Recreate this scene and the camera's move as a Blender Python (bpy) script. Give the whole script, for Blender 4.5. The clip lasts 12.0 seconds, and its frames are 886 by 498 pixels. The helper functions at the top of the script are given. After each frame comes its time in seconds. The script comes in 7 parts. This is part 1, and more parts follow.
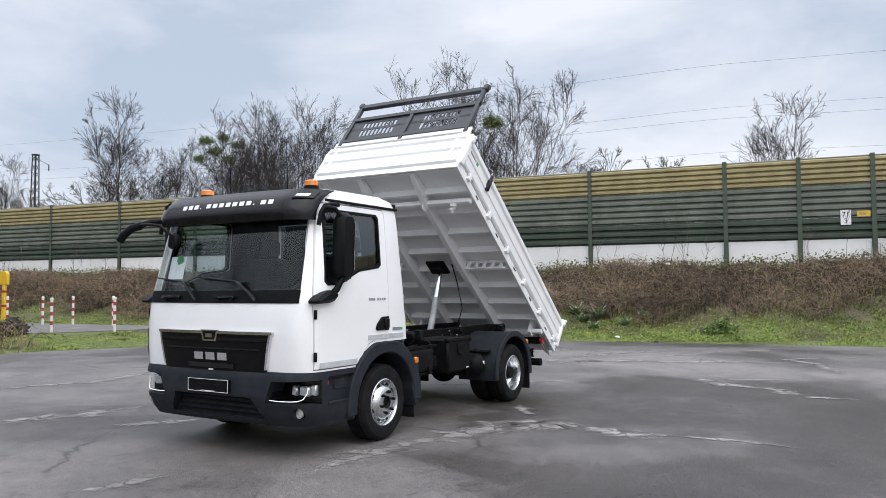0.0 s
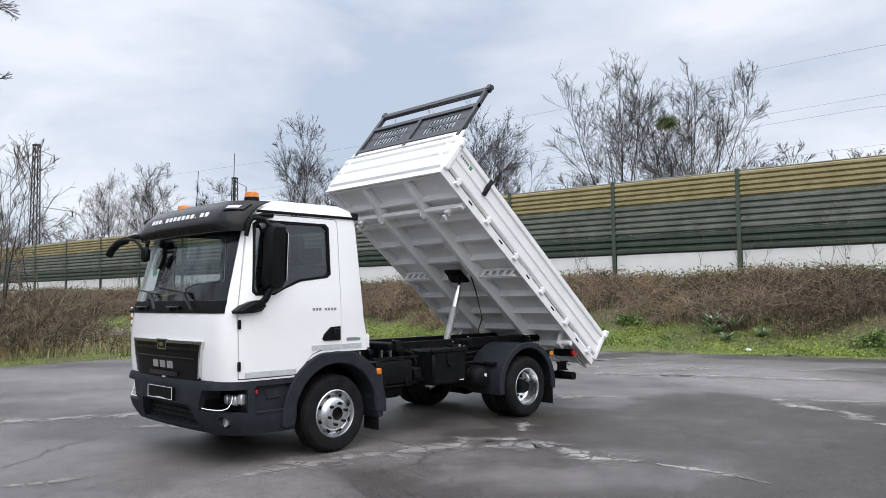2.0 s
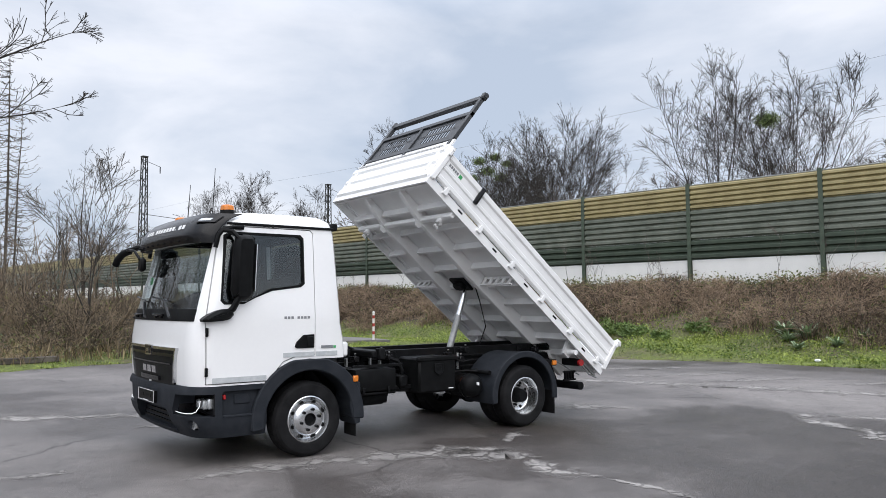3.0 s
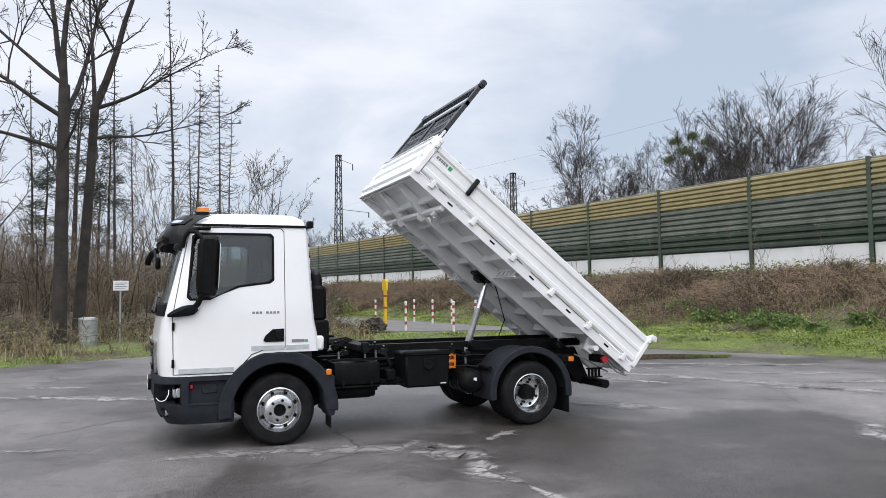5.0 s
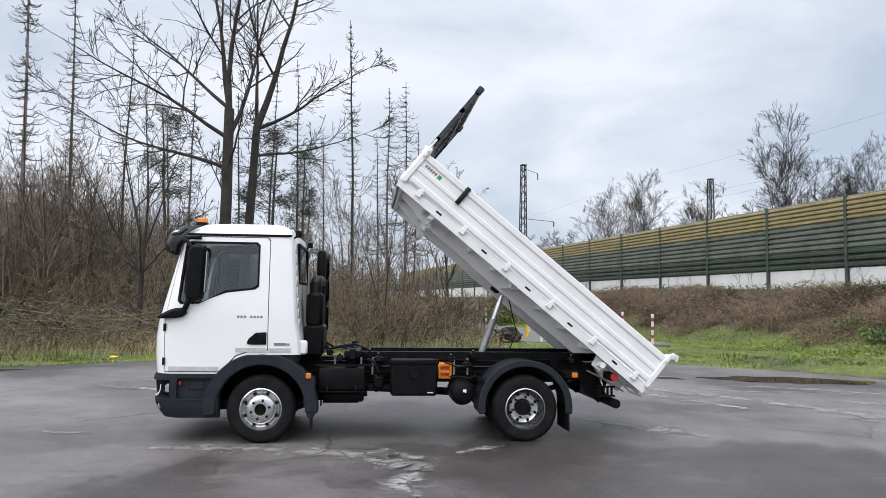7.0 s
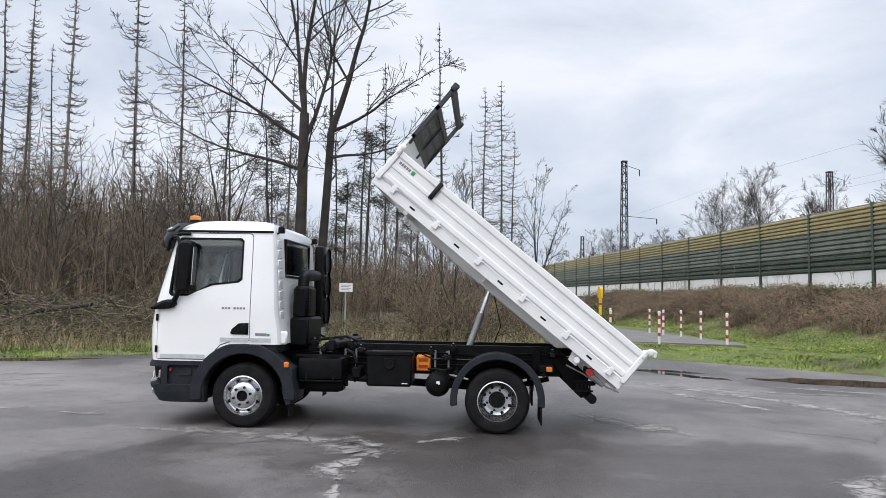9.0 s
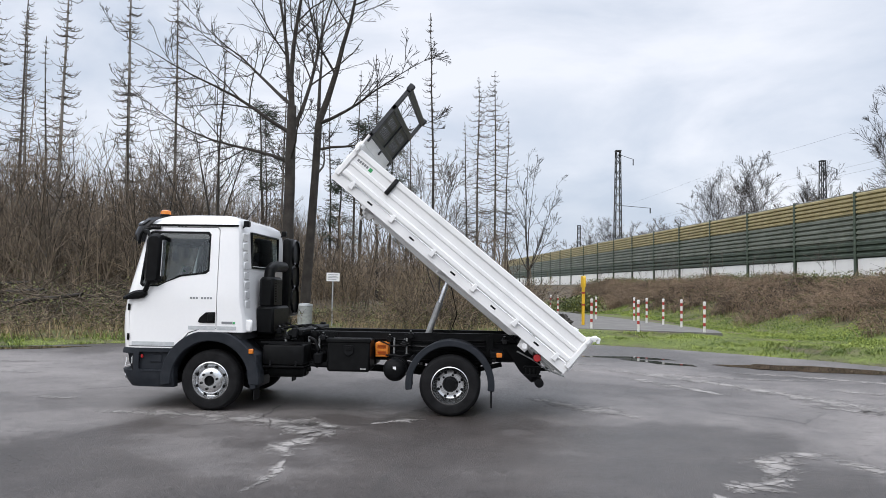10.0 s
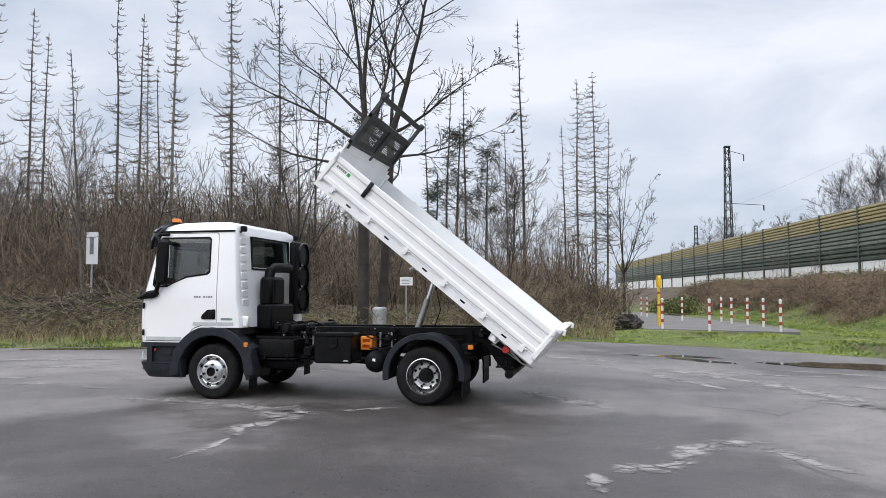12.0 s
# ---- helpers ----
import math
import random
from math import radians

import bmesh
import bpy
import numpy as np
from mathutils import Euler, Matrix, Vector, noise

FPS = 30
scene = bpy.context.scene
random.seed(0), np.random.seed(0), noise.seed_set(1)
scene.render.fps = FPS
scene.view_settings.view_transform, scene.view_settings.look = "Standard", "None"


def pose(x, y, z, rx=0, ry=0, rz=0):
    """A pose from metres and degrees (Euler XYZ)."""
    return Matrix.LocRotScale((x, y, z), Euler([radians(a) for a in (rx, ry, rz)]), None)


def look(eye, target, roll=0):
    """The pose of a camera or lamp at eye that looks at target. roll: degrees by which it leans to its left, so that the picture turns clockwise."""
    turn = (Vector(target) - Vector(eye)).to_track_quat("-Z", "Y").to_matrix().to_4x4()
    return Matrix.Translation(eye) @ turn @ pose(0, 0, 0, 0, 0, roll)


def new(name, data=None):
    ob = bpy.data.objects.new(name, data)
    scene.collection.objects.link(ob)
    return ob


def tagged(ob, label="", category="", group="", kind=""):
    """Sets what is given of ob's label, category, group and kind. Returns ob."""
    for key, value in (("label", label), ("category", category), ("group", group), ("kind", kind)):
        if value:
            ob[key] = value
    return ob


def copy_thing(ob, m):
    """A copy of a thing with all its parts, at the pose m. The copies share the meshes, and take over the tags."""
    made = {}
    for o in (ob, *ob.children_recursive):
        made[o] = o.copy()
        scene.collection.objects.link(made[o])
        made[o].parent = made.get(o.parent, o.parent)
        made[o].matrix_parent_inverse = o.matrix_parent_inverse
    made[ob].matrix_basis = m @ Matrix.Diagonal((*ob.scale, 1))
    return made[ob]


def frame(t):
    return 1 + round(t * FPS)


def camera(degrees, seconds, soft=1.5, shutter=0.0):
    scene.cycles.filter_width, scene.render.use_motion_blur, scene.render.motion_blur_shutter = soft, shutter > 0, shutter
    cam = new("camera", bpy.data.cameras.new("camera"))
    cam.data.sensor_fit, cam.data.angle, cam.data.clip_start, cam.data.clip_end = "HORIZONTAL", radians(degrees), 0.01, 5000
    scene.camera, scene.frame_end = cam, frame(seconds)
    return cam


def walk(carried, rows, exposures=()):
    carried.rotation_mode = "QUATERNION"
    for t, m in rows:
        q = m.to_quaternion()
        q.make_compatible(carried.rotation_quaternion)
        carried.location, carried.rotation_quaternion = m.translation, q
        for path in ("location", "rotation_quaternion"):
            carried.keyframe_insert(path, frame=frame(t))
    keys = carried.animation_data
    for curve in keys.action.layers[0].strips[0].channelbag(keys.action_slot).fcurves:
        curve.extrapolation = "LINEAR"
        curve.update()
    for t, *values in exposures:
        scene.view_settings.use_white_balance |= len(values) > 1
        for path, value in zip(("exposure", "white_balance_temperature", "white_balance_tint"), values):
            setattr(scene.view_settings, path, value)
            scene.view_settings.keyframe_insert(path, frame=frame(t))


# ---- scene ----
cam = camera(60.3, 12.0, 0.5)
PATH = [
    (0, (-6.408, -5.482, 1.534), (-4.69, -4.464, 1.637), -0.3),
    (0.5, (-5.982, -5.937, 1.545), (-4.317, -4.836, 1.661), -0.5),
    (1, (-5.671, -6.413, 1.535), (-4.074, -5.215, 1.661), -0.5),
    (1.5, (-5.13, -6.866, 1.521), (-3.63, -5.549, 1.652), -0.7),
    (2, (-4.669, -7.238, 1.516), (-3.263, -5.822, 1.647), -0.6),
    (2.5, (-4.153, -7.7, 1.549), (-2.855, -6.184, 1.684), -0.3),
    (4.3, (-2.288, -9.027, 1.585), (-1.37, -7.255, 1.718), -0.9),
    (4.5, (-1.966, -9.1, 1.596), (-1.119, -7.292, 1.72), -0.9),
    (5, (-1.376, -9.337, 1.628), (-0.645, -7.478, 1.741), -0.6),
    (5.5, (-0.764, -9.415, 1.631), (-0.173, -7.508, 1.743), -0.1),
    (6, (-0.155, -9.6, 1.665), (0.322, -7.662, 1.792), 0.0),
    (6.5, (0.528, -9.766, 1.646), (0.872, -7.801, 1.789), 0.2),
    (7, (1.171, -9.892, 1.631), (1.368, -7.906, 1.768), 0.7),
    (7.5, (1.747, -10.052, 1.66), (1.802, -8.057, 1.796), 1.1),
    (7.7, (1.953, -10.041, 1.631), (1.946, -8.046, 1.766), 1.2),
    (9.3, (3.02, -10.162, 1.582), (2.914, -8.169, 1.711), 1.0),
    (9.5, (3.131, -10.244, 1.6), (3.034, -8.25, 1.725), 0.8),
    (10, (3.454, -10.588, 1.607), (3.347, -8.593, 1.709), 0.9),
    (10.5, (3.858, -10.771, 1.593), (3.678, -8.781, 1.685), 1.1),
    (11, (4.359, -10.941, 1.516), (4.08, -8.963, 1.612), 0.9),
    (11.5, (4.897, -10.962, 1.507), (4.554, -8.995, 1.612), 0.4),
    (12, (5.457, -10.821, 1.475), (5.032, -8.87, 1.592), 0.0),
]
walk(cam, [(t, look(eye, target, roll)) for t, eye, target, roll in PATH])

# ---- world and light ----
SUN_AZ, SUN_EL = -118.0, 50.0          # degrees: where the veiled sun stands, seen from the truck
world = bpy.data.worlds.new("overcast_sky")
scene.world = world
world.use_nodes = True
wn, wl = world.node_tree.nodes, world.node_tree.links
wn.clear()
w_out = wn.new("ShaderNodeOutputWorld")
w_bg = wn.new("ShaderNodeBackground")
w_sky = wn.new("ShaderNodeTexSky")
w_sky.sky_type, w_sky.sun_disc = "NISHITA", False
w_sky.sun_elevation, w_sky.sun_rotation = radians(SUN_EL), radians(90.0 - SUN_AZ)
w_sky.air_density, w_sky.dust_density = 1.0, 3.0
w_co = wn.new("ShaderNodeTexCoord")
w_map = wn.new("ShaderNodeMapping")
w_map.inputs["Scale"].default_value = (1.0, 1.0, 2.6)
w_noise = wn.new("ShaderNodeTexNoise")
w_noise.inputs["Scale"].default_value, w_noise.inputs["Detail"].default_value = 2.3, 7.0
w_noise.inputs["Roughness"].default_value, w_noise.inputs["Distortion"].default_value = 0.52, 0.4
w_ramp = wn.new("ShaderNodeValToRGB")
w_ramp.color_ramp.elements[0].position, w_ramp.color_ramp.elements[0].color = 0.34, (5.1, 5.85, 7.1, 1)
w_ramp.color_ramp.elements[1].position, w_ramp.color_ramp.elements[1].color = 0.62, (8.75, 9.0, 9.75, 1)
w_mix = wn.new("ShaderNodeMixRGB")
w_mix.inputs["Fac"].default_value = 0.86
w_bg.inputs["Strength"].default_value = 0.115
wl.new(w_co.outputs["Generated"], w_map.inputs["Vector"])
wl.new(w_map.outputs["Vector"], w_noise.inputs["Vector"])
wl.new(w_noise.outputs["Fac"], w_ramp.inputs["Fac"])
wl.new(w_sky.outputs["Color"], w_mix.inputs["Color1"])
wl.new(w_ramp.outputs["Color"], w_mix.inputs["Color2"])
# an overcast sky is brightest overhead
w_sep = wn.new("ShaderNodeSeparateXYZ")
w_up = wn.new("ShaderNodeMapRange")
w_up.inputs["From Min"].default_value, w_up.inputs["From Max"].default_value = 0.35, 1.0
w_up.inputs["To Min"].default_value, w_up.inputs["To Max"].default_value = 1.0, 2.7
w_lift = wn.new("ShaderNodeVectorMath"); w_lift.operation = "SCALE"
wl.new(w_co.outputs["Generated"], w_sep.inputs[0])
wl.new(w_sep.outputs["Z"], w_up.inputs["Value"])
wl.new(w_mix.outputs["Color"], w_lift.inputs[0])
wl.new(w_up.outputs["Result"], w_lift.inputs["Scale"])
wl.new(w_lift.outputs["Vector"], w_bg.inputs["Color"])
wl.new(w_bg.outputs["Background"], w_out.inputs["Surface"])

sun = new("sun", bpy.data.lights.new("sun", "SUN"))
sun.data.energy, sun.data.angle, sun.data.color = 1.25, radians(75), (1.0, 0.96, 0.91)
sun_dir = Vector((math.cos(radians(SUN_EL)) * math.cos(radians(SUN_AZ)), math.cos(radians(SUN_EL)) * math.sin(radians(SUN_AZ)), math.sin(radians(SUN_EL))))
sun.matrix_world = look(sun_dir * 60, (0, 0, 0))


# ---- materials ----
def material(name, low, high=None, rough=0.5, metal=0.0, scale=6.0, fine=60.0, bump=0.0, bump_scale=None, coat=0.0, spec=0.5, rough_var=0.0, island=0.0, obj=0.0):
    """A surface whose colour wanders between two tones at a coarse and a fine scale, with a fine relief."""
    m = bpy.data.materials.new(name)
    m.use_nodes = True
    n, l = m.node_tree.nodes, m.node_tree.links
    b = n["Principled BSDF"]
    high = high or tuple(min(1.0, c * 1.18) for c in low)
    co = n.new("ShaderNodeTexCoord")
    a, f = n.new("ShaderNodeTexNoise"), n.new("ShaderNodeTexNoise")
    a.inputs["Scale"].default_value, a.inputs["Detail"].default_value = scale, 5.0
    f.inputs["Scale"].default_value, f.inputs["Detail"].default_value = fine, 3.0
    l.new(co.outputs["Object"], a.inputs["Vector"])
    l.new(co.outputs["Object"], f.inputs["Vector"])
    mix = n.new("ShaderNodeMath"); mix.operation = "MULTIPLY_ADD"
    l.new(f.outputs["Fac"], mix.inputs[0]); mix.inputs[1].default_value = 0.45
    half = n.new("ShaderNodeMath"); half.operation = "MULTIPLY_ADD"
    l.new(a.outputs["Fac"], half.inputs[0]); half.inputs[1].default_value, half.inputs[2].default_value = 1.3, -0.38
    l.new(half.outputs[0], mix.inputs[2])
    fac = mix.outputs[0]
    if island or obj:
        src = n.new("ShaderNodeNewGeometry").outputs["Random Per Island"] if island else n.new("ShaderNodeObjectInfo").outputs["Random"]
        add = n.new("ShaderNodeMath"); add.operation = "MULTIPLY_ADD"
        l.new(src, add.inputs[0]); add.inputs[1].default_value = island or obj
        off = n.new("ShaderNodeMath"); off.operation = "SUBTRACT"
        l.new(fac, off.inputs[0]); off.inputs[1].default_value = 0.5 * (island or obj)
        l.new(off.outputs[0], add.inputs[2])
        fac = add.outputs[0]
    ramp = n.new("ShaderNodeValToRGB")
    ramp.color_ramp.elements[0].position, ramp.color_ramp.elements[0].color = 0.22, (*low, 1)
    ramp.color_ramp.elements[1].position, ramp.color_ramp.elements[1].color = 0.82, (*high, 1)
    l.new(fac, ramp.inputs["Fac"])
    l.new(ramp.outputs["Color"], b.inputs["Base Color"])
    b.inputs["Roughness"].default_value, b.inputs["Metallic"].default_value = rough, metal
    b.inputs["Specular IOR Level"].default_value = spec
    if coat:
        b.inputs["Coat Weight"].default_value, b.inputs["Coat Roughness"].default_value = coat, 0.06
    if rough_var:
        rv = n.new("ShaderNodeMapRange")
        rv.inputs["To Min"].default_value, rv.inputs["To Max"].default_value = max(0.02, rough - rough_var), min(1.0, rough + rough_var)
        l.new(a.outputs["Fac"], rv.inputs["Value"])
        l.new(rv.outputs["Result"], b.inputs["Roughness"])
    if bump:
        bp = n.new("ShaderNodeBump")
        bp.inputs["Strength"].default_value, bp.inputs["Distance"].default_value = bump, 0.02
        src = f
        if bump_scale:
            src = n.new("ShaderNodeTexNoise")
            src.inputs["Scale"].default_value, src.inputs["Detail"].default_value = bump_scale, 4.0
            l.new(co.outputs["Object"], src.inputs["Vector"])
        l.new(src.outputs["Fac"], bp.inputs["Height"])
        l.new(bp.outputs["Normal"], b.inputs["Normal"])
    return m


def glass(name, tint, gloss=1.0):
    m = bpy.data.materials.new(name)
    m.use_nodes = True
    n, l = m.node_tree.nodes, m.node_tree.links
    n.clear()
    out, mix, clear, shine, face, power, gain = (n.new(k) for k in ("ShaderNodeOutputMaterial", "ShaderNodeMixShader", "ShaderNodeBsdfTransparent", "ShaderNodeBsdfGlossy", "ShaderNodeLayerWeight", "ShaderNodeMath", "ShaderNodeMath"))
    clear.inputs["Color"].default_value = (*tint, 1)
    shine.inputs["Roughness"].default_value = 0.015
    face.inputs["Blend"].default_value = 0.5
    power.operation, gain.operation = "POWER", "MULTIPLY_ADD"
    power.inputs[1].default_value = 3.5
    gain.inputs[1].default_value, gain.inputs[2].default_value = 0.5, 0.026 * gloss
    l.new(face.outputs["Facing"], power.inputs[0])
    l.new(power.outputs[0], gain.inputs[0])
    l.new(gain.outputs[0], mix.inputs["Fac"])
    l.new(clear.outputs[0], mix.inputs[1])
    l.new(shine.outputs[0], mix.inputs[2])
    l.new(mix.outputs[0], out.inputs["Surface"])
    return m


def glow(name, colour, strength):
    m = material(name, colour, rough=0.25)
    b = m.node_tree.nodes["Principled BSDF"]
    b.inputs["Emission Color"].default_value, b.inputs["Emission Strength"].default_value = (*colour, 1), strength
    return m


M_WHITE = material("white_truck_paint", (0.86, 0.86, 0.86), (0.90, 0.90, 0.895), 0.25, scale=1.5, fine=30, coat=0.5)
M_BED = material("white_steel_paint", (0.78, 0.785, 0.785), (0.87, 0.87, 0.865), 0.40, scale=3.0, fine=40, bump=0.04)
M_PLASTIC = material("grey_moulded_plastic", (0.016, 0.019, 0.024), (0.028, 0.031, 0.037), 0.6, scale=8, fine=220, bump=0.12, spec=0.15)
M_BLACK = material("black_plastic", (0.004, 0.0042, 0.0045), (0.009, 0.0095, 0.010), 0.42, scale=9, fine=160, bump=0.08, spec=0.10)
M_GLOSS = material("black_gloss_trim", (0.006, 0.006, 0.007), (0.012, 0.012, 0.013), 0.20, scale=5, fine=90, coat=0.08, spec=0.25)
M_FRAME = material("black_chassis_paint", (0.004, 0.0042, 0.0045), (0.012, 0.0125, 0.0135), 0.45, scale=7, fine=70, bump=0.08, rough_var=0.12, spec=0.08)
M_RUBBER = material("tyre_rubber", (0.007, 0.007, 0.0075), (0.018, 0.018, 0.019), 0.7, scale=7, fine=120, bump=0.15, spec=0.12)
M_STEEL = material("silver_wheel_steel", (0.55, 0.56, 0.57), (0.72, 0.73, 0.74), 0.22, metal=0.95, scale=6, fine=90, bump=0.04)
M_CHROME = material("polished_steel", (0.62, 0.63, 0.64), (0.78, 0.78, 0.79), 0.18, metal=1.0, scale=9, fine=90)
M_RACK = material("anthracite_rack_paint", (0.018, 0.020, 0.024), (0.035, 0.038, 0.043), 0.42, scale=6, fine=90, bump=0.05)
M_LINING = material("dark_cab_lining", (0.020, 0.021, 0.024), (0.045, 0.047, 0.05), 0.8, scale=6, fine=120, bump=0.1)
M_SEAT = material("grey_seat_cloth", (0.030, 0.033, 0.038), (0.06, 0.063, 0.07), 0.9, scale=9, fine=240, bump=0.2)
M_PAPER = material("white_paper", (0.72, 0.74, 0.75), (0.82, 0.83, 0.84), 0.7)
M_MARK = material("white_lettering", (0.80, 0.80, 0.80), (0.86, 0.86, 0.86), 0.5)
M_GREYMARK = material("grey_lettering", (0.16, 0.17, 0.18), (0.24, 0.25, 0.26), 0.5)
M_REFLECT = material("silver_reflective_tape", (0.42, 0.44, 0.45), (0.56, 0.58, 0.59), 0.35, scale=20, fine=180)
M_GREEN = material("green_sticker", (0.03, 0.30, 0.09), (0.05, 0.38, 0.13), 0.5)
M_AMBER = material("amber_lens", (0.62, 0.17, 0.012), (0.80, 0.26, 0.03), 0.2, coat=0.4)
M_ORANGE = material("orange_chock_plastic", (0.72, 0.20, 0.015), (0.85, 0.28, 0.03), 0.45)
M_RED = material("red_lens", (0.36, 0.012, 0.015), (0.48, 0.02, 0.02), 0.2, coat=0.4)
M_LAMP = material("clear_lamp", (0.45, 0.47, 0.48), (0.75, 0.77, 0.78), 0.12, metal=0.7, scale=30)
M_LED = glow("white_running_light", (0.95, 0.97, 1.0), 0.3)
M_SCREEN = glass("windscreen_glass", (0.90, 0.93, 0.93), 1.2)
M_GLASS = glass("tinted_side_glass", (0.74, 0.79, 0.80), 2.8)
M_GALV = material("galvanised_steel", (0.30, 0.31, 0.31), (0.48, 0.49, 0.49), 0.45, metal=0.4, scale=9, fine=60, bump=0.05)
M_MAST = material("dark_lattice_steel", (0.02, 0.022, 0.022), (0.045, 0.048, 0.048), 0.8, scale=3, fine=40)

M_YELLOWISH = material("ochre_green_panel_paint", (0.27, 0.225, 0.11), (0.41, 0.35, 0.185), 0.5, scale=1.4, fine=14, bump=0.05)
M_MIDGREEN = material("grey_green_panel_paint", (0.105, 0.12, 0.095), (0.185, 0.20, 0.165), 0.5, scale=1.4, fine=14, bump=0.05)
M_DARKGREEN = material("dark_green_panel_paint", (0.028, 0.042, 0.028), (0.06, 0.08, 0.055), 0.5, scale=1.4, fine=14, bump=0.05)
M_POST = material("dark_green_post_paint", (0.045, 0.065, 0.043), (0.075, 0.10, 0.07), 0.5, scale=3, fine=30)
M_CONCRETE = material("pale_concrete", (0.74, 0.74, 0.72), (0.86, 0.855, 0.83), 0.85, scale=0.9, fine=22, bump=0.12)
M_PAVER = material("grey_path_surface", (0.11, 0.105, 0.097), (0.19, 0.18, 0.167), 0.85, scale=2, fine=40, bump=0.2)
M_BOLRED = material("red_band_paint", (0.30, 0.025, 0.02), (0.42, 0.045, 0.035), 0.5)
M_BOLWHITE = material("white_post_paint", (0.62, 0.61, 0.58), (0.78, 0.77, 0.74), 0.55, scale=8)
M_YELLOW = material("yellow_marker_plastic", (0.72, 0.42, 0.02), (0.82, 0.52, 0.04), 0.45)

M_BARK = material("grey_brown_bark", (0.055, 0.046, 0.038), (0.15, 0.13, 0.11), 0.9, scale=2.5, fine=26, bump=0.5)
M_DARKBARK = material("dark_wet_bark", (0.020, 0.017, 0.0145), (0.060, 0.051, 0.043), 0.9, scale=3, fine=30, bump=0.5)
M_DEADBARK = material("pale_dead_bark", (0.12, 0.108, 0.095), (0.30, 0.275, 0.245), 0.9, scale=1.2, fine=18, bump=0.5)
M_TWIG = material("twig_bark", (0.065, 0.055, 0.047), (0.19, 0.165, 0.142), 0.9, scale=1.0, fine=8, island=0.5)
M_THICKET = material("brown_undergrowth_twigs", (0.040, 0.031, 0.021), (0.27, 0.205, 0.135), 0.9, scale=0.5, fine=5, island=0.8)
# darker copy of the undergrowth twigs, with the wood's shade in its colour
M_DEEPWOOD = material("shaded_woodland_twigs", (0.034, 0.027, 0.019), (0.22, 0.17, 0.12), 0.9, scale=0.2, fine=3, island=0.7)
M_BRAMBLE = material("bramble_canes", (0.045, 0.031, 0.020), (0.36, 0.262, 0.178), 0.85, scale=0.35, fine=5, island=0.9)
M_STRAW = material("dry_grass", (0.22, 0.165, 0.085), (0.42, 0.33, 0.19), 0.9, scale=0.6, fine=5, island=0.6)
M_GRASS = material("spring_grass", (0.060, 0.110, 0.015), (0.33, 0.39, 0.08), 0.7, scale=0.7, fine=4, island=0.7)
M_LEAF = material("bramble_leaves", (0.045, 0.062, 0.016), (0.19, 0.205, 0.06), 0.6, scale=0.5, fine=6, island=0.7)
M_IVY = material("dock_leaves", (0.070, 0.12, 0.028), (0.20, 0.28, 0.075), 0.6, scale=2, fine=12, island=0.5)
M_ROSETTE = material("silver_green_leaves", (0.15, 0.22, 0.12), (0.42, 0.52, 0.33), 0.6, scale=2, fine=12, island=0.5)
M_BUDS = material("young_green_buds", (0.12, 0.14, 0.03), (0.22, 0.23, 0.07), 0.7, scale=0.6, island=0.5)
M_NEEDLE = material("dark_pine_needles", (0.012, 0.022, 0.011), (0.035, 0.05, 0.024), 0.7, scale=1, fine=10, island=0.6)
M_WATER = material("puddle_water", (0.012, 0.012, 0.012), (0.02, 0.02, 0.018), 0.03, scale=2, spec=0.6)


def ground_material():
    """Soil, moss and leaf litter, greener in some stretches than in others."""
    m = material("soil_and_moss", (0.045, 0.034, 0.023), (0.15, 0.115, 0.075), 0.95, scale=1.6, fine=30, bump=0.9)
    n, l = m.node_tree.nodes, m.node_tree.links
    b = n["Principled BSDF"]
    old = b.inputs["Base Color"].links[0].from_socket
    big = n.new("ShaderNodeTexNoise")
    big.inputs["Scale"].default_value, big.inputs["Detail"].default_value = 0.35, 6.0
    co = n.new("ShaderNodeTexCoord")
    l.new(co.outputs["Object"], big.inputs["Vector"])
    ramp = n.new("ShaderNodeValToRGB")
    ramp.color_ramp.elements[0].position, ramp.color_ramp.elements[1].position = 0.38, 0.56
    l.new(big.outputs["Fac"], ramp.inputs["Fac"])
    mix = n.new("ShaderNodeMixRGB")
    # moss and turf keep to the low ground; brambles leave bare litter on the bank
    axes, low = n.new("ShaderNodeSeparateXYZ"), n.new("ShaderNodeMapRange")
    l.new(co.outputs["Object"], axes.inputs[0])
    low.inputs["From Min"].default_value, low.inputs["From Max"].default_value = 0.35, 0.75
    low.inputs["To Min"].default_value, low.inputs["To Max"].default_value = 1.0, 0.0
    l.new(axes.outputs["Z"], low.inputs["Value"])
    part_green = n.new("ShaderNodeMath"); part_green.operation = "MULTIPLY"
    l.new(ramp.outputs["Color"], part_green.inputs[0]); l.new(low.outputs["Result"], part_green.inputs[1])
    l.new(part_green.outputs[0], mix.inputs["Fac"])
    l.new(old, mix.inputs["Color1"])
    tuft, green = n.new("ShaderNodeTexNoise"), n.new("ShaderNodeValToRGB")
    tuft.inputs["Scale"].default_value, tuft.inputs["Detail"].default_value, tuft.inputs["Roughness"].default_value = 9.0, 10.0, 0.75
    l.new(co.outputs["Object"], tuft.inputs["Vector"])
    green.color_ramp.elements[0].position, green.color_ramp.elements[0].color = 0.36, (0.030, 0.042, 0.010, 1)
    green.color_ramp.elements[1].position, green.color_ramp.elements[1].color = 0.66, (0.20, 0.25, 0.05, 1)
    l.new(tuft.outputs["Fac"], green.inputs["Fac"])
    l.new(green.outputs["Color"], mix.inputs["Color2"])
    l.new(mix.outputs["Color"], b.inputs["Base Color"])
    return m


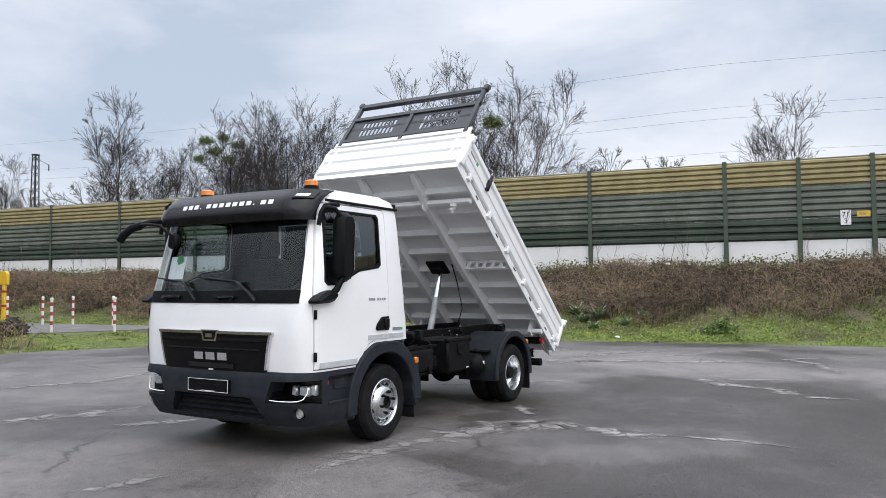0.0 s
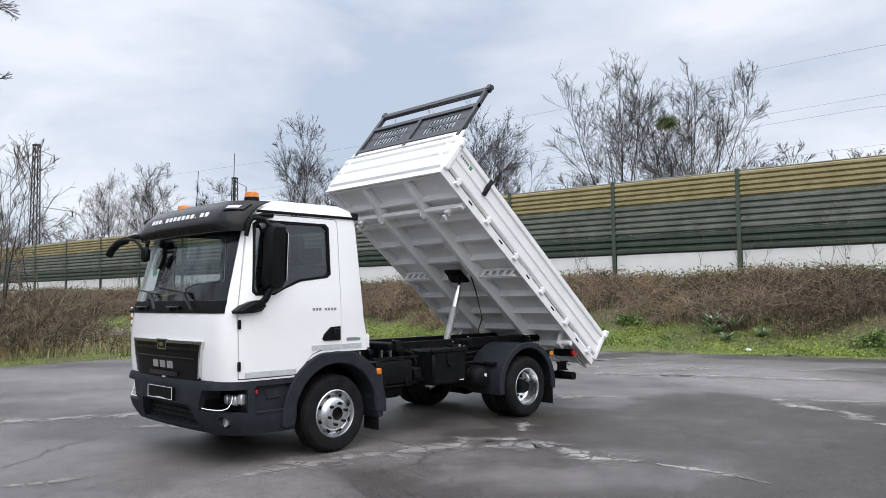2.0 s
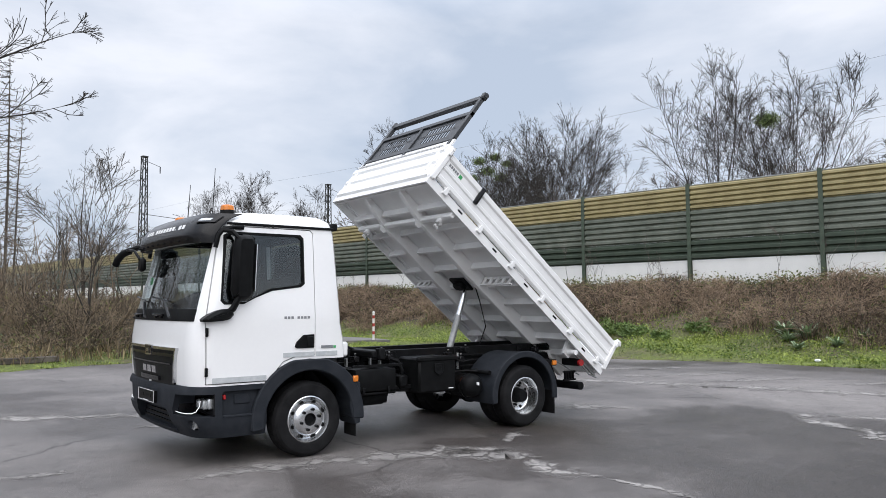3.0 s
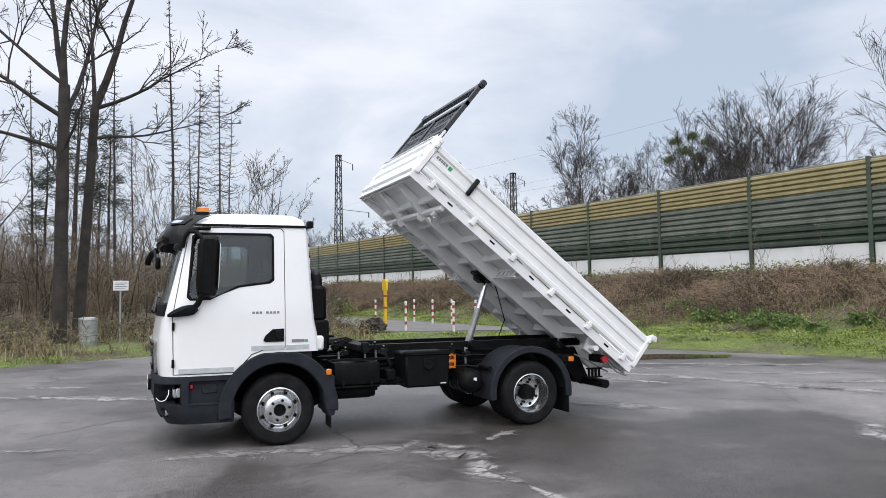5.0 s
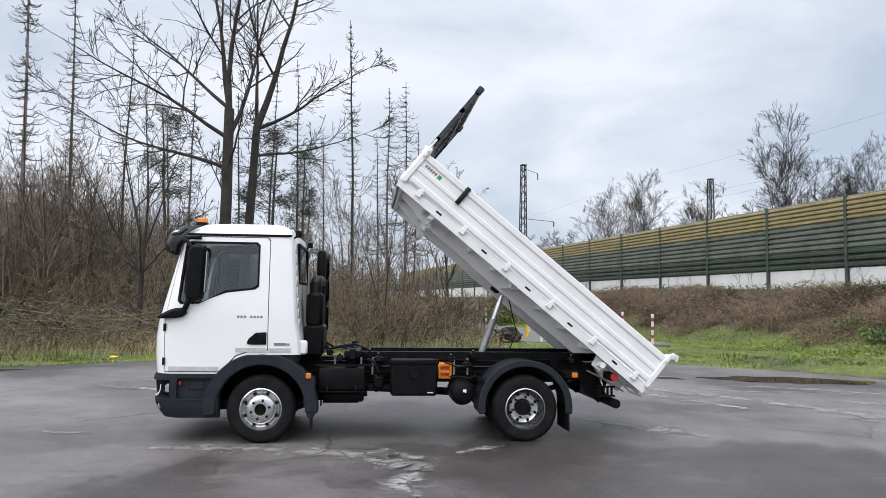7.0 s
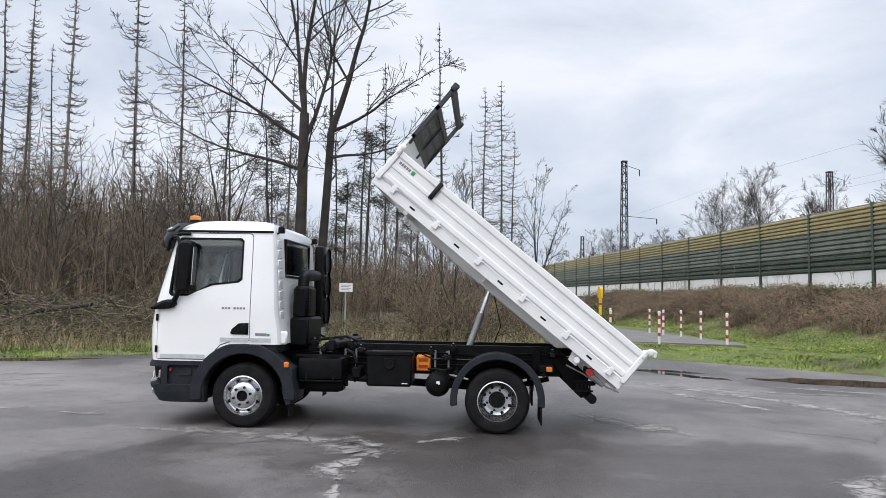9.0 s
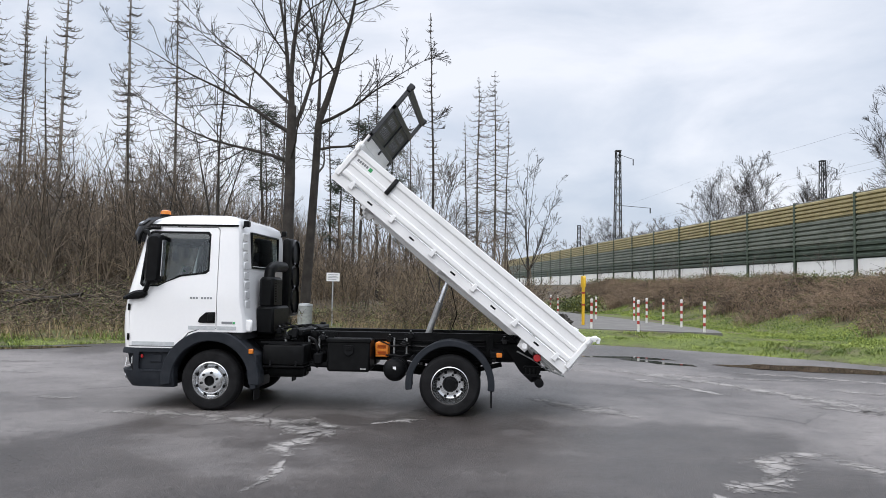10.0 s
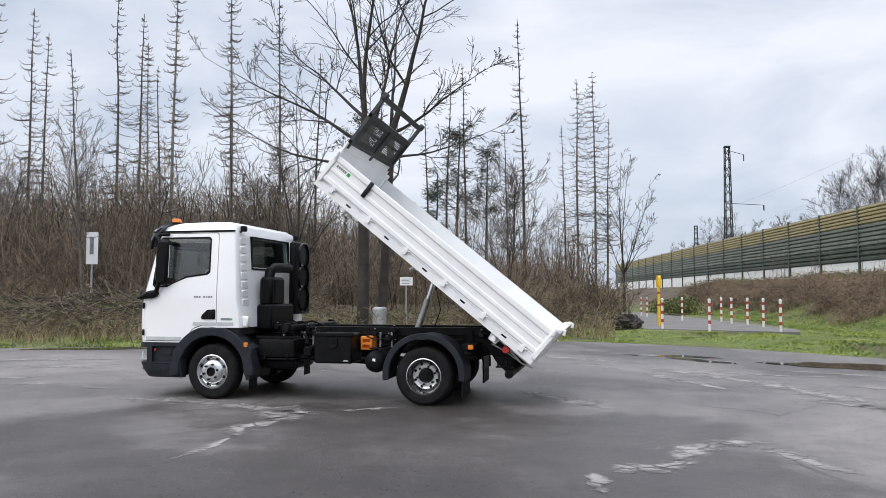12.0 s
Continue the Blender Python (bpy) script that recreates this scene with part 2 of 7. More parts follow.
def asphalt_material():
    """Old asphalt: damp dark areas with a sheen, dry grey areas, fine chippings and hairline cracks."""
    m = bpy.data.materials.new("old_damp_asphalt")
    m.use_nodes = True
    n, l = m.node_tree.nodes, m.node_tree.links
    b = n["Principled BSDF"]
    co = n.new("ShaderNodeTexCoord")

    def tex(kind, scale, detail=4.0, rough=0.55):
        t = n.new(kind)
        t.inputs["Scale"].default_value = scale
        if kind == "ShaderNodeTexNoise":
            t.inputs["Detail"].default_value, t.inputs["Roughness"].default_value = detail, rough
        l.new(co.outputs["Object"], t.inputs["Vector"])
        return t

    def ramp(src, stops):
        r = n.new("ShaderNodeValToRGB")
        r.color_ramp.elements[0].position, r.color_ramp.elements[0].color = stops[0][0], (*stops[0][1], 1)
        r.color_ramp.elements[1].position, r.color_ramp.elements[1].color = stops[-1][0], (*stops[-1][1], 1)
        for p, c in stops[1:-1]:
            r.color_ramp.elements.new(p).color = (*c, 1)
        l.new(src, r.inputs["Fac"])
        return r.outputs["Color"]

    def blend(kind, fac, one, two):
        x = n.new("ShaderNodeMixRGB")
        x.blend_type = kind
        if isinstance(fac, float):
            x.inputs["Fac"].default_value = fac
        else:
            l.new(fac, x.inputs["Fac"])
        l.new(one, x.inputs["Color1"])
        if isinstance(two, tuple):
            x.inputs["Color2"].default_value = (*two, 1)
        else:
            l.new(two, x.inputs["Color2"])
        return x.outputs["Color"]

    damp = tex("ShaderNodeTexNoise", 0.16, 7.0, 0.6)
    # a broad damp stain with a frayed rim, plus painted shade beside the truck
    place = n.new("ShaderNodeMapping")
    place.inputs["Location"].default_value, place.inputs["Scale"].default_value = (-0.58, 1.05, 0.0), (0.20, 0.30, 0.0)
    l.new(co.outputs["Object"], place.inputs["Vector"])
    reach = n.new("ShaderNodeVectorMath"); reach.operation = "LENGTH"
    l.new(place.outputs["Vector"], reach.inputs[0])
    frayed = n.new("ShaderNodeMath"); frayed.operation = "MULTIPLY_ADD"
    l.new(tex("ShaderNodeTexNoise", 0.55, 6.0, 0.6).outputs["Fac"], frayed.inputs[0])
    frayed.inputs[1].default_value = 0.9
    l.new(reach.outputs["Value"], frayed.inputs[2])
    stain_shade = n.new("ShaderNodeMapRange")
    stain_shade.inputs["From Min"].default_value, stain_shade.inputs["From Max"].default_value = 1.15, 1.55
    stain_shade.inputs["To Min"].default_value, stain_shade.inputs["To Max"].default_value = 0.15, 0.0
    l.new(frayed.outputs[0], stain_shade.inputs["Value"])
    level = n.new("ShaderNodeMath"); level.operation = "SUBTRACT"
    l.new(damp.outputs["Fac"], level.inputs[0])
    l.new(stain_shade.outputs["Result"], level.inputs[1])
    grain = tex("ShaderNodeTexNoise", 95.0, 3.0)
    stone = tex("ShaderNodeTexVoronoi", 130.0)
    mid = tex("ShaderNodeTexNoise", 1.6, 8.0, 0.65)
    base = ramp(level.outputs[0], [(0.30, (0.038, 0.032, 0.030)), (0.43, (0.070, 0.061, 0.057)), (0.47, (0.120, 0.109, 0.104)), (0.62, (0.212, 0.195, 0.187))])
    base = blend("MULTIPLY", 0.55, base, ramp(mid.outputs["Fac"], [(0.3, (0.55, 0.55, 0.55)), (0.7, (1.25, 1.24, 1.22))]))
    base = blend("MULTIPLY", 0.75, base, ramp(grain.outputs["Fac"], [(0.34, (0.4, 0.4, 0.4)), (0.66, (1.65, 1.65, 1.65))]))
    patch = tex("ShaderNodeTexNoise", 17.0, 7.0, 0.75)
    base = blend("MULTIPLY", 0.7, base, ramp(patch.outputs["Fac"], [(0.34, (0.6, 0.6, 0.6)), (0.66, (1.4, 1.4, 1.4))]))
    # small dark oil drips and pale bare scraps
    spots = tex("ShaderNodeTexNoise", 5.5, 9.0, 0.72)
    base = blend("MULTIPLY", 0.8, base, ramp(spots.outputs["Fac"], [(0.33, (0.45, 0.44, 0.43)), (0.44, (1.0, 1.0, 1.0)), (0.60, (1.0, 1.0, 1.0)), (0.72, (1.7, 1.67, 1.62))]))
    # thin meandering cracks
    crack = n.new("ShaderNodeTexVoronoi")
    crack.feature = "DISTANCE_TO_EDGE"
    crack.inputs["Scale"].default_value = 0.33
    warp = n.new("ShaderNodeMixRGB")
    warp.inputs["Fac"].default_value = 0.35
    l.new(co.outputs["Object"], warp.inputs["Color1"])
    l.new(tex("ShaderNodeTexNoise", 1.1, 6.0, 0.7).outputs["Color"], warp.inputs["Color2"])
    l.new(warp.outputs["Color"], crack.inputs["Vector"])
    line = ramp(crack.outputs["Distance"], [(0.0, (1, 1, 1)), (0.006, (0, 0, 0))])
    line = blend("MULTIPLY", 1.0, line, ramp(tex("ShaderNodeTexNoise", 0.5, 3.0).outputs["Fac"], [(0.47, (0, 0, 0)), (0.56, (1, 1, 1))]))
    base = blend("MIX", line, base, (0.045, 0.041, 0.038))
    l.new(base, b.inputs["Base Color"])
    b.inputs["Specular IOR Level"].default_value = 0.4
    wet = n.new("ShaderNodeMapRange")
    wet.inputs["From Min"].default_value, wet.inputs["From Max"].default_value = 0.36, 0.62
    wet.inputs["To Min"].default_value, wet.inputs["To Max"].default_value = 0.34, 0.66
    l.new(level.outputs[0], wet.inputs["Value"])
    uneven = n.new("ShaderNodeMath"); uneven.operation = "MULTIPLY_ADD"
    l.new(patch.outputs["Fac"], uneven.inputs[0]); uneven.inputs[1].default_value = 0.6
    lower = n.new("ShaderNodeMath"); lower.operation = "SUBTRACT"
    l.new(wet.outputs["Result"], lower.inputs[0]); lower.inputs[1].default_value = 0.30
    l.new(lower.outputs[0], uneven.inputs[2])
    l.new(uneven.outputs[0], b.inputs["Roughness"])
    bump = n.new("ShaderNodeBump")
    bump.inputs["Strength"].default_value, bump.inputs["Distance"].default_value = 0.5, 0.007
    l.new(stone.outputs["Distance"], bump.inputs["Height"])
    l.new(bump.outputs["Normal"], b.inputs["Normal"])
    return m


def worn_glint_material():
    """Pale chippings laid bare along a crack, crazed by fine cracks and broken into scraps towards the rim; also the
    painted glint of one wet patch.
    """
    m = material("bare_pale_chippings", (0.14, 0.130, 0.123), (0.37, 0.348, 0.328), 0.75, scale=2.2, fine=55, bump=0.4)
    n, l = m.node_tree.nodes, m.node_tree.links
    b = n["Principled BSDF"]
    co = n.new("ShaderNodeTexCoord")
    t = n.new("ShaderNodeTexNoise")
    t.inputs["Scale"].default_value, t.inputs["Detail"].default_value, t.inputs["Roughness"].default_value = 5.5, 12.0, 0.8
    l.new(co.outputs["Object"], t.inputs["Vector"])
    rim = n.new("ShaderNodeAttribute")
    rim.attribute_name = "rim"
    total = n.new("ShaderNodeMath"); total.operation = "MULTIPLY_ADD"
    l.new(rim.outputs["Fac"], total.inputs[0]); total.inputs[1].default_value = 0.27
    l.new(t.outputs["Fac"], total.inputs[2])
    r = n.new("ShaderNodeValToRGB")
    r.color_ramp.elements[0].position, r.color_ramp.elements[1].position = 0.57, 0.72
    l.new(total.outputs[0], r.inputs["Fac"])
    warp = n.new("ShaderNodeMixRGB")
    warp.inputs["Fac"].default_value = 0.12
    w = n.new("ShaderNodeTexNoise")
    w.inputs["Scale"].default_value, w.inputs["Detail"].default_value = 6.0, 4.0
    l.new(co.outputs["Object"], w.inputs["Vector"])
    l.new(co.outputs["Object"], warp.inputs["Color1"]); l.new(w.outputs["Color"], warp.inputs["Color2"])
    v = n.new("ShaderNodeTexVoronoi")
    v.feature = "DISTANCE_TO_EDGE"
    v.inputs["Scale"].default_value = 4.2
    l.new(warp.outputs["Color"], v.inputs["Vector"])
    vr = n.new("ShaderNodeValToRGB")
    vr.color_ramp.elements[0].position, vr.color_ramp.elements[1].position = 0.014, 0.065
    vr.color_ramp.elements[0].color = (0.15, 0.15, 0.15, 1)
    l.new(v.outputs["Distance"], vr.inputs["Fac"])
    mul = n.new("ShaderNodeMath"); mul.operation = "MULTIPLY"
    l.new(r.outputs["Color"], mul.inputs[0]); l.new(vr.outputs["Color"], mul.inputs[1])
    l.new(mul.outputs[0], b.inputs["Alpha"])
    return m


M_GROUND, M_ASPHALT, M_WORN_GLINT = ground_material(), asphalt_material(), worn_glint_material()


# ---- mesh helpers ----
def finish(bm, sharp=38.0):
    """Smooth faces, with edges over the given angle kept sharp."""
    bmesh.ops.recalc_face_normals(bm, faces=bm.faces)
    for f in bm.faces:
        f.smooth = True
    for e in bm.edges:
        e.smooth = len(e.link_faces) != 2 or e.calc_face_angle(0.0) < radians(sharp)


def part(name, bm, mat, parent=None, label="", sharp=38.0):
    """Links a bmesh as one mesh object, under a thing or a part."""
    finish(bm, sharp)
    me = bpy.data.meshes.new(name)
    bm.to_mesh(me)
    bm.free()
    me.materials.append(mat)
    ob = new(name, me)
    ob.parent = parent
    return tagged(ob, label)


def thing(name, at=(0, 0, 0), turn=0.0, **tags):
    ob = new(name)
    ob.empty_display_size = 0.2
    ob.matrix_basis = pose(*at, 0, 0, turn)
    return tagged(ob, **tags)


def box(bm, x0, x1, y0, y1, z0, z1, bev=0.0, seg=1, m=None):
    vs = bmesh.ops.create_cube(bm, size=1.0, matrix=Matrix.Translation(((x0 + x1) / 2, (y0 + y1) / 2, (z0 + z1) / 2)) @ Matrix.Diagonal((abs(x1 - x0), abs(y1 - y0), abs(z1 - z0), 1)))["verts"]
    if bev:
        es = list({e for v in vs for e in v.link_edges})
        out = bmesh.ops.bevel(bm, geom=es, offset=bev, segments=seg, affect="EDGES", profile=0.5)
        vs = out["verts"]
    if m:
        bmesh.ops.transform(bm, matrix=m, verts=list({v for v in vs}))
    return bm


def rod(bm, p, q, r, r2=None, n=12, caps=True):
    p, q = Vector(p), Vector(q)
    d = q - p
    m = Matrix.Translation((p + q) / 2) @ d.to_track_quat("Z", "Y").to_matrix().to_4x4()
    bmesh.ops.create_cone(bm, cap_ends=caps, segments=n, radius1=r, radius2=r if r2 is None else r2, depth=d.length, matrix=m)
    return bm


def ball(bm, p, r, n=12, squash=(1, 1, 1)):
    bmesh.ops.create_uvsphere(bm, u_segments=n, v_segments=max(6, n // 2), radius=r, matrix=Matrix.Translation(p) @ Matrix.Diagonal((*squash, 1)))
    return bm


def pipe(bm, pts, r, n=8):
    """A bent round bar through the points."""
    pts = [Vector(p) for p in pts]
    rings = []
    for i, p in enumerate(pts):
        d = (pts[min(i + 1, len(pts) - 1)] - pts[max(i - 1, 0)]).normalized()
        q = d.to_track_quat("Z", "Y").to_matrix()
        rings.append([bm.verts.new(p + q @ Vector((r * math.cos(a), r * math.sin(a), 0))) for a in (2 * math.pi * k / n for k in range(n))])
    for a, b in zip(rings, rings[1:]):
        for k in range(n):
            bm.faces.new((a[k], a[(k + 1) % n], b[(k + 1) % n], b[k]))
    bm.faces.new(rings[0][::-1])
    bm.faces.new(rings[-1])
    return bm


def slab(bm, poly, axis, a, b, bev=0.0):
    """A flat polygon given across an axis (x: y,z; y: x,z; z: x,y), drawn out from a to b."""
    def at(u, v, w):
        return {"x": (w, u, v), "y": (u, w, v), "z": (u, v, w)}[axis]
    lo, hi = [bm.verts.new(at(u, v, a)) for u, v in poly], [bm.verts.new(at(u, v, b)) for u, v in poly]
    n = len(poly)
    fs = [bm.faces.new(lo[::-1]), bm.faces.new(hi)] + [bm.faces.new((lo[k], lo[(k + 1) % n], hi[(k + 1) % n], hi[k])) for k in range(n)]
    bmesh.ops.recalc_face_normals(bm, faces=fs)
    if bev:
        bmesh.ops.bevel(bm, geom=list({e for f in fs for e in f.edges}), offset=bev, segments=1, affect="EDGES", profile=0.5)
    return bm


def turned(bm, profile, at, n=36):
    """A body of revolution about the y axis: rows of radius and y."""
    cx, cz = at
    rings = []
    for r, y in profile:
        if r < 1e-5:
            rings.append([bm.verts.new((cx, y, cz))])
        else:
            rings.append([bm.verts.new((cx + r * math.cos(2 * math.pi * k / n), y, cz + r * math.sin(2 * math.pi * k / n))) for k in range(n)])
    for a, b in zip(rings, rings[1:]):
        for k in range(n):
            ks = [a[k % len(a)], a[(k + 1) % len(a)], b[(k + 1) % len(b)], b[k % len(b)]]
            ks = [v for i, v in enumerate(ks) if v not in ks[:i]]
            if len(ks) > 2:
                bm.faces.new(ks)
    return bm


CARVED = []     # meshes whose hollows must keep their facing


def carve(bm, *cutters, keep=False):
    """The bmesh less each cutter in turn (or what it shares with it)."""
    for c in cutters:
        obs = []
        for k in (bm, c):
            if not any(k is b for b in CARVED):
                bmesh.ops.recalc_face_normals(k, faces=k.faces)
            me = bpy.data.meshes.new("tmp")
            k.to_mesh(me)
            k.free()
            obs.append(new("tmp", me))
        mod = obs[0].modifiers.new("cut", "BOOLEAN")
        mod.operation, mod.object, mod.solver = ("INTERSECT" if keep else "DIFFERENCE"), obs[1], "EXACT"
        me = bpy.data.meshes.new_from_object(obs[0].evaluated_get(bpy.context.evaluated_depsgraph_get()))
        bm = bmesh.new()
        bm.from_mesh(me)
        CARVED.append(bm)
        for o in obs:
            d = o.data
            bpy.data.objects.remove(o)
            bpy.data.meshes.remove(d)
        bpy.data.meshes.remove(me)
    return bm


def N():
    return bmesh.new()


# ---- the site: lot, bank, barrier ----
WALL_A, WALL_D = Vector((23.2, 5.1)), Vector((17.46 - 23.2, 44.69 - 5.1)).normalized()   # a point of the noise barrier and its run
WALL_N = Vector((WALL_D.y, -WALL_D.x))                                                     # away from the lot
LOT = [(-34, -40), (-32, -6), (-22, 3.2), (-14, 6.1), (-10.6, 7.0), (-7.6, 8.3), (-5.2, 10.2), (-2.0, 12.2), (0.6, 13.3), (2.8, 13.6), (5.0, 13.2), (7.3, 12.0), (9.6, 10.3), (11.6, 8.4), (13.2, 5.6), (14.4, 3.0), (15.2, -1.0), (15.9, -5.1), (17.0, -12.0), (20, -40)]


def wall_gap(x, y):
    """How far a place lies in front of the barrier."""
    return -((x - WALL_A.x) * WALL_N.x + (y - WALL_A.y) * WALL_N.y)


def lot_gap(x, y):
    """How far a place lies outside the lot (negative inside), for arrays."""
    x, y = np.asarray(x, float), np.asarray(y, float)
    best, inside = np.full(x.shape, 1e9), np.zeros(x.shape, bool)
    for (ax, ay), (bx, by) in zip(LOT, LOT[1:] + LOT[:1]):
        dx, dy = bx - ax, by - ay
        t = np.clip(((x - ax) * dx + (y - ay) * dy) / (dx * dx + dy * dy), 0, 1)
        best = np.minimum(best, np.hypot(x - ax - t * dx, y - ay - t * dy))
        cross = (ay > y) != (by > y)
        with np.errstate(divide="ignore", invalid="ignore"):
            inside ^= cross & (x < (bx - ax) * (y - ay) / (by - ay + 1e-12) + ax)
    return np.where(inside, -best, best)


def soft(t):
    t = np.clip(t, 0, 1)
    return t * t * (3 - 2 * t)


def land(x, y):
    """The height of the ground, for arrays."""
    x, y = np.asarray(x, float), np.asarray(y, float)
    out = lot_gap(x, y)
    gap = wall_gap(x, y)
    bank = 2.0 * soft((7.6 - gap) / 6.6)
    verge = 0.16 * soft(out / 2.5)
    rough = 0.05 * np.sin(x * 1.7 + 0.6 * np.sin(y * 1.3)) * np.sin(y * 1.9 + x * 0.4) + 0.10 * np.sin(x * 0.31) * np.cos(y * 0.27 + 1.0)
    wood = 0.55 * soft((out - 2) / 14.0) * soft((gap - 9) / 10.0)
    z = verge + bank * soft(out / 1.2) + wood + rough * soft((out - 0.4) / 2.5)
    # level ground under the footpath
    level = soft((x - 5.2) / 1.2) * soft((12.4 - x) / 1.2) * soft((y - 13.9) / 1.4) * soft((36 - y) / 3)
    z = z * (1 - level) + 0.27 * level
    return np.where(out < 0, -0.06 * soft(-out / 0.5), z)


def axis_steps(near, step, far):
    a = list(np.arange(near[0], near[1] + step, step))
    d, lo, hi = step, a[0], a[-1]
    left, right = [], []
    while hi < far:
        d *= 1.35
        hi += d
        lo -= d
        left.append(lo)
        right.append(hi)
    return np.array(left[::-1] + a + right)


def build_ground():
    xs, ys = axis_steps((-30, 34), 0.45, 1600), axis_steps((-16, 66), 0.5, 1600)
    X, Y = np.meshgrid(xs, ys)
    Z = land(X, Y)
    nx, ny = len(xs), len(ys)
    v = np.stack([X.ravel(), Y.ravel(), Z.ravel()], 1)
    i = np.arange(nx * ny).reshape(ny, nx)
    f = np.stack([i[:-1, :-1].ravel(), i[:-1, 1:].ravel(), i[1:, 1:].ravel(), i[1:, :-1].ravel()], 1)
    me = bpy.data.meshes.new("ground")
    me.from_pydata(v.tolist(), [], f.tolist())
    me.polygons.foreach_set("use_smooth", [True] * len(me.polygons))
    me.materials.append(M_GROUND)
    tagged(new("ground", me), "mossy soil with leaf litter sloping up to the barrier", "ground", kind="structure")


def ragged(points, wobble, step, seed):
    """A closed outline with small irregular steps between its corners."""
    rnd, out = random.Random(seed), []
    for (ax, ay), (bx, by) in zip(points, points[1:] + points[:1]):
        n = max(1, int(math.hypot(bx - ax, by - ay) / step))
        for k in range(n):
            t = k / n
            out.append((ax + (bx - ax) * t + rnd.uniform(-wobble, wobble), ay + (by - ay) * t + rnd.uniform(-wobble, wobble)))
    return out


def flat(name, outline, z, mat, thick=0.0, **tags):
    bm = N()
    if thick:
        slab(bm, outline, "z", z - thick, z)
    else:
        bm.faces.new([bm.verts.new((x, y, z)) for x, y in outline])
    bmesh.ops.triangulate(bm, faces=bm.faces)
    return tagged(part(name, bm, mat), **tags)


def build_lot():
    flat("asphalt", ragged(LOT, 0.13, 0.45, 3), 0.0, M_ASPHALT, 0.05, label="old grey asphalt yard, cracked and damp in places", category="asphalt", kind="structure")
    bm = N()
    rnd = random.Random(5)
    # crack lines where pale chippings lie bare: corner points and half width
    runs = [
        ([(-1.5, -1.2), (-0.5, -1.2), (0.6, -1.45), (1.5, -1.7), (1.9, -1.95), (2.05, -2.3)], 0.30), ([(1.0, -1.9), (1.7, -2.1), (1.85, -2.5)], 0.34), ([(1.75, -2.4), (1.6, -2.7), (1.5, -3.1), (1.7, -3.5)], 0.20),
        ([(2.1, -1.7), (2.4, -1.4), (2.85, -1.15)], 0.13), ([(5.4, -4.2), (5.8, -4.0), (6.2, -3.7)], 0.24), ([(5.9, -3.8), (6.3, -3.0), (6.7, -2.7), (7.1, -2.7)], 0.24), ([(6.9, -2.8), (7.15, -3.5), (7.5, -4.0)], 0.17),
        ([(5.6, 5.6), (6.3, 4.8), (7.1, 3.8), (7.7, 3.0), (8.4, 1.6), (8.9, 0.3), (9.7, -1.6), (10.4, -4.0)], 0.42), ([(6.6, 8.2), (7.6, 6.9), (8.6, 6.4)], 0.14), ([(8.2, 5.2), (10.1, 4.2), (11.6, 2.8)], 0.20), ([(9.2, 0.8), (10.9, 0.2), (12.3, -0.9)], 0.22),
        ([(8.3, -4.7), (10.4, -4.1), (11.2, -3.4), (12.1, -4.8)], 0.20), ([(5.3, -4.3), (5.4, -5.0)], 0.12), ([(-4.2, 5.2), (-2.9, 4.5), (-1.8, 3.9), (-0.6, 3.2), (0.5, 3.1)], 0.34), ([(-0.9, 2.2), (0.0, 1.6)], 0.22), ([(-2.8, -0.05), (-2.0, -0.3)], 0.16),
        # the run from (4.1, 0.9) paints the sky's glint on a wet patch
        ([(-4.3, -0.2), (-3.3, 0.2)], 0.12), ([(0.2, 6.7), (1.8, 6.1), (3.4, 6.6)], 0.20), ([(-9.5, 3.6), (-7.0, 4.0), (-5.0, 4.6)], 0.22), ([(4.1, 0.9), (4.6, 0.3), (5.1, -0.3), (5.5, -0.8)], 0.34), ([(1.62, -3.4), (1.7, -4.0), (1.6, -4.7)], 0.07), ([(6.0, 4.0), (6.7, 2.7), (7.3, 1.5)], 0.22), ([(3.4, 7.6), (5.0, 6.6), (6.2, 5.9)], 0.22), ([(-3.4, -2.3), (-2.6, -2.1)], 0.09),
        ([(7.0, 4.6), (8.6, 3.9), (9.8, 3.9)], 0.18), ([(9.0, 2.6), (10.5, 1.8), (12.0, 1.4)], 0.2), ([(8.0, 0.8), (9.2, -0.3)], 0.18), ([(10.5, -1.0), (12.5, -1.8), (13.6, -3.0)], 0.22), ([(4.6, 5.8), (5.6, 4.6)], 0.18),
        ([(10.6, 3.4), (12.4, 3.0)], 0.2), ([(-6.5, 2.2), (-5.2, 2.8), (-4.2, 2.6)], 0.22), ([(-3.6, 6.2), (-2.2, 5.6)], 0.2), ([(-5.5, 0.5), (-4.4, 0.9)], 0.16)]
    rim = bm.verts.layers.float.new("rim")
    for pts, wide in runs:
        path = []
        for (ax, ay), (bx, by) in zip(pts, pts[1:]):
            n = max(2, int(math.hypot(bx - ax, by - ay) / 0.14))
            path += [(ax + (bx - ax) * k / n, ay + (by - ay) * k / n) for k in range(n)]
        path.append(pts[-1])
        rows = []
        for k, (x, y) in enumerate(path):
            nx, ny = path[min(k + 1, len(path) - 1)], path[max(k - 1, 0)]
            d = Vector((nx[0] - ny[0], nx[1] - ny[1])).normalized()
            fade = min(1.0, 0.25 + 4.0 * min(k, len(path) - 1 - k) / len(path))
            a, b = (wide * fade * rnd.uniform(0.35, 1.35) for _ in (0, 1))
            a, b = a * 1.3, b * 1.3
            row = [bm.verts.new((x - d.y * a, y + d.x * a, 0.005)), bm.verts.new((x, y, 0.005)), bm.verts.new((x + d.y * b, y - d.x * b, 0.005))]
            row[1][rim] = fade
            rows.append(row)
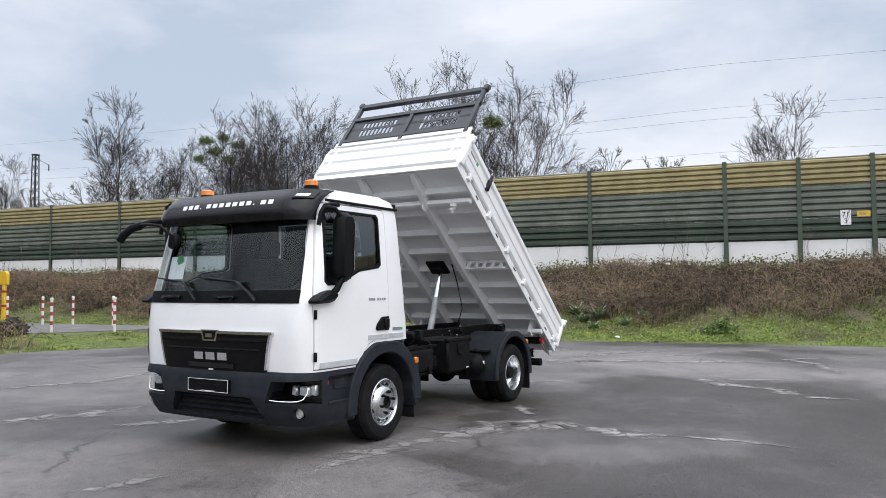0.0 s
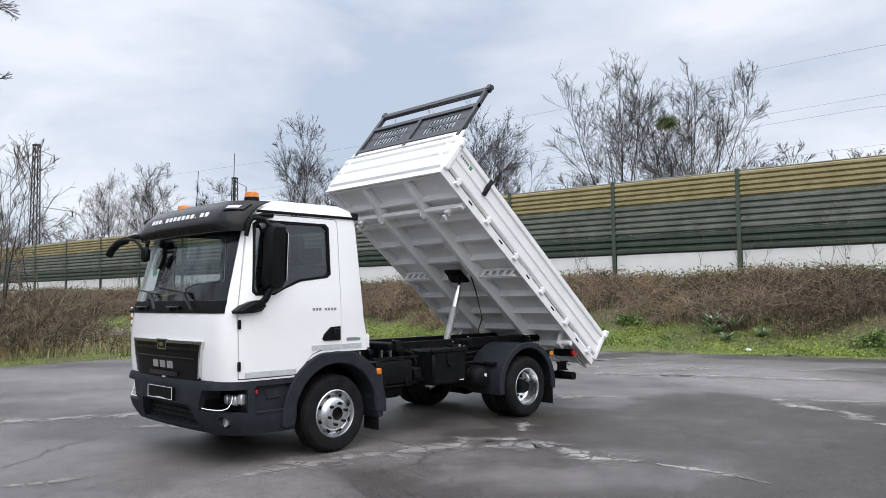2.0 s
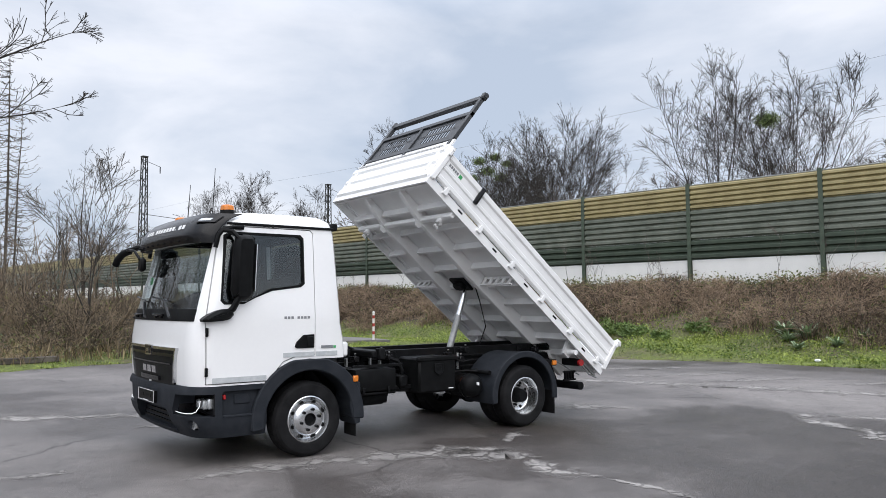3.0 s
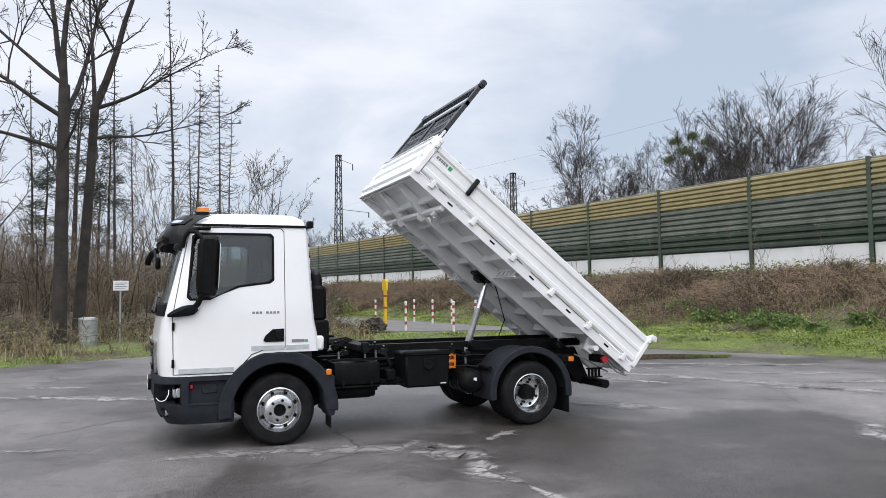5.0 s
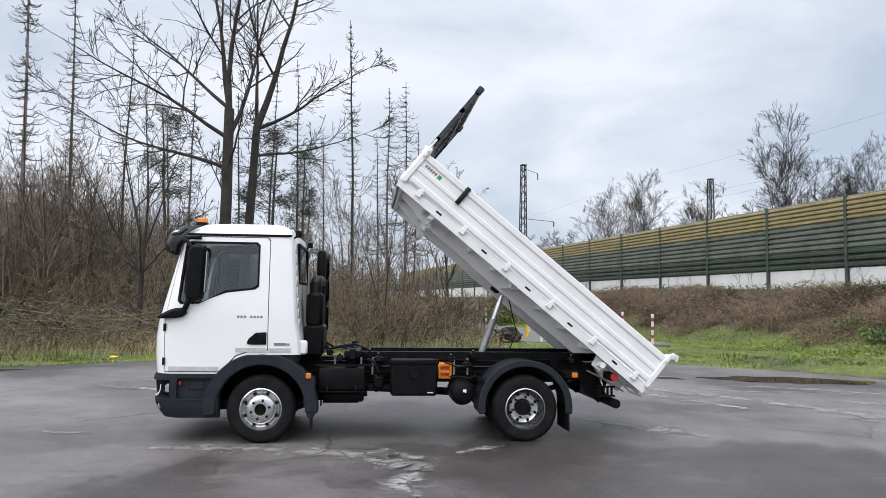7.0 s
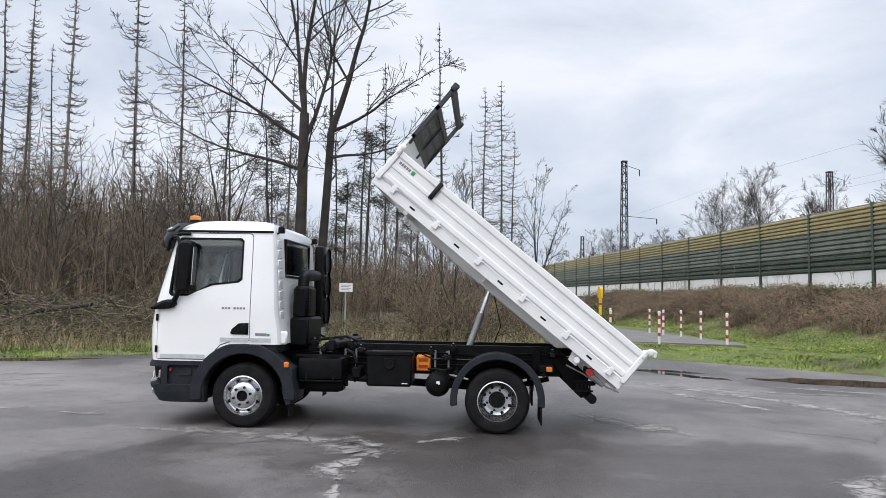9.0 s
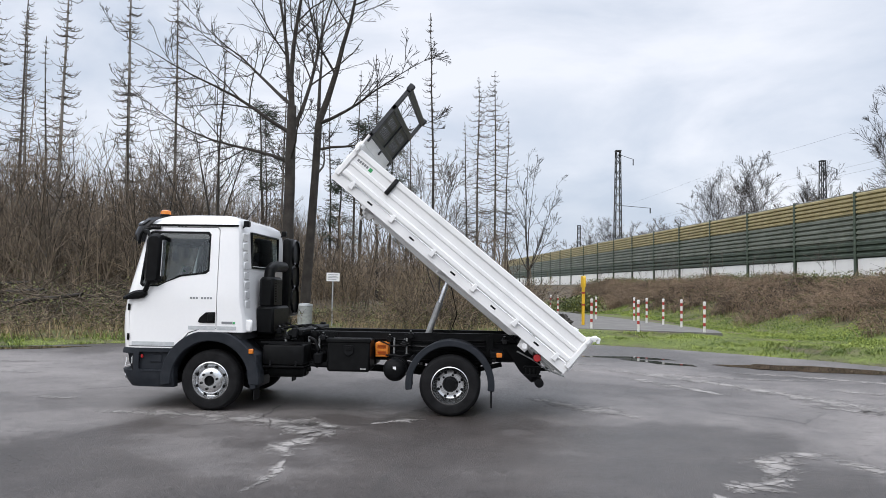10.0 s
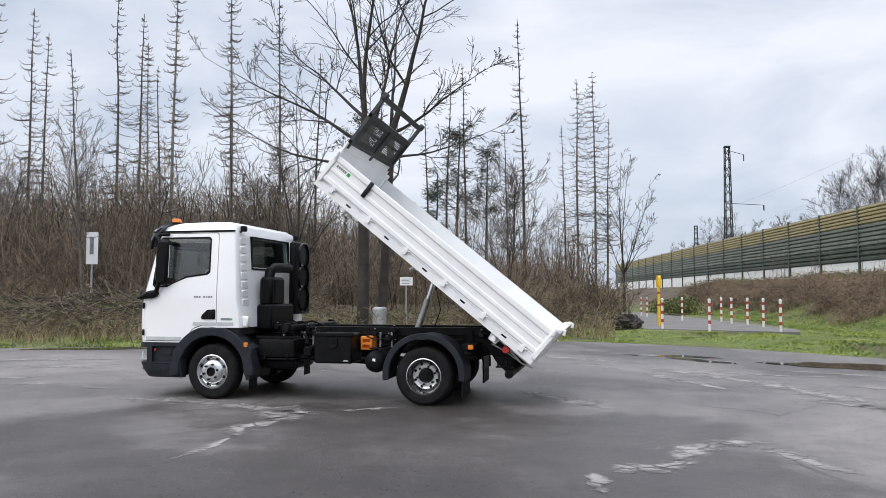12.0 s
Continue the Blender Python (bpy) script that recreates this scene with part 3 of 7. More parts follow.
        for (a, b, e), (c, d, f) in zip(rows, rows[1:]):
            bm.faces.new((a, b, d, c))
            bm.faces.new((b, e, f, d))
    tagged(part("crack_scar", bm, M_WORN_GLINT), "pale bare chippings along cracks in the asphalt and one painted wet glint", "crack", kind="stuff")
    pools = [[(8.4, 6.6), (9.2, 5.9), (10.4, 5.4), (11.7, 5.2), (12.3, 5.8), (11.0, 6.7), (9.6, 7.0)], [(6.7, 7.5), (7.4, 6.6), (8.1, 6.2), (7.7, 6.9), (7.1, 7.6)], [(5.6, 8.3), (7.0, 7.7), (8.0, 7.6), (7.2, 8.3)], [(-9.8, 6.4), (-7.4, 7.0), (-6.3, 8.2), (-7.6, 8.0), (-9.6, 6.9)]]
    for k, pool in enumerate(pools):
        flat("puddle", ragged(pool, 0.09, 0.22, 20 + k), 0.006, M_WATER, label="shallow rain puddle lying on the asphalt", category="puddle", kind="structure")
    flat("path", ragged([(6.6, 16.0), (11.2, 14.6), (11.5, 16.2), (10.4, 24.6), (8.9, 32), (6.6, 44), (5.0, 44), (6.9, 30), (6.6, 20)], 0.05, 0.6, 9), 0.29, M_PAVER, 0.12, label="grey gravel footpath behind the red and white posts", category="path", kind="structure")


def build_barrier():
    """Corrugated panels in three greens between steel posts, on a pale concrete footing."""
    turn = math.degrees(math.atan2(-WALL_D.y, -WALL_D.x))
    wall = thing("noise_barrier", (WALL_A.x, WALL_A.y, 0), turn, label="railway noise barrier of ribbed green panels on pale concrete", category="noise barrier", kind="structure")
    stops = [-5.0 * k for k in range(23, -1, -1)] + [5.15, 7.7, 10.1, 15.1, 20.1, 25.1, 30.1, 35.1, 40.1]

    def panel(length, z0, z1, rib):
        bm, rows, n = N(), [], max(1, round((z1 - z0) / rib))
        prof = []
        for k in range(n):
            za, h = z0 + (z1 - z0) * k / n, (z1 - z0) / n
            prof += [(0.0, za), (0.02, za + 0.14 * h), (-0.075, za + 0.30 * h), (-0.075, za + 0.70 * h), (0.0, za + 0.98 * h)]
        prof.append((0.0, z1))
        for x in (0.0, length):
            rows.append([bm.verts.new((x, y, z)) for y, z in prof] + [bm.verts.new((x, 0.06, z1)), bm.verts.new((x, 0.06, z0))])
        for a in range(len(rows[0])):
            b = (a + 1) % len(rows[0])
            bm.faces.new((rows[0][a], rows[0][b], rows[1][b], rows[1][a]))
        bm.faces.new(rows[0]); bm.faces.new(rows[1][::-1])
        bmesh.ops.recalc_face_normals(bm, faces=bm.faces)
        return bm

    def piece(name, me, x, parent=wall):
        ob = new(name, me)
        ob.parent = parent
        ob.location = (x, 0, 0)

    made = {}
    for a, b in zip(stops, stops[1:]):
        gap = round(b - a, 2)
        if gap not in made:
            made[gap] = []
            for name, z0, z1, rib, mat in (("dark_panel", 3.22, 4.02, 0.27, M_DARKGREEN), ("grey_panel", 4.02, 5.22, 0.24, M_MIDGREEN), ("ochre_panel", 5.22, 6.2, 0.20, M_YELLOWISH)):
                bm = panel(gap - 0.16, z0 + 0.004, z1 - 0.004, rib)
                finish(bm, 20)
                me = bpy.data.meshes.new(name)
                bm.to_mesh(me); bm.free(); me.materials.append(mat)
                made[gap].append((name, me))
            bm = N()
            box(bm, 0, gap - 0.16, 0.0, 0.12, 1.7, 3.215, 0.01)
            finish(bm)
            me = bpy.data.meshes.new("concrete_panel")
            bm.to_mesh(me); bm.free(); me.materials.append(M_CONCRETE)
            made[gap].append(("concrete_panel", me))
            bm = N()
            box(bm, 0, gap - 0.16, -0.03, 0.07, 6.2, 6.235, 0.008)
            finish(bm)
            me = bpy.data.meshes.new("cap_rail")
            bm.to_mesh(me); bm.free(); me.materials.append(M_GALV)
            made[gap].append(("cap_rail", me))
        for name, me in made[gap]:
            piece(name, me, a + 0.08)
    bm = N()
    box(bm, -0.08, 0.08, -0.10, -0.085, 1.4, 6.28, 0.003)
    box(bm, -0.012, 0.012, -0.085, 0.13, 1.4, 6.28)
    box(bm, -0.08, 0.08, 0.13, 0.145, 1.4, 6.28, 0.003)
    finish(bm)
    post = bpy.data.meshes.new("post")
    bm.to_mesh(post); bm.free(); post.materials.append(M_POST)
    for s in stops:
        piece("post", post, s)
    # kilometre board and a small yellow notice on the panels
    board = thing("kilometre_board", label="white railway kilometre board reading 71 over 3", category="sign")
    board.matrix_basis = wall.matrix_basis @ pose(9.2, -0.075, 4.0)
    bm = N(); box(bm, -0.17, 0.17, -0.012, 0.0, -0.27, 0.27, 0.004)
    part("plate", bm, M_MARK, board)
    for text, z, size in (("71", 0.03, 0.25), ("3", -0.21, 0.25)):
        cu = bpy.data.curves.new("digits", "FONT")
        cu.body, cu.size, cu.align_x, cu.extrude = text, size, "CENTER", 0.002
        ob = new("digits", cu)
        ob.data.materials.append(M_GLOSS)
        ob.parent = board
        ob.matrix_basis = pose(0, -0.016, z, 90, 0, 0)
    note = thing("yellow_notice", label="small yellow notice plate fixed to the barrier", category="sign")
    note.matrix_basis = wall.matrix_basis @ pose(9.77, -0.075, 4.12)
    bm = N(); box(bm, -0.21, 0.21, -0.01, 0.0, -0.10, 0.10, 0.004)
    part("plate", bm, M_YELLOW, note)
    bm = N()
    for k in range(3):
        box(bm, -0.15, 0.15 - 0.05 * k, -0.014, -0.011, 0.04 - 0.045 * k, 0.055 - 0.045 * k)
    part("lettering", bm, M_GREYMARK, note)
    # stair rail and door gear at the barrier's door
    rail = thing("stair_railing", label="pale galvanised handrail of the steps up the bank", category="railing")
    rail.matrix_basis = wall.matrix_basis @ pose(10.45, 0, 0)
    pts = [(0, -0.25, 3.25), (0, -1.2, 2.9), (0, -4.6, 1.55)]
    for dz in (0.0, -0.45):
        bm = N(); pipe(bm, [(x, y, z + dz) for x, y, z in pts], 0.03); part("rail", bm, M_GALV, rail)
    for x, y, z in pts + [(0, -2.9, 2.22)]:
        bm = N(); rod(bm, (x, y, z - 1.5), (x, y, z), 0.03); part("upright", bm, M_GALV, rail)


build_ground()
build_lot()
build_barrier()


# ---- the tipper truck: x to its rear, y to its right-hand side, z up; front axle at x = 0 ----
truck = thing("tipper_truck", (0, 0.12, 0), label="white two-axle tipper truck with its load bed raised", category="truck")
HW = 1.12


def table(z, rows):
    """Linear steps between rows of z and value."""
    for (z0, a), (z1, b) in zip(rows, rows[1:]):
        if z <= z1:
            return a + (b - a) * max(0.0, (z - z0) / (z1 - z0))
    return rows[-1][1]


NOSE = [(0.78, -1.245), (1.0, -1.265), (1.2, -1.265), (1.42, -1.235), (2.2, -1.045), (2.36, -1.0), (2.44, -0.94), (2.495, -0.82), (2.52, -0.62)]
WIDE = [(0.78, 1.115), (1.45, 1.12), (2.2, 1.065), (2.38, 1.045), (2.45, 1.01), (2.495, 0.93), (2.52, 0.78)]
TAIL = [(0.78, 0.44), (1.15, 0.43), (1.35, 0.385), (2.3, 0.325), (2.44, 0.29), (2.495, 0.2), (2.52, 0.05)]


def nose_x(y, z, grow=0.0, rows=NOSE, wide=WIDE, rc=0.2):
    """Where the cab's front lies."""
    hw, y = table(z, wide) + grow, abs(y)
    x = table(z, rows) - grow + 0.07 * (y / hw) ** 2
    e = y - (hw - rc)
    if e > 0:
        x += rc - math.sqrt(max(0.0, rc * rc - min(e, rc) ** 2))
    return x


def loft(zs, grow=0.0, rows=NOSE, wide=WIDE, tail=TAIL, rc=0.2, back=0.07):
    bm, rings = N(), []
    for z in zs:
        hw, xr = table(z, wide) + grow, table(z, tail) + grow
        ys = [-hw * math.cos(math.pi * k / 28) for k in range(29)]
        ring = [(nose_x(y, z, grow, rows, wide, rc), y) for y in ys]
        ring += [(x, hw) for x in np.linspace(ring[-1][0], xr - back, 7)[1:-1]]
        ring += [(xr - back + back * math.sin(a), hw - back + back * math.cos(a)) for a in (0, 0.5, 1.0, 1.571)]
        ring += [(xr - back + back * math.cos(a), -hw + back - back * math.sin(a)) for a in (0, 0.5, 1.0, 1.571)]
        ring += [(x, -hw) for x in np.linspace(xr - back, nose_x(-hw, z, grow, rows, wide, rc), 7)[1:-1]]
        rings.append([bm.verts.new((x, y, z)) for x, y in ring])
    for a, b in zip(rings, rings[1:]):
        for k in range(len(a)):
            bm.faces.new((a[k], a[(k + 1) % len(a)], b[(k + 1) % len(a)], b[k]))
    bm.faces.new(rings[0][::-1])
    bm.faces.new(rings[-1])
    return bm


def cladding(bm, edges, z0, z1, off, thick, nz=6, ny=24, rows=NOSE, wide=WIDE, rc=0.2):
    """A curved plate that lies on the cab's front: edges(z) gives its two sides."""
    lay = []
    for d in (off, off + thick):
        g = []
        for i in range(nz + 1):
            z = z0 + (z1 - z0) * i / nz
            a, b = edges(z)
            g.append([bm.verts.new((nose_x(y, z, 0, rows, wide, rc) - d, y, z)) for y in (a + (b - a) * k / ny for k in range(ny + 1))])
        lay.append(g)
    for g in lay:
        for i in range(nz):
            for k in range(ny):
                bm.faces.new((g[i][k], g[i][k + 1], g[i + 1][k + 1], g[i + 1][k]))
    for i in range(nz):
        for k in (0, ny):
            bm.faces.new((lay[0][i][k], lay[0][i + 1][k], lay[1][i + 1][k], lay[1][i][k]))
    for k in range(ny):
        for i in (0, nz):
            bm.faces.new((lay[0][i][k], lay[0][i][k + 1], lay[1][i][k + 1], lay[1][i][k]))
    return bm


ZS = [0.78, 0.85, 1.0, 1.2, 1.36, 1.45, 1.65, 1.9, 2.1, 2.2, 2.3, 2.38, 2.44, 2.47, 2.495, 2.512, 2.52]
WINDOW = [(-0.955, 1.60), (-0.90, 2.25), (-0.85, 2.285), (-0.09, 2.285), (-0.055, 2.25), (-0.055, 1.775), (-0.10, 1.74), (-0.42, 1.70), (-0.60, 1.63), (-0.72, 1.57), (-0.92, 1.565)]
DOOR = [(-1.075, 0.81), (-1.085, 1.42), (-0.93, 2.26), (-0.88, 2.335), (0.02, 2.335), (0.05, 2.30), (0.055, 1.05), (-0.10, 1.06), (-0.30, 0.99), (-0.46, 0.81)]


def swell(poly, d):
    cx, cz = sum(p[0] for p in poly) / len(poly), sum(p[1] for p in poly) / len(poly)
    return [(x + d * math.copysign(1, x - cx), z + d * math.copysign(1, z - cz)) for x, z in poly]


def screen_edges(z):
    w = 0.985 - 0.045 * (z - 1.52) / 0.68
    return -w, w


def build_cab():
    inner = [0.86, 1.0, 1.2, 1.36, 1.45, 1.65, 1.9, 2.1, 2.2, 2.3, 2.38, 2.43]
    arch = N(); rod(arch, (0, -1.4, 0.385), (0, 1.4, 0.385), 0.62, n=40)
    low = N(); box(low, -0.02, 0.8, -1.4, 1.4, 0.5, 1.0)
    doors = N(); slab(doors, swell(DOOR, 0.009), "y", -1.3, -0.9); slab(doors, swell(DOOR, 0.009), "y", 0.9, 1.3)
    ws = N(); slab(ws, [(-0.985, 1.52), (0.985, 1.52), (0.945, 2.2), (-0.945, 2.2)], "x", -1.6, -0.75)
    rw = N(); slab(rw, [(-0.62, 1.86), (0.62, 1.86), (0.60, 2.28), (-0.60, 2.28)], "x", 0.1, 0.7)
    shell = carve(loft(ZS), loft(inner, -0.055), arch, low, doors, ws, rw)
    cab = part("cab", shell, M_WHITE, truck, "smooth white painted cab shell", 30)
    lining = carve(loft(inner, -0.058), loft(inner[1:-1], -0.075), *[f() for f in (
        lambda: slab(N(), WINDOW, "y", -1.3, 1.3), lambda: slab(N(), [(-0.97, 1.53), (0.97, 1.53), (0.93, 2.19), (-0.93, 2.19)], "x", -1.6, -0.75),
        lambda: slab(N(), [(-0.61, 1.87), (0.61, 1.87), (0.59, 2.27), (-0.59, 2.27)], "x", 0.1, 0.7), lambda: rod(N(), (0, -1.4, 0.385), (0, 1.4, 0.385), 0.64, n=32))])
    part("lining", lining, M_LINING, cab, "dark inner lining of the cab")
    for s in (-1, 1):
        cut = N(); slab(cut, DOOR, "y", s * 0.9, s * 1.3)
        win = N(); slab(win, WINDOW, "y", s * 0.8, s * 1.35)
        d = carve(carve(loft(ZS, 0.003), loft(inner, -0.05)), cut, keep=True)
        d = carve(d, win)
        door = part("door", d, M_WHITE, truck, "closed white cab door", 30)
        seal = carve(carve(loft(ZS, 0.006), loft(inner, -0.045)), slab(N(), WINDOW, "y", s * 0.8, s * 1.35), keep=True)
        part("window_seal", carve(seal, slab(N(), swell(WINDOW, -0.022), "y", s * 0.8, s * 1.4)), M_BLACK, door)
        pane = carve(carve(loft(ZS, -0.012), loft(ZS[1:-1], -0.018)), slab(N(), swell(WINDOW, -0.01), "y", s * 0.8, s * 1.35), keep=True)
        part("window_pane", pane, M_GLASS, door).visible_shadow = False
        y = s * HW
        bm = N()
        slab(bm, [(-0.175, 1.13), (-0.155, 1.18), (-0.075, 1.25), (0.045, 1.255), (0.045, 1.115), (-0.15, 1.115)], "y", y - 0.014 * s, y + 0.018 * s, 0.006)
        box(bm, -0.045, 0.035, y, y + 0.035 * s, 1.13, 1.235, 0.01)
        part("door_handle", bm, M_BLACK, door)
        bm = N(); box(bm, -1.03, -0.48, y - 0.002, y + 0.0065 * s, 0.815, 0.865)
        part("reflective_strip", bm, M_REFLECT, door)
        bm = N()
        box(bm, -0.88, 0.30, table(2.36, WIDE) * s, (table(2.36, WIDE) + 0.018) * s, 2.352, 2.378, 0.005)
        part("drip_rail", bm, M_BLACK, cab)
        bm = N()
        pipe(bm, [(-1.0, s * 1.075, 2.12), (-0.975, s * 1.085, 2.24), (-0.93, s * 1.09, 2.30), (-0.83, s * 1.085, 2.325), (-0.72, s * 1.08, 2.328)], 0.022)
        part("window_wind_guard", bm, M_BLACK, cab)
        bm = N()
        box(bm, -0.30, 0.05, y, y + 0.005 * s, 1.028, 1.075); box(bm, 0.07, 0.32, y - 0.01 * s, y + 0.003 * s, 1.028, 1.075)
        part("rear_strip", bm, M_REFLECT, cab)
        # model lettering and maker's badge as plain bars
        for x0, n in ((-0.29, 3), (-0.145, 4)):
            for k in range(n):
                part("model_letter_bar", box(N(), x0 + 0.038 * k, x0 + 0.027 + 0.038 * k, y, y + 0.005 * s, 1.417, 1.442), M_GREYMARK, door)
        bm = N(); box(bm, 0.13, 0.27, y - 0.01 * s, y + 0.003 * s, 1.105, 1.135)
        part("dealer_sticker", bm, M_GREYMARK, cab)
        bm = N(); box(bm, 0.275, 0.305, y - 0.01 * s, y + 0.003 * s, 1.105, 1.13)
        part("dealer_sticker_mark", bm, M_GREEN, cab)
        for k in range(3):
            part("side_marker", box(N(), -0.50 + 0.045 * k, -0.475 + 0.045 * k, 1.055 * s, 1.066 * s, 2.345, 2.36, 0.003), M_GLOSS, cab)
        for z in (0.88, 1.26):
            part("door_hinge", box(N(), -1.098, -1.072, s * 1.10, s * 1.128, z, z + 0.085, 0.005), M_BLACK, door)
        # mirror: base on the door's front corner, stalk and tall housing
        mirror = part("mirror_base", slab(N(), [(-1.17, 1.405), (-1.10, 1.40), (-0.92, 1.41), (-0.85, 1.44), (-0.83, 1.49), (-0.87, 1.525), (-0.98, 1.52), (-1.10, 1.465)], "y", s * 1.05, s * 1.20, 0.03), M_BLACK, truck, "black mirror base on the door corner")
        part("mirror_arm", pipe(N(), [(-0.92, s * 1.12, 1.45), (-0.85, s * 1.17, 1.53), (-0.80, s * 1.19, 1.64)], 0.032), M_BLACK, mirror)
        part("mirror_arm", pipe(N(), [(-0.93, s * 1.09, 2.29), (-0.86, s * 1.15, 2.28), (-0.80, s * 1.19, 2.2)], 0.022), M_BLACK, mirror)
        bm = N(); slab(bm, [(-0.87, 1.66), (-0.83, 1.60), (-0.69, 1.60), (-0.65, 1.66), (-0.63, 2.19), (-0.67, 2.25), (-0.80, 2.25), (-0.85, 2.19)], "y", s * 1.09, s * 1.235, 0.045)
        part("mirror_housing", bm, M_BLACK, mirror, "tall black mirror housing")
        bm = N(); slab(bm, [(-0.650, 1.70), (-0.642, 1.70), (-0.624, 2.16), (-0.632, 2.16)], "y", s * 1.112, s * 1.213)
        part("mirror_glass", bm, M_CHROME, mirror)
    # windscreen with its black lower band
    bm = cladding(N(), screen_edges, 1.515, 2.205, -0.012, 0.008, 8, 28)
    part("windscreen", bm, M_SCREEN, truck, "large tinted windscreen").visible_shadow = False
    bm = cladding(N(), lambda z: (-0.99, 0.99), 1.405, 1.525, -0.02, 0.026, 3, 28)
    band = part("wiper_panel", bm, M_BLACK, truck, "black panel under the windscreen")
    for y in (0.62, -0.14):
        bm = N(); box(bm, nose_x(y, 1.46) - 0.05, nose_x(y, 1.46) - 0.004, y - 0.13, y + 0.13, 1.455, 1.475, 0.006)
        box(bm, nose_x(y, 1.46) - 0.035, nose_x(y, 1.46), y - 0.11, y - 0.07, 1.43, 1.47, 0.004); box(bm, nose_x(y, 1.46) - 0.035, nose_x(y, 1.46), y + 0.07, y + 0.11, 1.43, 1.47, 0.004)
        part("grab_handle", bm, M_GLOSS, band)
    for y0, y1, y2 in ((0.23, 0.42, 0.98), (-0.55, -0.32, 0.28)):
        bm = N()
        pipe(bm, [(nose_x(y0, 1.44) - 0.05, y0, 1.44), (nose_x(y1, 1.58) - 0.045, y1, 1.585), (nose_x(y1 + 0.05, 1.6) - 0.04, y1 + 0.05, 1.60)], 0.016, 6)
        pts = [(nose_x(y, 1.60) - 0.02, y, 1.60 + 0.01 * k) for k, y in enumerate(np.linspace(y1 - 0.05, min(y2, 0.95), 7))]
        pipe(bm, pts, 0.008, 6)
        part("wiper", bm, M_GLOSS, band)
    bm = cladding(N(), lambda z: (0.58, 0.82), 1.64, 1.87, -0.034, 0.004, 2, 4)
    sheet = part("paper_sheet", bm, M_PAPER, truck, "white paper sheet behind the windscreen")
    bm = N(); rod(bm, (nose_x(0.66, 1.83) + 0.021, 0.66, 1.83), (nose_x(0.66, 1.83) + 0.030, 0.66, 1.83), 0.05, n=20)
    part("green_badge", bm, M_GREEN, sheet)
    # sun visor with web address as plain bars
    rows = [(2.16, -1.20), (2.26, -1.215), (2.38, -1.16), (2.47, -1.05)]
    wide = [(2.16, 1.06), (2.47, 1.03)]
    bm = cladding(N(), lambda z: (-1.03, 1.03), 2.17, 2.47, 0.0, 0.018, 8, 32, rows, wide, 0.28)
    visor = part("sun_visor", bm, M_GLOSS, truck, "glossy black sun visor over the windscreen")
    for k in range(14):
        y0, h = 0.52 - 0.0875 * k, 0.021 if k not in (3, 11) else 0.006
        y1 = y0 - (0.058 if h > 0.01 else 0.014)
        bm = cladding(N(), lambda z: (y0, y1), 2.345 - 0.021, 2.345 - 0.021 + 2 * h, 0.0185, 0.003, 2, 3, rows, wide, 0.28)
        part("lettering_bar", bm, M_MARK, visor)
    for y in (-0.93, 0.93):
        bm = cladding(N(), lambda z: (y - 0.075, y + 0.075), 2.375, 2.435, 0.0185, 0.02, 3, 4, rows, wide, 0.28)
        lamp = part("visor_lamp", bm, M_GLOSS, visor)
        bm = cladding(N(), lambda z: (y - 0.045, y + 0.045), 2.392, 2.418, 0.0385, 0.006, 2, 4, rows, wide, 0.28)
        part("lens", bm, M_LAMP, lamp)
    for k in range(9):
        y = -0.8 + 0.2 * k
        bm = N(); p = Vector((nose_x(y, 2.20, 0, rows, wide, 0.28) - 0.02, y, 2.205)); rod(bm, p, p + Vector((-0.012, 0, 0)), 0.012, n=8)
        part("visor_screw", bm, M_GLOSS, visor)
    # roof: beacons, aerial
    for y in (-0.80, 0.62):
        base = part("beacon_base", rod(N(), (-0.78, y, 2.49), (-0.78, y, 2.525), 0.075, 0.07, n=20), M_BLACK, truck)
        bm = N(); rod(bm, (-0.78, y, 2.525), (-0.78, y, 2.568), 0.07, 0.066, n=20); rod(bm, (-0.78, y, 2.568), (-0.78, y, 2.58), 0.066, 0.045, n=20)
        part("beacon_dome", bm, M_AMBER, base, "orange warning beacon")
    bm = N(); rod(bm, (-0.84, -0.55, 2.49), (-0.80, -0.50, 3.0), 0.006, 0.003, 6)
    part("aerial", bm, M_GLOSS, truck)
    part("aerial", rod(N(), (-0.84, 0.22, 2.49), (-0.80, 0.26, 2.92), 0.006, 0.003, 6), M_GLOSS, truck)
    # kerb mirror out on the far front corner
    km = part("front_mirror", pipe(N(), [(-1.22, 1.10, 2.20), (-1.27, 1.19, 2.17), (-1.31, 1.27, 2.10), (-1.32, 1.31, 2.04)], 0.042, 12), M_BLACK, truck, "small black front mirror on a bent arm")
    bm = N(); pipe(bm, [(-1.05, 1.0, 2.25), (-1.15, 1.05, 2.24), (-1.23, 1.11, 2.20)], 0.03)
    part("arm", bm, M_BLACK, km)
    # the screen mirror that hangs before the far upper corner of the windscreen
    bm = N(); slab(bm, [(0.55, 1.97), (0.58, 1.94), (0.66, 1.94), (0.69, 1.97), (0.68, 2.07), (0.65, 2.10), (0.58, 2.10), (0.55, 2.07)], "x", -1.24, -1.18, 0.02)
    pipe(bm, [(-1.23, 0.64, 2.08), (-1.25, 0.78, 2.18), (-1.26, 0.95, 2.20), (-1.25, 1.08, 2.20)], 0.016, 8)
    part("screen_mirror", bm, M_BLACK, km)


def N_box(*a):
    return box(N(), *a)


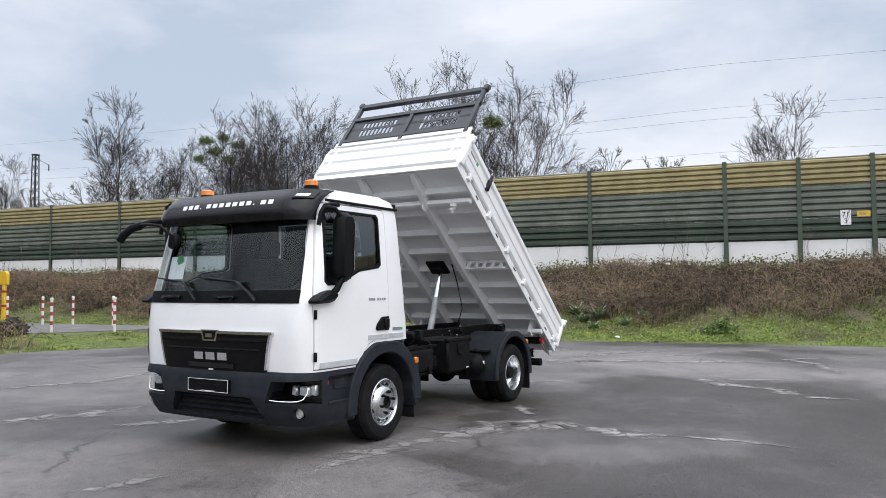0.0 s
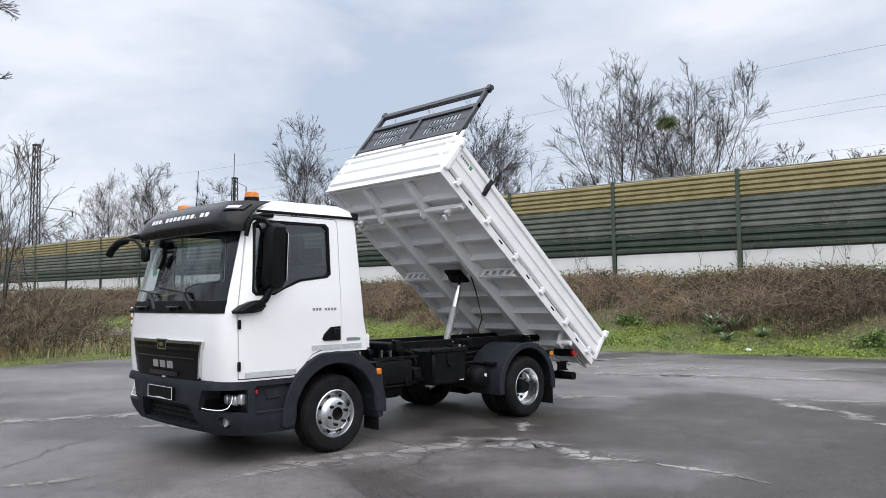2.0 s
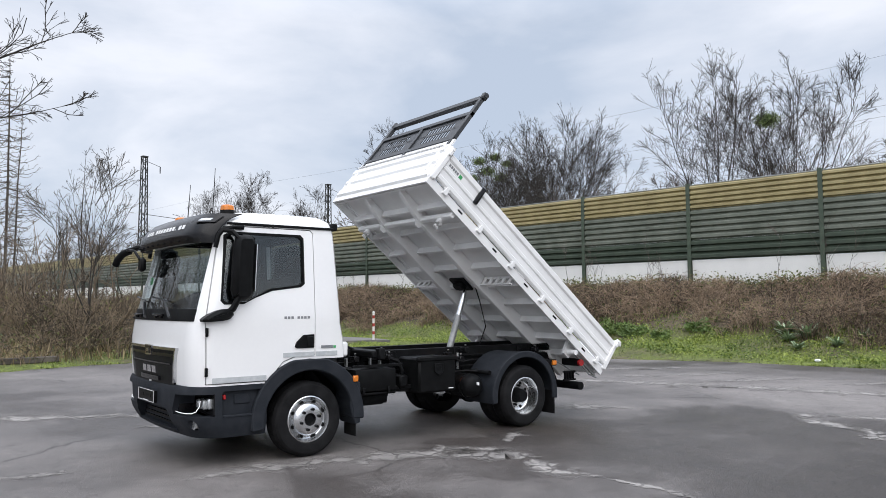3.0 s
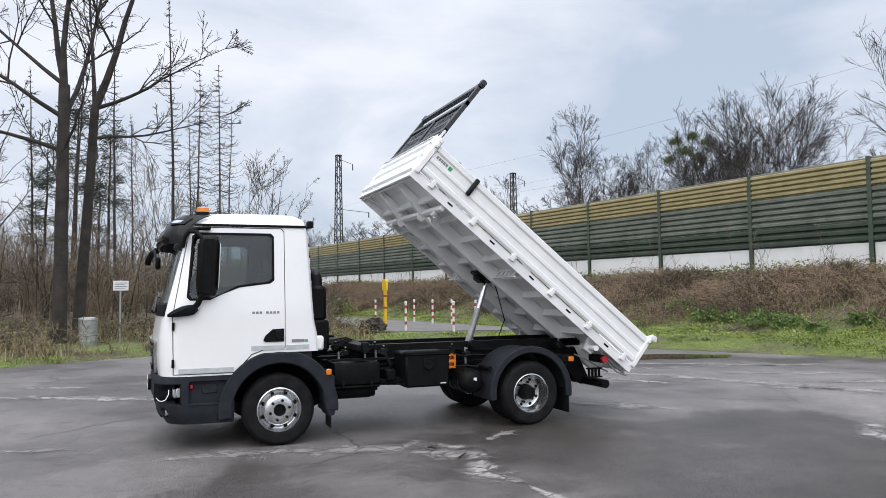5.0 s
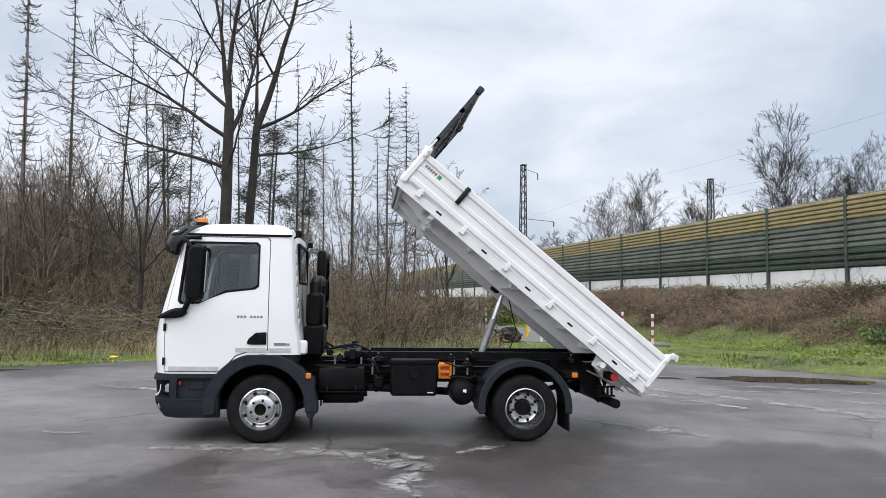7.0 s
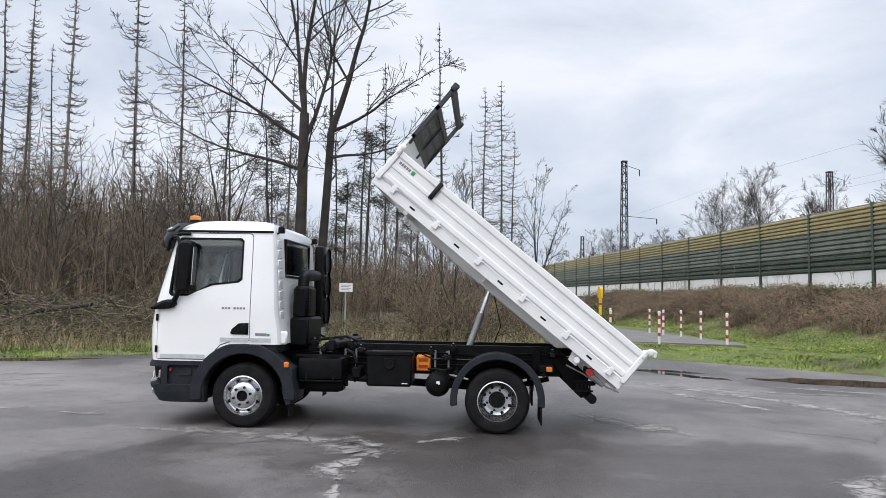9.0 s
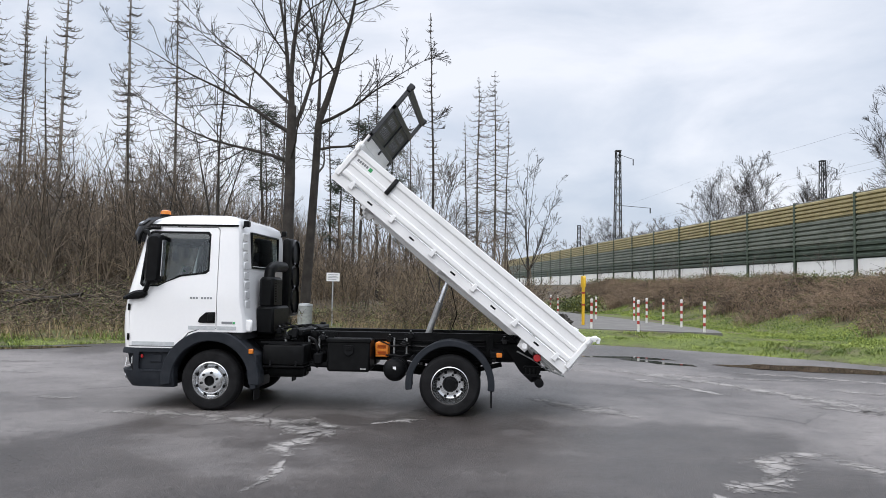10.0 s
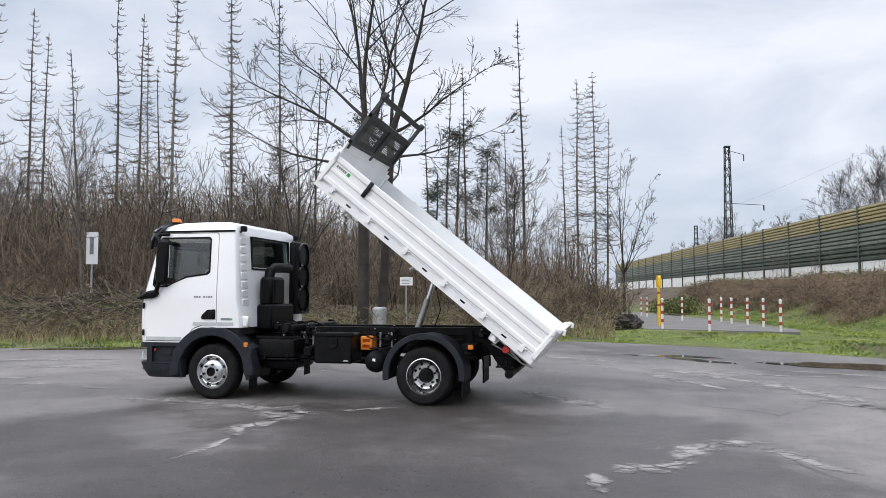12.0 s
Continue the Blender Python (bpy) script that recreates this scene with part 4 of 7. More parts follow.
def build_front():
    # grille
    def sides(z):
        w = 0.66 + 0.075 * (z - 0.76) / 0.40
        return -w, w
    bm = cladding(N(), sides, 0.765, 1.13, 0.0, 0.02, 6, 24)
    grille = part("grille", bm, M_BLACK, truck, "black radiator grille panel")
    bm = N()
    for z0, z1 in ((1.118, 1.145),):
        cladding(bm, lambda z: (-0.755, 0.755), z0, z1, 0.0, 0.032, 2, 24)
    for s in (-1, 1):
        cladding(bm, lambda z: ((0.66 + 0.075 * (z - 0.76) / 0.4) * s - 0.012, (0.66 + 0.075 * (z - 0.76) / 0.4) * s + 0.012), 0.80, 1.12, 0.0, 0.03, 4, 2)
    part("chrome_trim", bm, M_CHROME, grille, "thin chrome trim round the grille")
    bm = N()
    cladding(bm, lambda z: (-0.70, 0.70), 1.055, 1.085, 0.02, 0.012, 2, 20); cladding(bm, lambda z: (-0.62, 0.62), 0.975, 0.99, 0.02, 0.01, 2, 20)
    cladding(bm, lambda z: (-0.30, 0.30), 0.80, 0.845, 0.02, 0.02, 2, 12)
    part("grille_bar", bm, M_GLOSS, grille)
    bm = cladding(N(), lambda z: (-0.115 + 0.03 * (1.15 - z) / 0.1, 0.115 - 0.03 * (1.15 - z) / 0.1), 1.05, 1.155, 0.02, 0.02, 3, 6)
    badge = part("emblem_frame", bm, M_CHROME, grille)
    bm = cladding(N(), lambda z: (-0.09 + 0.03 * (1.15 - z) / 0.1, 0.09 - 0.03 * (1.15 - z) / 0.1), 1.065, 1.143, 0.0405, 0.004, 3, 6)
    part("emblem_field", bm, M_GLOSS, badge)
    bm = cladding(N(), lambda z: (-0.045, 0.04), 1.085, 1.12, 0.045, 0.004, 2, 3)
    part("emblem_shape", bm, M_CHROME, badge)
    bm = N()
    for y in (0.155, 0.0, -0.155):
        cladding(bm, lambda z: (y - 0.06, y + 0.06), 0.873, 0.943, 0.02, 0.014, 2, 4)
    part("maker_letter_blocks", bm, M_CHROME, grille, "three plain silver blocks")
    bm = cladding(N(), lambda z: (-0.02, 0.035), 0.775, 0.79, 0.02, 0.008, 1, 2)
    part("grille_tag", bm, M_MARK, grille)
    # air slits in the front corners
    for s in (1,):
        bm = cladding(N(), lambda z: (s * 1.03, s * 1.085), 0.86, 1.14, 0.001, 0.006, 4, 3)
        part("corner_slit", bm, M_GLOSS, truck)
    # bumper
    rows, wide, tail = [(0.29, -1.17), (0.40, -1.24), (0.55, -1.285), (0.74, -1.285), (0.785, -1.26)], [(0.29, 1.09), (0.42, 1.13), (0.785, 1.13)], [(0.29, -0.47), (0.785, -0.47)]
    zs = [0.29, 0.31, 0.36, 0.42, 0.5, 0.56, 0.60, 0.66, 0.72, 0.755, 0.775, 0.785]
    solid = loft(zs, 0, rows, wide, tail, 0.25, 0.015)
    inner = N(); box(inner, -1.05, -0.3, -0.98, 0.98, 0.2, 0.76)
    intake = N(); slab(intake, [(-0.62, 0.345), (0.62, 0.345), (0.50, 0.545), (-0.50, 0.545)], "x", -1.6, -1.14)
    cutters = [inner, intake]
    for s in (-1, 1):
        lamp = N(); slab(lamp, [(s * 0.66, 0.50), (s * 1.2, 0.50), (s * 1.2, 0.715), (s * 0.74, 0.70)], "x", -1.6, -1.0)
        foot = N(); box(foot, -0.93, -0.53, s * 1.03, s * 1.3, 0.50, 0.735, 0.02)
        fog = N(); rod(fog, (-1.5, s * 0.985, 0.42), (-1.09, s * 0.985, 0.42), 0.05, n=20)
        cutters += [lamp, foot, fog]
    bumper = part("bumper", carve(solid, *cutters), M_PLASTIC, truck, "dark grey moulded plastic bumper", 30)
    bm = N()
    slab(bm, [(-0.62, 0.345), (0.62, 0.345), (0.50, 0.545), (-0.50, 0.545)], "x", -1.135, -1.12)
    for k in range(4):
        box(bm, -1.16, -1.13, -0.56, 0.56, 0.37 + 0.045 * k, 0.385 + 0.045 * k)
    part("intake_mesh", bm, M_BLACK, bumper)
    bm = cladding(N(), lambda z: (-0.62, 0.62), 0.315, 0.345, 0.0, 0.02, 2, 16, rows, wide, 0.25)
    part("lip", bm, M_PLASTIC, bumper)
    bm = N(); slab(bm, [(-0.27, 0.575), (0.27, 0.575), (0.27, 0.695), (-0.27, 0.695)], "x", -1.315, -1.28, 0.004)
    plate = part("number_plate", bm, M_BLACK, bumper, "black plate with a pale rim")
    bm = N()
    for z in (0.578, 0.692):
        box(bm, -1.319, -1.314, -0.265, 0.265, z - 0.002, z + 0.002)
    for y in (-0.263, 0.263):
        box(bm, -1.319, -1.314, y - 0.002, y + 0.002, 0.578, 0.692)
    box(bm, -1.319, -1.314, -0.09, 0.09, 0.583, 0.588)
    part("plate_rim", bm, M_MARK, plate)
    bm = N()
    for k in range(3):
        box(bm, -1.3185, -1.314, -0.16 + 0.12 * k, -0.07 + 0.12 * k, 0.625, 0.65)
    part("plate_bars", bm, M_BLACK, plate)
    for s in (-1, 1):
        bm = N(); slab(bm, [(s * 0.67, 0.505), (s * 1.125, 0.505), (s * 1.125, 0.71), (s * 0.745, 0.695)], "x", -1.012, -0.995)
        box(bm, -1.20, -1.0, s * 0.68, s * 0.70, 0.51, 0.69)
        lamp = part("headlight", bm, M_GLOSS, bumper)
        for y, r in ((0.86, 0.035), (0.975, 0.06)):
            part("reflector", slab(N(), [(s * (y - r), 0.565), (s * (y + r * 0.9), 0.56), (s * (y + r), 0.655), (s * (y - r * 0.8), 0.66)], "x", -1.08, -1.01, 0.012), M_LAMP, lamp)
        part("turn_signal", box(N(), -1.05, -1.0, s * 1.03, s * 1.09, 0.57, 0.67, 0.01), M_LAMP, lamp)
        pts = [(nose_x(y, 0.55, 0, rows, wide, 0.25) + 0.028, y, z) for y, z in ((s * 0.70, 0.53), (s * 0.80, 0.526), (s * 0.92, 0.528), (s * 0.99, 0.532), (s * 1.03, 0.55), (s * 1.055, 0.60), (s * 1.06, 0.655))]
        bm = N(); pipe(bm, pts, 0.0042, 8)
        part("running_light", bm, M_LED, lamp, "lit white running light strip")
        bm = N(); rod(bm, (-1.09, s * 0.985, 0.42), (-1.15, s * 0.985, 0.42), 0.03, 0.043, n=20)
        part("fog_lamp", bm, M_LAMP, bumper)
        bm = N(); box(bm, -0.93, -0.53, s * 1.02, s * 1.085, 0.50, 0.735); box(bm, -0.80, -0.64, s * 1.08, s * 1.10, 0.60, 0.70, 0.01)
        part("step_recess", bm, M_PLASTIC, bumper)
        bm = N(); box(bm, -0.915, -0.885, s * 1.085, s * 1.11, 0.655, 0.70, 0.006)
        part("side_reflector", bm, M_RED, bumper)
        bm = N(); box(bm, -0.92, -0.54, s * 1.05, s * 1.138, 0.485, 0.505, 0.004)
        part("step_plate", bm, M_PLASTIC, bumper)
        # wheel arch and mud flap of the front axle
        pts = [(0.64 * math.cos(a), 0.385 + 0.64 * math.sin(a)) for a in np.linspace(radians(186), radians(-4), 36)]
        ins = [(0.50 * math.cos(a), 0.385 + 0.50 * math.sin(a)) for a in np.linspace(radians(-4), radians(186), 36)]
        bm = N(); slab(bm, [(x, min(z, 1.0) if x < 0.30 else z) for x, z in pts] + ins, "y", s * 0.90, s * 1.15, 0.012)
        fender = part("front_fender", bm, M_PLASTIC, truck, "dark grey plastic wheel arch")
        bm = N(); slab(bm, [(0.46, 0.80), (0.60, 0.72), (0.60, 0.30), (0.53, 0.28), (0.48, 0.45)], "y", s * 0.82, s * 1.14, 0.01)
        part("fender_tail", bm, M_PLASTIC, fender)
        bm = N(); box(bm, 0.555, 0.57, s * 0.86, s * 1.10, 0.15, 0.34, 0.004)
        part("mud_flap", bm, M_RUBBER, fender)
        bm = N(); box(bm, 0.50, 0.56, s * 1.13, s * 1.165, 0.735, 0.80, 0.008)
        part("side_lamp", bm, M_AMBER, fender, "small orange side marker lamp")
        bm = N(); rod(bm, (0, s * 0.5, 0.385), (0, s * 0.92, 0.385), 0.60, n=40)
        part("wheel_well", carve(bm, rod(N(), (0, s * 0.45, 0.385), (0, s * 0.96, 0.385), 0.55, n=40), N_box(-1, 1, -2, 2, -0.4, 0.3)), M_BLACK, fender)


def build_interior():
    bm = N(); slab(bm, [(-1.14, 1.0), (-1.14, 1.46), (-0.95, 1.50), (-0.78, 1.42), (-0.70, 1.25), (-0.72, 1.0)], "y", -0.98, 0.98, 0.02)
    part("dashboard", bm, M_LINING, truck, "dark dashboard")
    for y in (-0.58, 0.55):
        bm = N(); box(bm, -0.45, 0.05, y - 0.26, y + 0.26, 1.14, 1.28, 0.05, 2)
        seat = part("seat", bm, M_SEAT, truck)
        bm = N(); box(bm, 0.0, 0.14, y - 0.25, y + 0.25, 1.25, 1.88, 0.05, 2, m=None)
        part("seat_back", bm, M_SEAT, seat)
        bm = N(); box(bm, 0.03, 0.13, y - 0.14, y + 0.14, 1.90, 2.08, 0.04, 2)
        part("headrest", bm, M_SEAT, seat)
    bm = N()
    ring = [Vector((-0.62, -0.58, 1.53)) + Matrix.Rotation(radians(28), 3, "Y") @ Vector((0.22 * math.cos(a) * 0.35, 0.22 * math.sin(a), 0.22 * math.cos(a))) for a in np.linspace(0, 2 * math.pi, 25)]
    pipe(bm, ring, 0.016, 6)
    rod(bm, (-0.62, -0.58, 1.53), (-0.85, -0.58, 1.40), 0.03); box(bm, -0.64, -0.60, -0.78, -0.38, 1.515, 1.545); ball(bm, (-0.62, -0.58, 1.53), 0.06)
    part("steering_wheel", bm, M_BLACK, truck)


def wheel(name, x, y, s, rear):
    """One wheel whose outer face looks to side s; rear ones are dished inwards."""
    bm = N()
    prof = [(0.235, 0.0), (0.25, 0.012), (0.30, 0.018), (0.345, 0.012), (0.368, -0.006), (0.380, -0.03)]
    for k in range(6):
        a = -0.036 - 0.152 * k / 6
        prof += [(0.385, a), (0.385, a - 0.018), (0.376, a - 0.020), (0.376, a - 0.0245)]
    prof += [(0.380, -0.19), (0.368, -0.214), (0.30, -0.23), (0.235, -0.22), (0.235, 0.0)]
    tyre = part(name, turned(bm, [(r, y + s * d) for r, d in prof], (x, 0.385), 56), M_RUBBER, truck, "black road tyre", 25)
    if rear:
        rim = [(0.238, 0.006), (0.228, 0.010), (0.216, -0.02), (0.207, -0.09), (0.196, -0.128), (0.175, -0.145), (0.135, -0.150), (0.118, -0.148), (0.10, -0.150), (0.0, -0.150)]
    else:
        rim = [(0.238, 0.006), (0.228, 0.012), (0.212, -0.012), (0.203, -0.040), (0.192, -0.045), (0.172, -0.012), (0.150, 0.022), (0.12, 0.035), (0.085, 0.036), (0.065, 0.036), (0.062, 0.0), (0.0, 0.0)]
    part("rim", turned(N(), [(r, y + s * d) for r, d in rim], (x, 0.385), 48), M_STEEL, tyre, "silver steel wheel rim")
    for k in range(8):
        bm = N()
        a = 2 * math.pi * (k + 0.5) / 8
        r, d = (0.160, -0.150) if rear else (0.183, -0.028)
        p = Vector((x + r * math.cos(a), y + s * (d + (0.004 if rear else 0.012)), 0.385 + r * math.sin(a)))
        bmesh.ops.create_cone(bm, cap_ends=True, segments=12, radius1=0.02, radius2=0.02, depth=0.006, matrix=Matrix.Translation(p) @ Matrix.Rotation(radians(90), 4, "X"))
        part("rim_hole", bm, M_BLACK, tyre)
    for k in range(6):
        bm = N()
        a = 2 * math.pi * (k + 0.25) / 6
        r, d = (0.122, -0.148) if rear else (0.105, 0.034)
        rod(bm, (x + r * math.cos(a), y + s * d, 0.385 + r * math.sin(a)), (x + r * math.cos(a), y + s * (d + 0.03), 0.385 + r * math.sin(a)), 0.017, 0.014, n=6)
        part("wheel_nut", bm, M_FRAME, tyre)
    bm = N()
    if rear:
        turned(bm, [(0.100, y - s * 0.147), (0.096, y - s * 0.135), (0.090, y - s * 0.125), (0.084, y - s * 0.05), (0.070, y - s * 0.02), (0.0, y - s * 0.02)], (x, 0.385), 24)
    else:
        turned(bm, [(0.064, y + s * 0.037), (0.058, y + s * 0.030), (0.045, y + s * 0.012), (0.0, y + s * 0.010)], (x, 0.385), 24)
    part("hub_cap", bm, M_FRAME, tyre)


def build_chassis():
    bm = N()
    for s in (-1, 1):
        slab(bm, [(0.3, 0.64), (4.05, 0.64), (4.05, 0.87), (0.3, 0.87)], "y", s * 0.36, s * 0.43)
        box(bm, 0.3, 4.05, s * 0.34, s * 0.45, 0.865, 0.88); box(bm, 0.3, 4.05, s * 0.34, s * 0.45, 0.63, 0.645)
    frame = part("chassis_frame", bm, M_FRAME, truck, "black steel ladder chassis")
    bm = N()
    for s in (-1, 1):
        box(bm, 0.95, 4.15, s * 0.34, s * 0.45, 0.885, 1.0, 0.006)
    sub = part("sub_frame", bm, M_FRAME, truck, "black tipper sub-frame on the chassis")
    for x in (0.75, 1.35, 1.95, 2.5, 3.05, 3.6, 4.08):
        bm = N(); box(bm, x - 0.04, x + 0.04, -0.36, 0.36, 0.66, 0.84, 0.008)
        part("cross_member", bm, M_FRAME, frame)
    for x in (1.0, 1.45, 2.45, 3.55):
        for s in (-1, 1):
            bm = N(); box(bm, x - 0.05, x + 0.05, s * 0.45, s * 0.475, 0.70, 0.98, 0.004); rod(bm, (x, s * 0.47, 0.93), (x, s * 0.49, 0.93), 0.014, n=6); rod(bm, (x, s * 0.47, 0.76), (x, s * 0.49, 0.76), 0.014, n=6)
            part("mounting_bracket", bm, M_FRAME, frame)
    bm = N(); box(bm, 0.92, 1.12, -0.86, 0.86, 0.95, 1.03, 0.015); box(bm, 0.98, 1.06, -0.92, -0.82, 0.93, 1.06, 0.012); box(bm, 0.98, 1.06, 0.82, 0.92, 0.93, 1.06, 0.012)
    part("front_bed_support", bm, M_FRAME, sub)
    # near-side gear along the frame
    bm = N(); box(bm, 0.63, 1.17, -0.98, -0.55, 0.585, 0.845, 0.03, 2)
    tank = part("battery_box", bm, M_BLACK, truck, "black battery box beside the chassis")
    for x in (0.72, 1.05):
        bm = N(); box(bm, x, x + 0.03, -0.992, -0.975, 0.56, 0.64, 0.004); part("latch", bm, M_FRAME, tank)
    bm = N(); box(bm, 0.63, 1.17, -0.97, -0.55, 0.55, 0.58, 0.01); box(bm, 0.60, 1.26, -0.97, -0.94, 0.86, 0.885); part("tray", bm, M_FRAME, tank)
    bm = N(); rod(bm, (0.68, -0.75, 0.50), (1.10, -0.75, 0.50), 0.09, n=20); rod(bm, (0.60, -0.72, 0.47), (1.2, -0.72, 0.52), 0.035, n=12); box(bm, 1.02, 1.16, -0.82, -0.62, 0.43, 0.55, 0.02)
    part("silencer", bm, M_FRAME, truck)
    bm = N(); pipe(bm, [(1.2, -0.80, 0.93), (1.28, -0.84, 0.90), (1.33, -0.86, 0.78), (1.34, -0.86, 0.62), (1.30, -0.82, 0.56)], 0.022, 8); box(bm, 1.27, 1.39, -0.90, -0.60, 0.60, 0.74, 0.02); box(bm, 1.20, 1.50, -0.84, -0.5, 0.56, 0.62, 0.015)
    part("valve_gear", bm, M_FRAME, truck)
    bm = N(); slab(bm, [(1.47, 0.52), (2.02, 0.52), (2.02, 0.93), (1.47, 0.93)], "y", -1.0, -0.55, 0.025)
    tool = part("tool_box", bm, M_BLACK, truck, "black plastic tool box with a shield-shaped latch")
    bm = N(); box(bm, 1.455, 2.035, -1.012, -0.94, 0.885, 0.945, 0.015); part("lid", bm, M_BLACK, tool)
    bm = N(); slab(bm, [(1.685, 0.86), (1.815, 0.86), (1.815, 0.76), (1.75, 0.715), (1.685, 0.76)], "y", -1.02, -0.99, 0.006); box(bm, 1.72, 1.78, -1.028, -1.015, 0.79, 0.83, 0.004); part("latch", bm, M_FRAME, tool)
    bm = N(); box(bm, 1.90, 1.97, -1.004, -1.0, 0.555, 0.565); part("tag", bm, M_MARK, tool)
    chock = N(); slab(chock, [(2.05, 0.69), (2.22, 0.69), (2.22, 0.88), (2.05, 0.88)], "y", -0.72, -0.50, 0.01)
    for z in (0.72, 0.80):
        chock = carve(chock, N_box(2.08, 2.19, -0.9, -0.65, z, z + 0.045))
    part("wheel_chock", chock, M_ORANGE, truck, "orange plastic wheel chock in its holder")
    bm = N(); turned(bm, [(0.0, -1.02), (0.05, -1.015), (0.10, -0.995), (0.135, -0.955), (0.145, -0.91), (0.145, -0.50), (0.10, -0.43), (0.0, -0.42)], (2.33, 0.55), 32)
    air = part("air_tank", bm, M_FRAME, truck, "round black compressed-air tank")
    bm = N(); box(bm, 2.32, 2.36, -1.018, -1.003, 0.56, 0.60); part("sticker", bm, M_MARK, air)
    for y in (-0.85, -0.6):
        bm = N(); turned(bm, [(0.147, y - 0.015), (0.152, y - 0.015), (0.152, y + 0.015), (0.147, y + 0.015)], (2.33, 0.55), 32); part("strap", bm, M_GLOSS, air)
    bm = N(); box(bm, 0.65, 1.9, 0.55, 0.98, 0.45, 0.86, 0.05, 2)
    part("fuel_tank", bm, M_BLACK, truck, "black fuel tank on the far side")
    # brake lines, cables and small valves along the frame
    for k, z in enumerate((0.90, 0.83, 0.76)):
        pts = [(0.55 + 0.42 * i, -0.462 - 0.012 * k, z + 0.012 * math.sin(2.1 * i + k)) for i in range(8)]
        part("brake_line", pipe(N(), pts, 0.009 + 0.002 * (k % 2), 6), M_GLOSS if k % 2 else M_RUBBER, frame)
    for k, (x, z) in enumerate(((0.74, 1.0), (0.86, 0.93), (1.22, 0.98), (1.33, 0.93), (2.22, 0.92), (2.42, 0.86), (2.50, 0.97), (3.74, 0.92))):
        bm = N(); box(bm, x - 0.035, x + 0.035, -0.62, -0.50, z - 0.04, z + 0.03, 0.008); rod(bm, (x, -0.58, z + 0.03), (x, -0.58, z + 0.055), 0.016, n=8); rod(bm, (x - 0.055, -0.56, z), (x + 0.055, -0.56, z), 0.012, n=8)
        part("valve", bm, M_GLOSS if k % 2 else M_FRAME, frame)
        part("valve_cap", rod(N(), (x, -0.58, z + 0.055), (x, -0.58, z + 0.066), 0.012, n=8), M_GALV, frame)
    for x0, y0, x1, z1 in ((0.50, -0.35, 1.05, 0.98), (0.52, -0.15, 1.2, 0.96), (0.55, 0.1, 1.3, 0.95)):
        part("coiled_hose", pipe(N(), [(x0, y0, 1.30), (x0 + 0.10, y0, 1.08), (x0 + 0.22, y0 - 0.02, 1.02), (0.5 * (x0 + x1) + 0.1, y0 - 0.04, 1.06), (x1, y0 - 0.02, z1)], 0.016, 8), M_RUBBER, frame)
    for x in (0.80, 1.12, 1.26, 2.27, 2.44):
        part("pipe_clamp", box(N(), x - 0.012, x + 0.012, -0.50, -0.45, 0.72, 0.93, 0.003), M_GALV, frame)
    bm = N(); pipe(bm, [(2.20, -0.75, 0.72), (2.30, -0.86, 0.735), (2.42, -0.90, 0.72), (2.50, -0.80, 0.74)], 0.012, 6); pipe(bm, [(2.12, -0.72, 0.90), (2.28, -0.80, 0.84), (2.46, -0.78, 0.86)], 0.010, 6)
    part("air_hose", bm, M_RUBBER, frame)
    # engine and driveline under the cab, axles
    bm = N(); box(bm, -0.55, 0.6, -0.35, 0.35, 0.42, 1.0, 0.05); rod(bm, (0.5, 0, 0.55), (3.05, 0, 0.42), 0.05, n=12); rod(bm, (0.4, 0, 0.55), (0.95, 0, 0.55), 0.2, 0.14, n=16)
    part("driveline", bm, M_FRAME, truck)
    # added plate under the cab, not a known part: keeps light off the ground
    bm = N(); slab(bm, [(-1.08, 0.40), (-0.95, 0.34), (0.42, 0.34), (0.60, 0.42), (0.60, 0.46), (-1.08, 0.46)], "y", -0.78, 0.78, 0.01)
    part("engine_tray", bm, M_FRAME, truck)
    bm = N(); rod(bm, (0, -0.9, 0.385), (0, 0.9, 0.385), 0.06)
    part("front_axle", bm, M_FRAME, truck)
    bm = N(); rod(bm, (3.05, -0.9, 0.385), (3.05, 0.9, 0.385), 0.085); ball(bm, (3.05, 0, 0.40), 0.2, 16)
    part("rear_axle", bm, M_FRAME, truck)
    for s in (-1, 1):
        for x0, w in ((0.0, 0.62), (3.05, 0.66)):
            bm = N(); pipe(bm, [(x0 - w, s * 0.42, 0.60), (x0 - w / 2, s * 0.42, 0.52), (x0, s * 0.42, 0.47), (x0 + w / 2, s * 0.42, 0.52), (x0 + w, s * 0.42, 0.60)], 0.035, 6)
            part("leaf_spring", bm, M_FRAME, truck)
        wheel("front_wheel", 0, s * 1.10, s, False)
        wheel("rear_wheel", 3.05, s * 1.09, s, True)
        wheel("rear_wheel", 3.05, s * 0.83, s, True)
        # rear fender
        outer = [(3.05 + 0.56 * math.cos(a), 0.40 + 0.555 * math.sin(a)) for a in np.linspace(radians(188), radians(-8), 30)]
        inn = [(3.05 + 0.475 * math.cos(a), 0.40 + 0.475 * math.sin(a)) for a in np.linspace(radians(-8), radians(188), 30)]
        bm = N(); slab(bm, outer + inn, "y", s * 1.09, s * 1.125, 0.01)
        top = [(3.05 + 0.54 * math.cos(a), 0.40 + 0.54 * math.sin(a)) for a in np.linspace(radians(188), radians(-8), 30)]
        slab(bm, top + [(3.05 + 0.515 * math.cos(a), 0.40 + 0.515 * math.sin(a)) for a in np.linspace(radians(-8), radians(188), 30)], "y", s * 0.55, s * 1.10)
        fender = part("rear_fender", bm, M_PLASTIC, truck, "dark grey plastic fender over twin wheels")
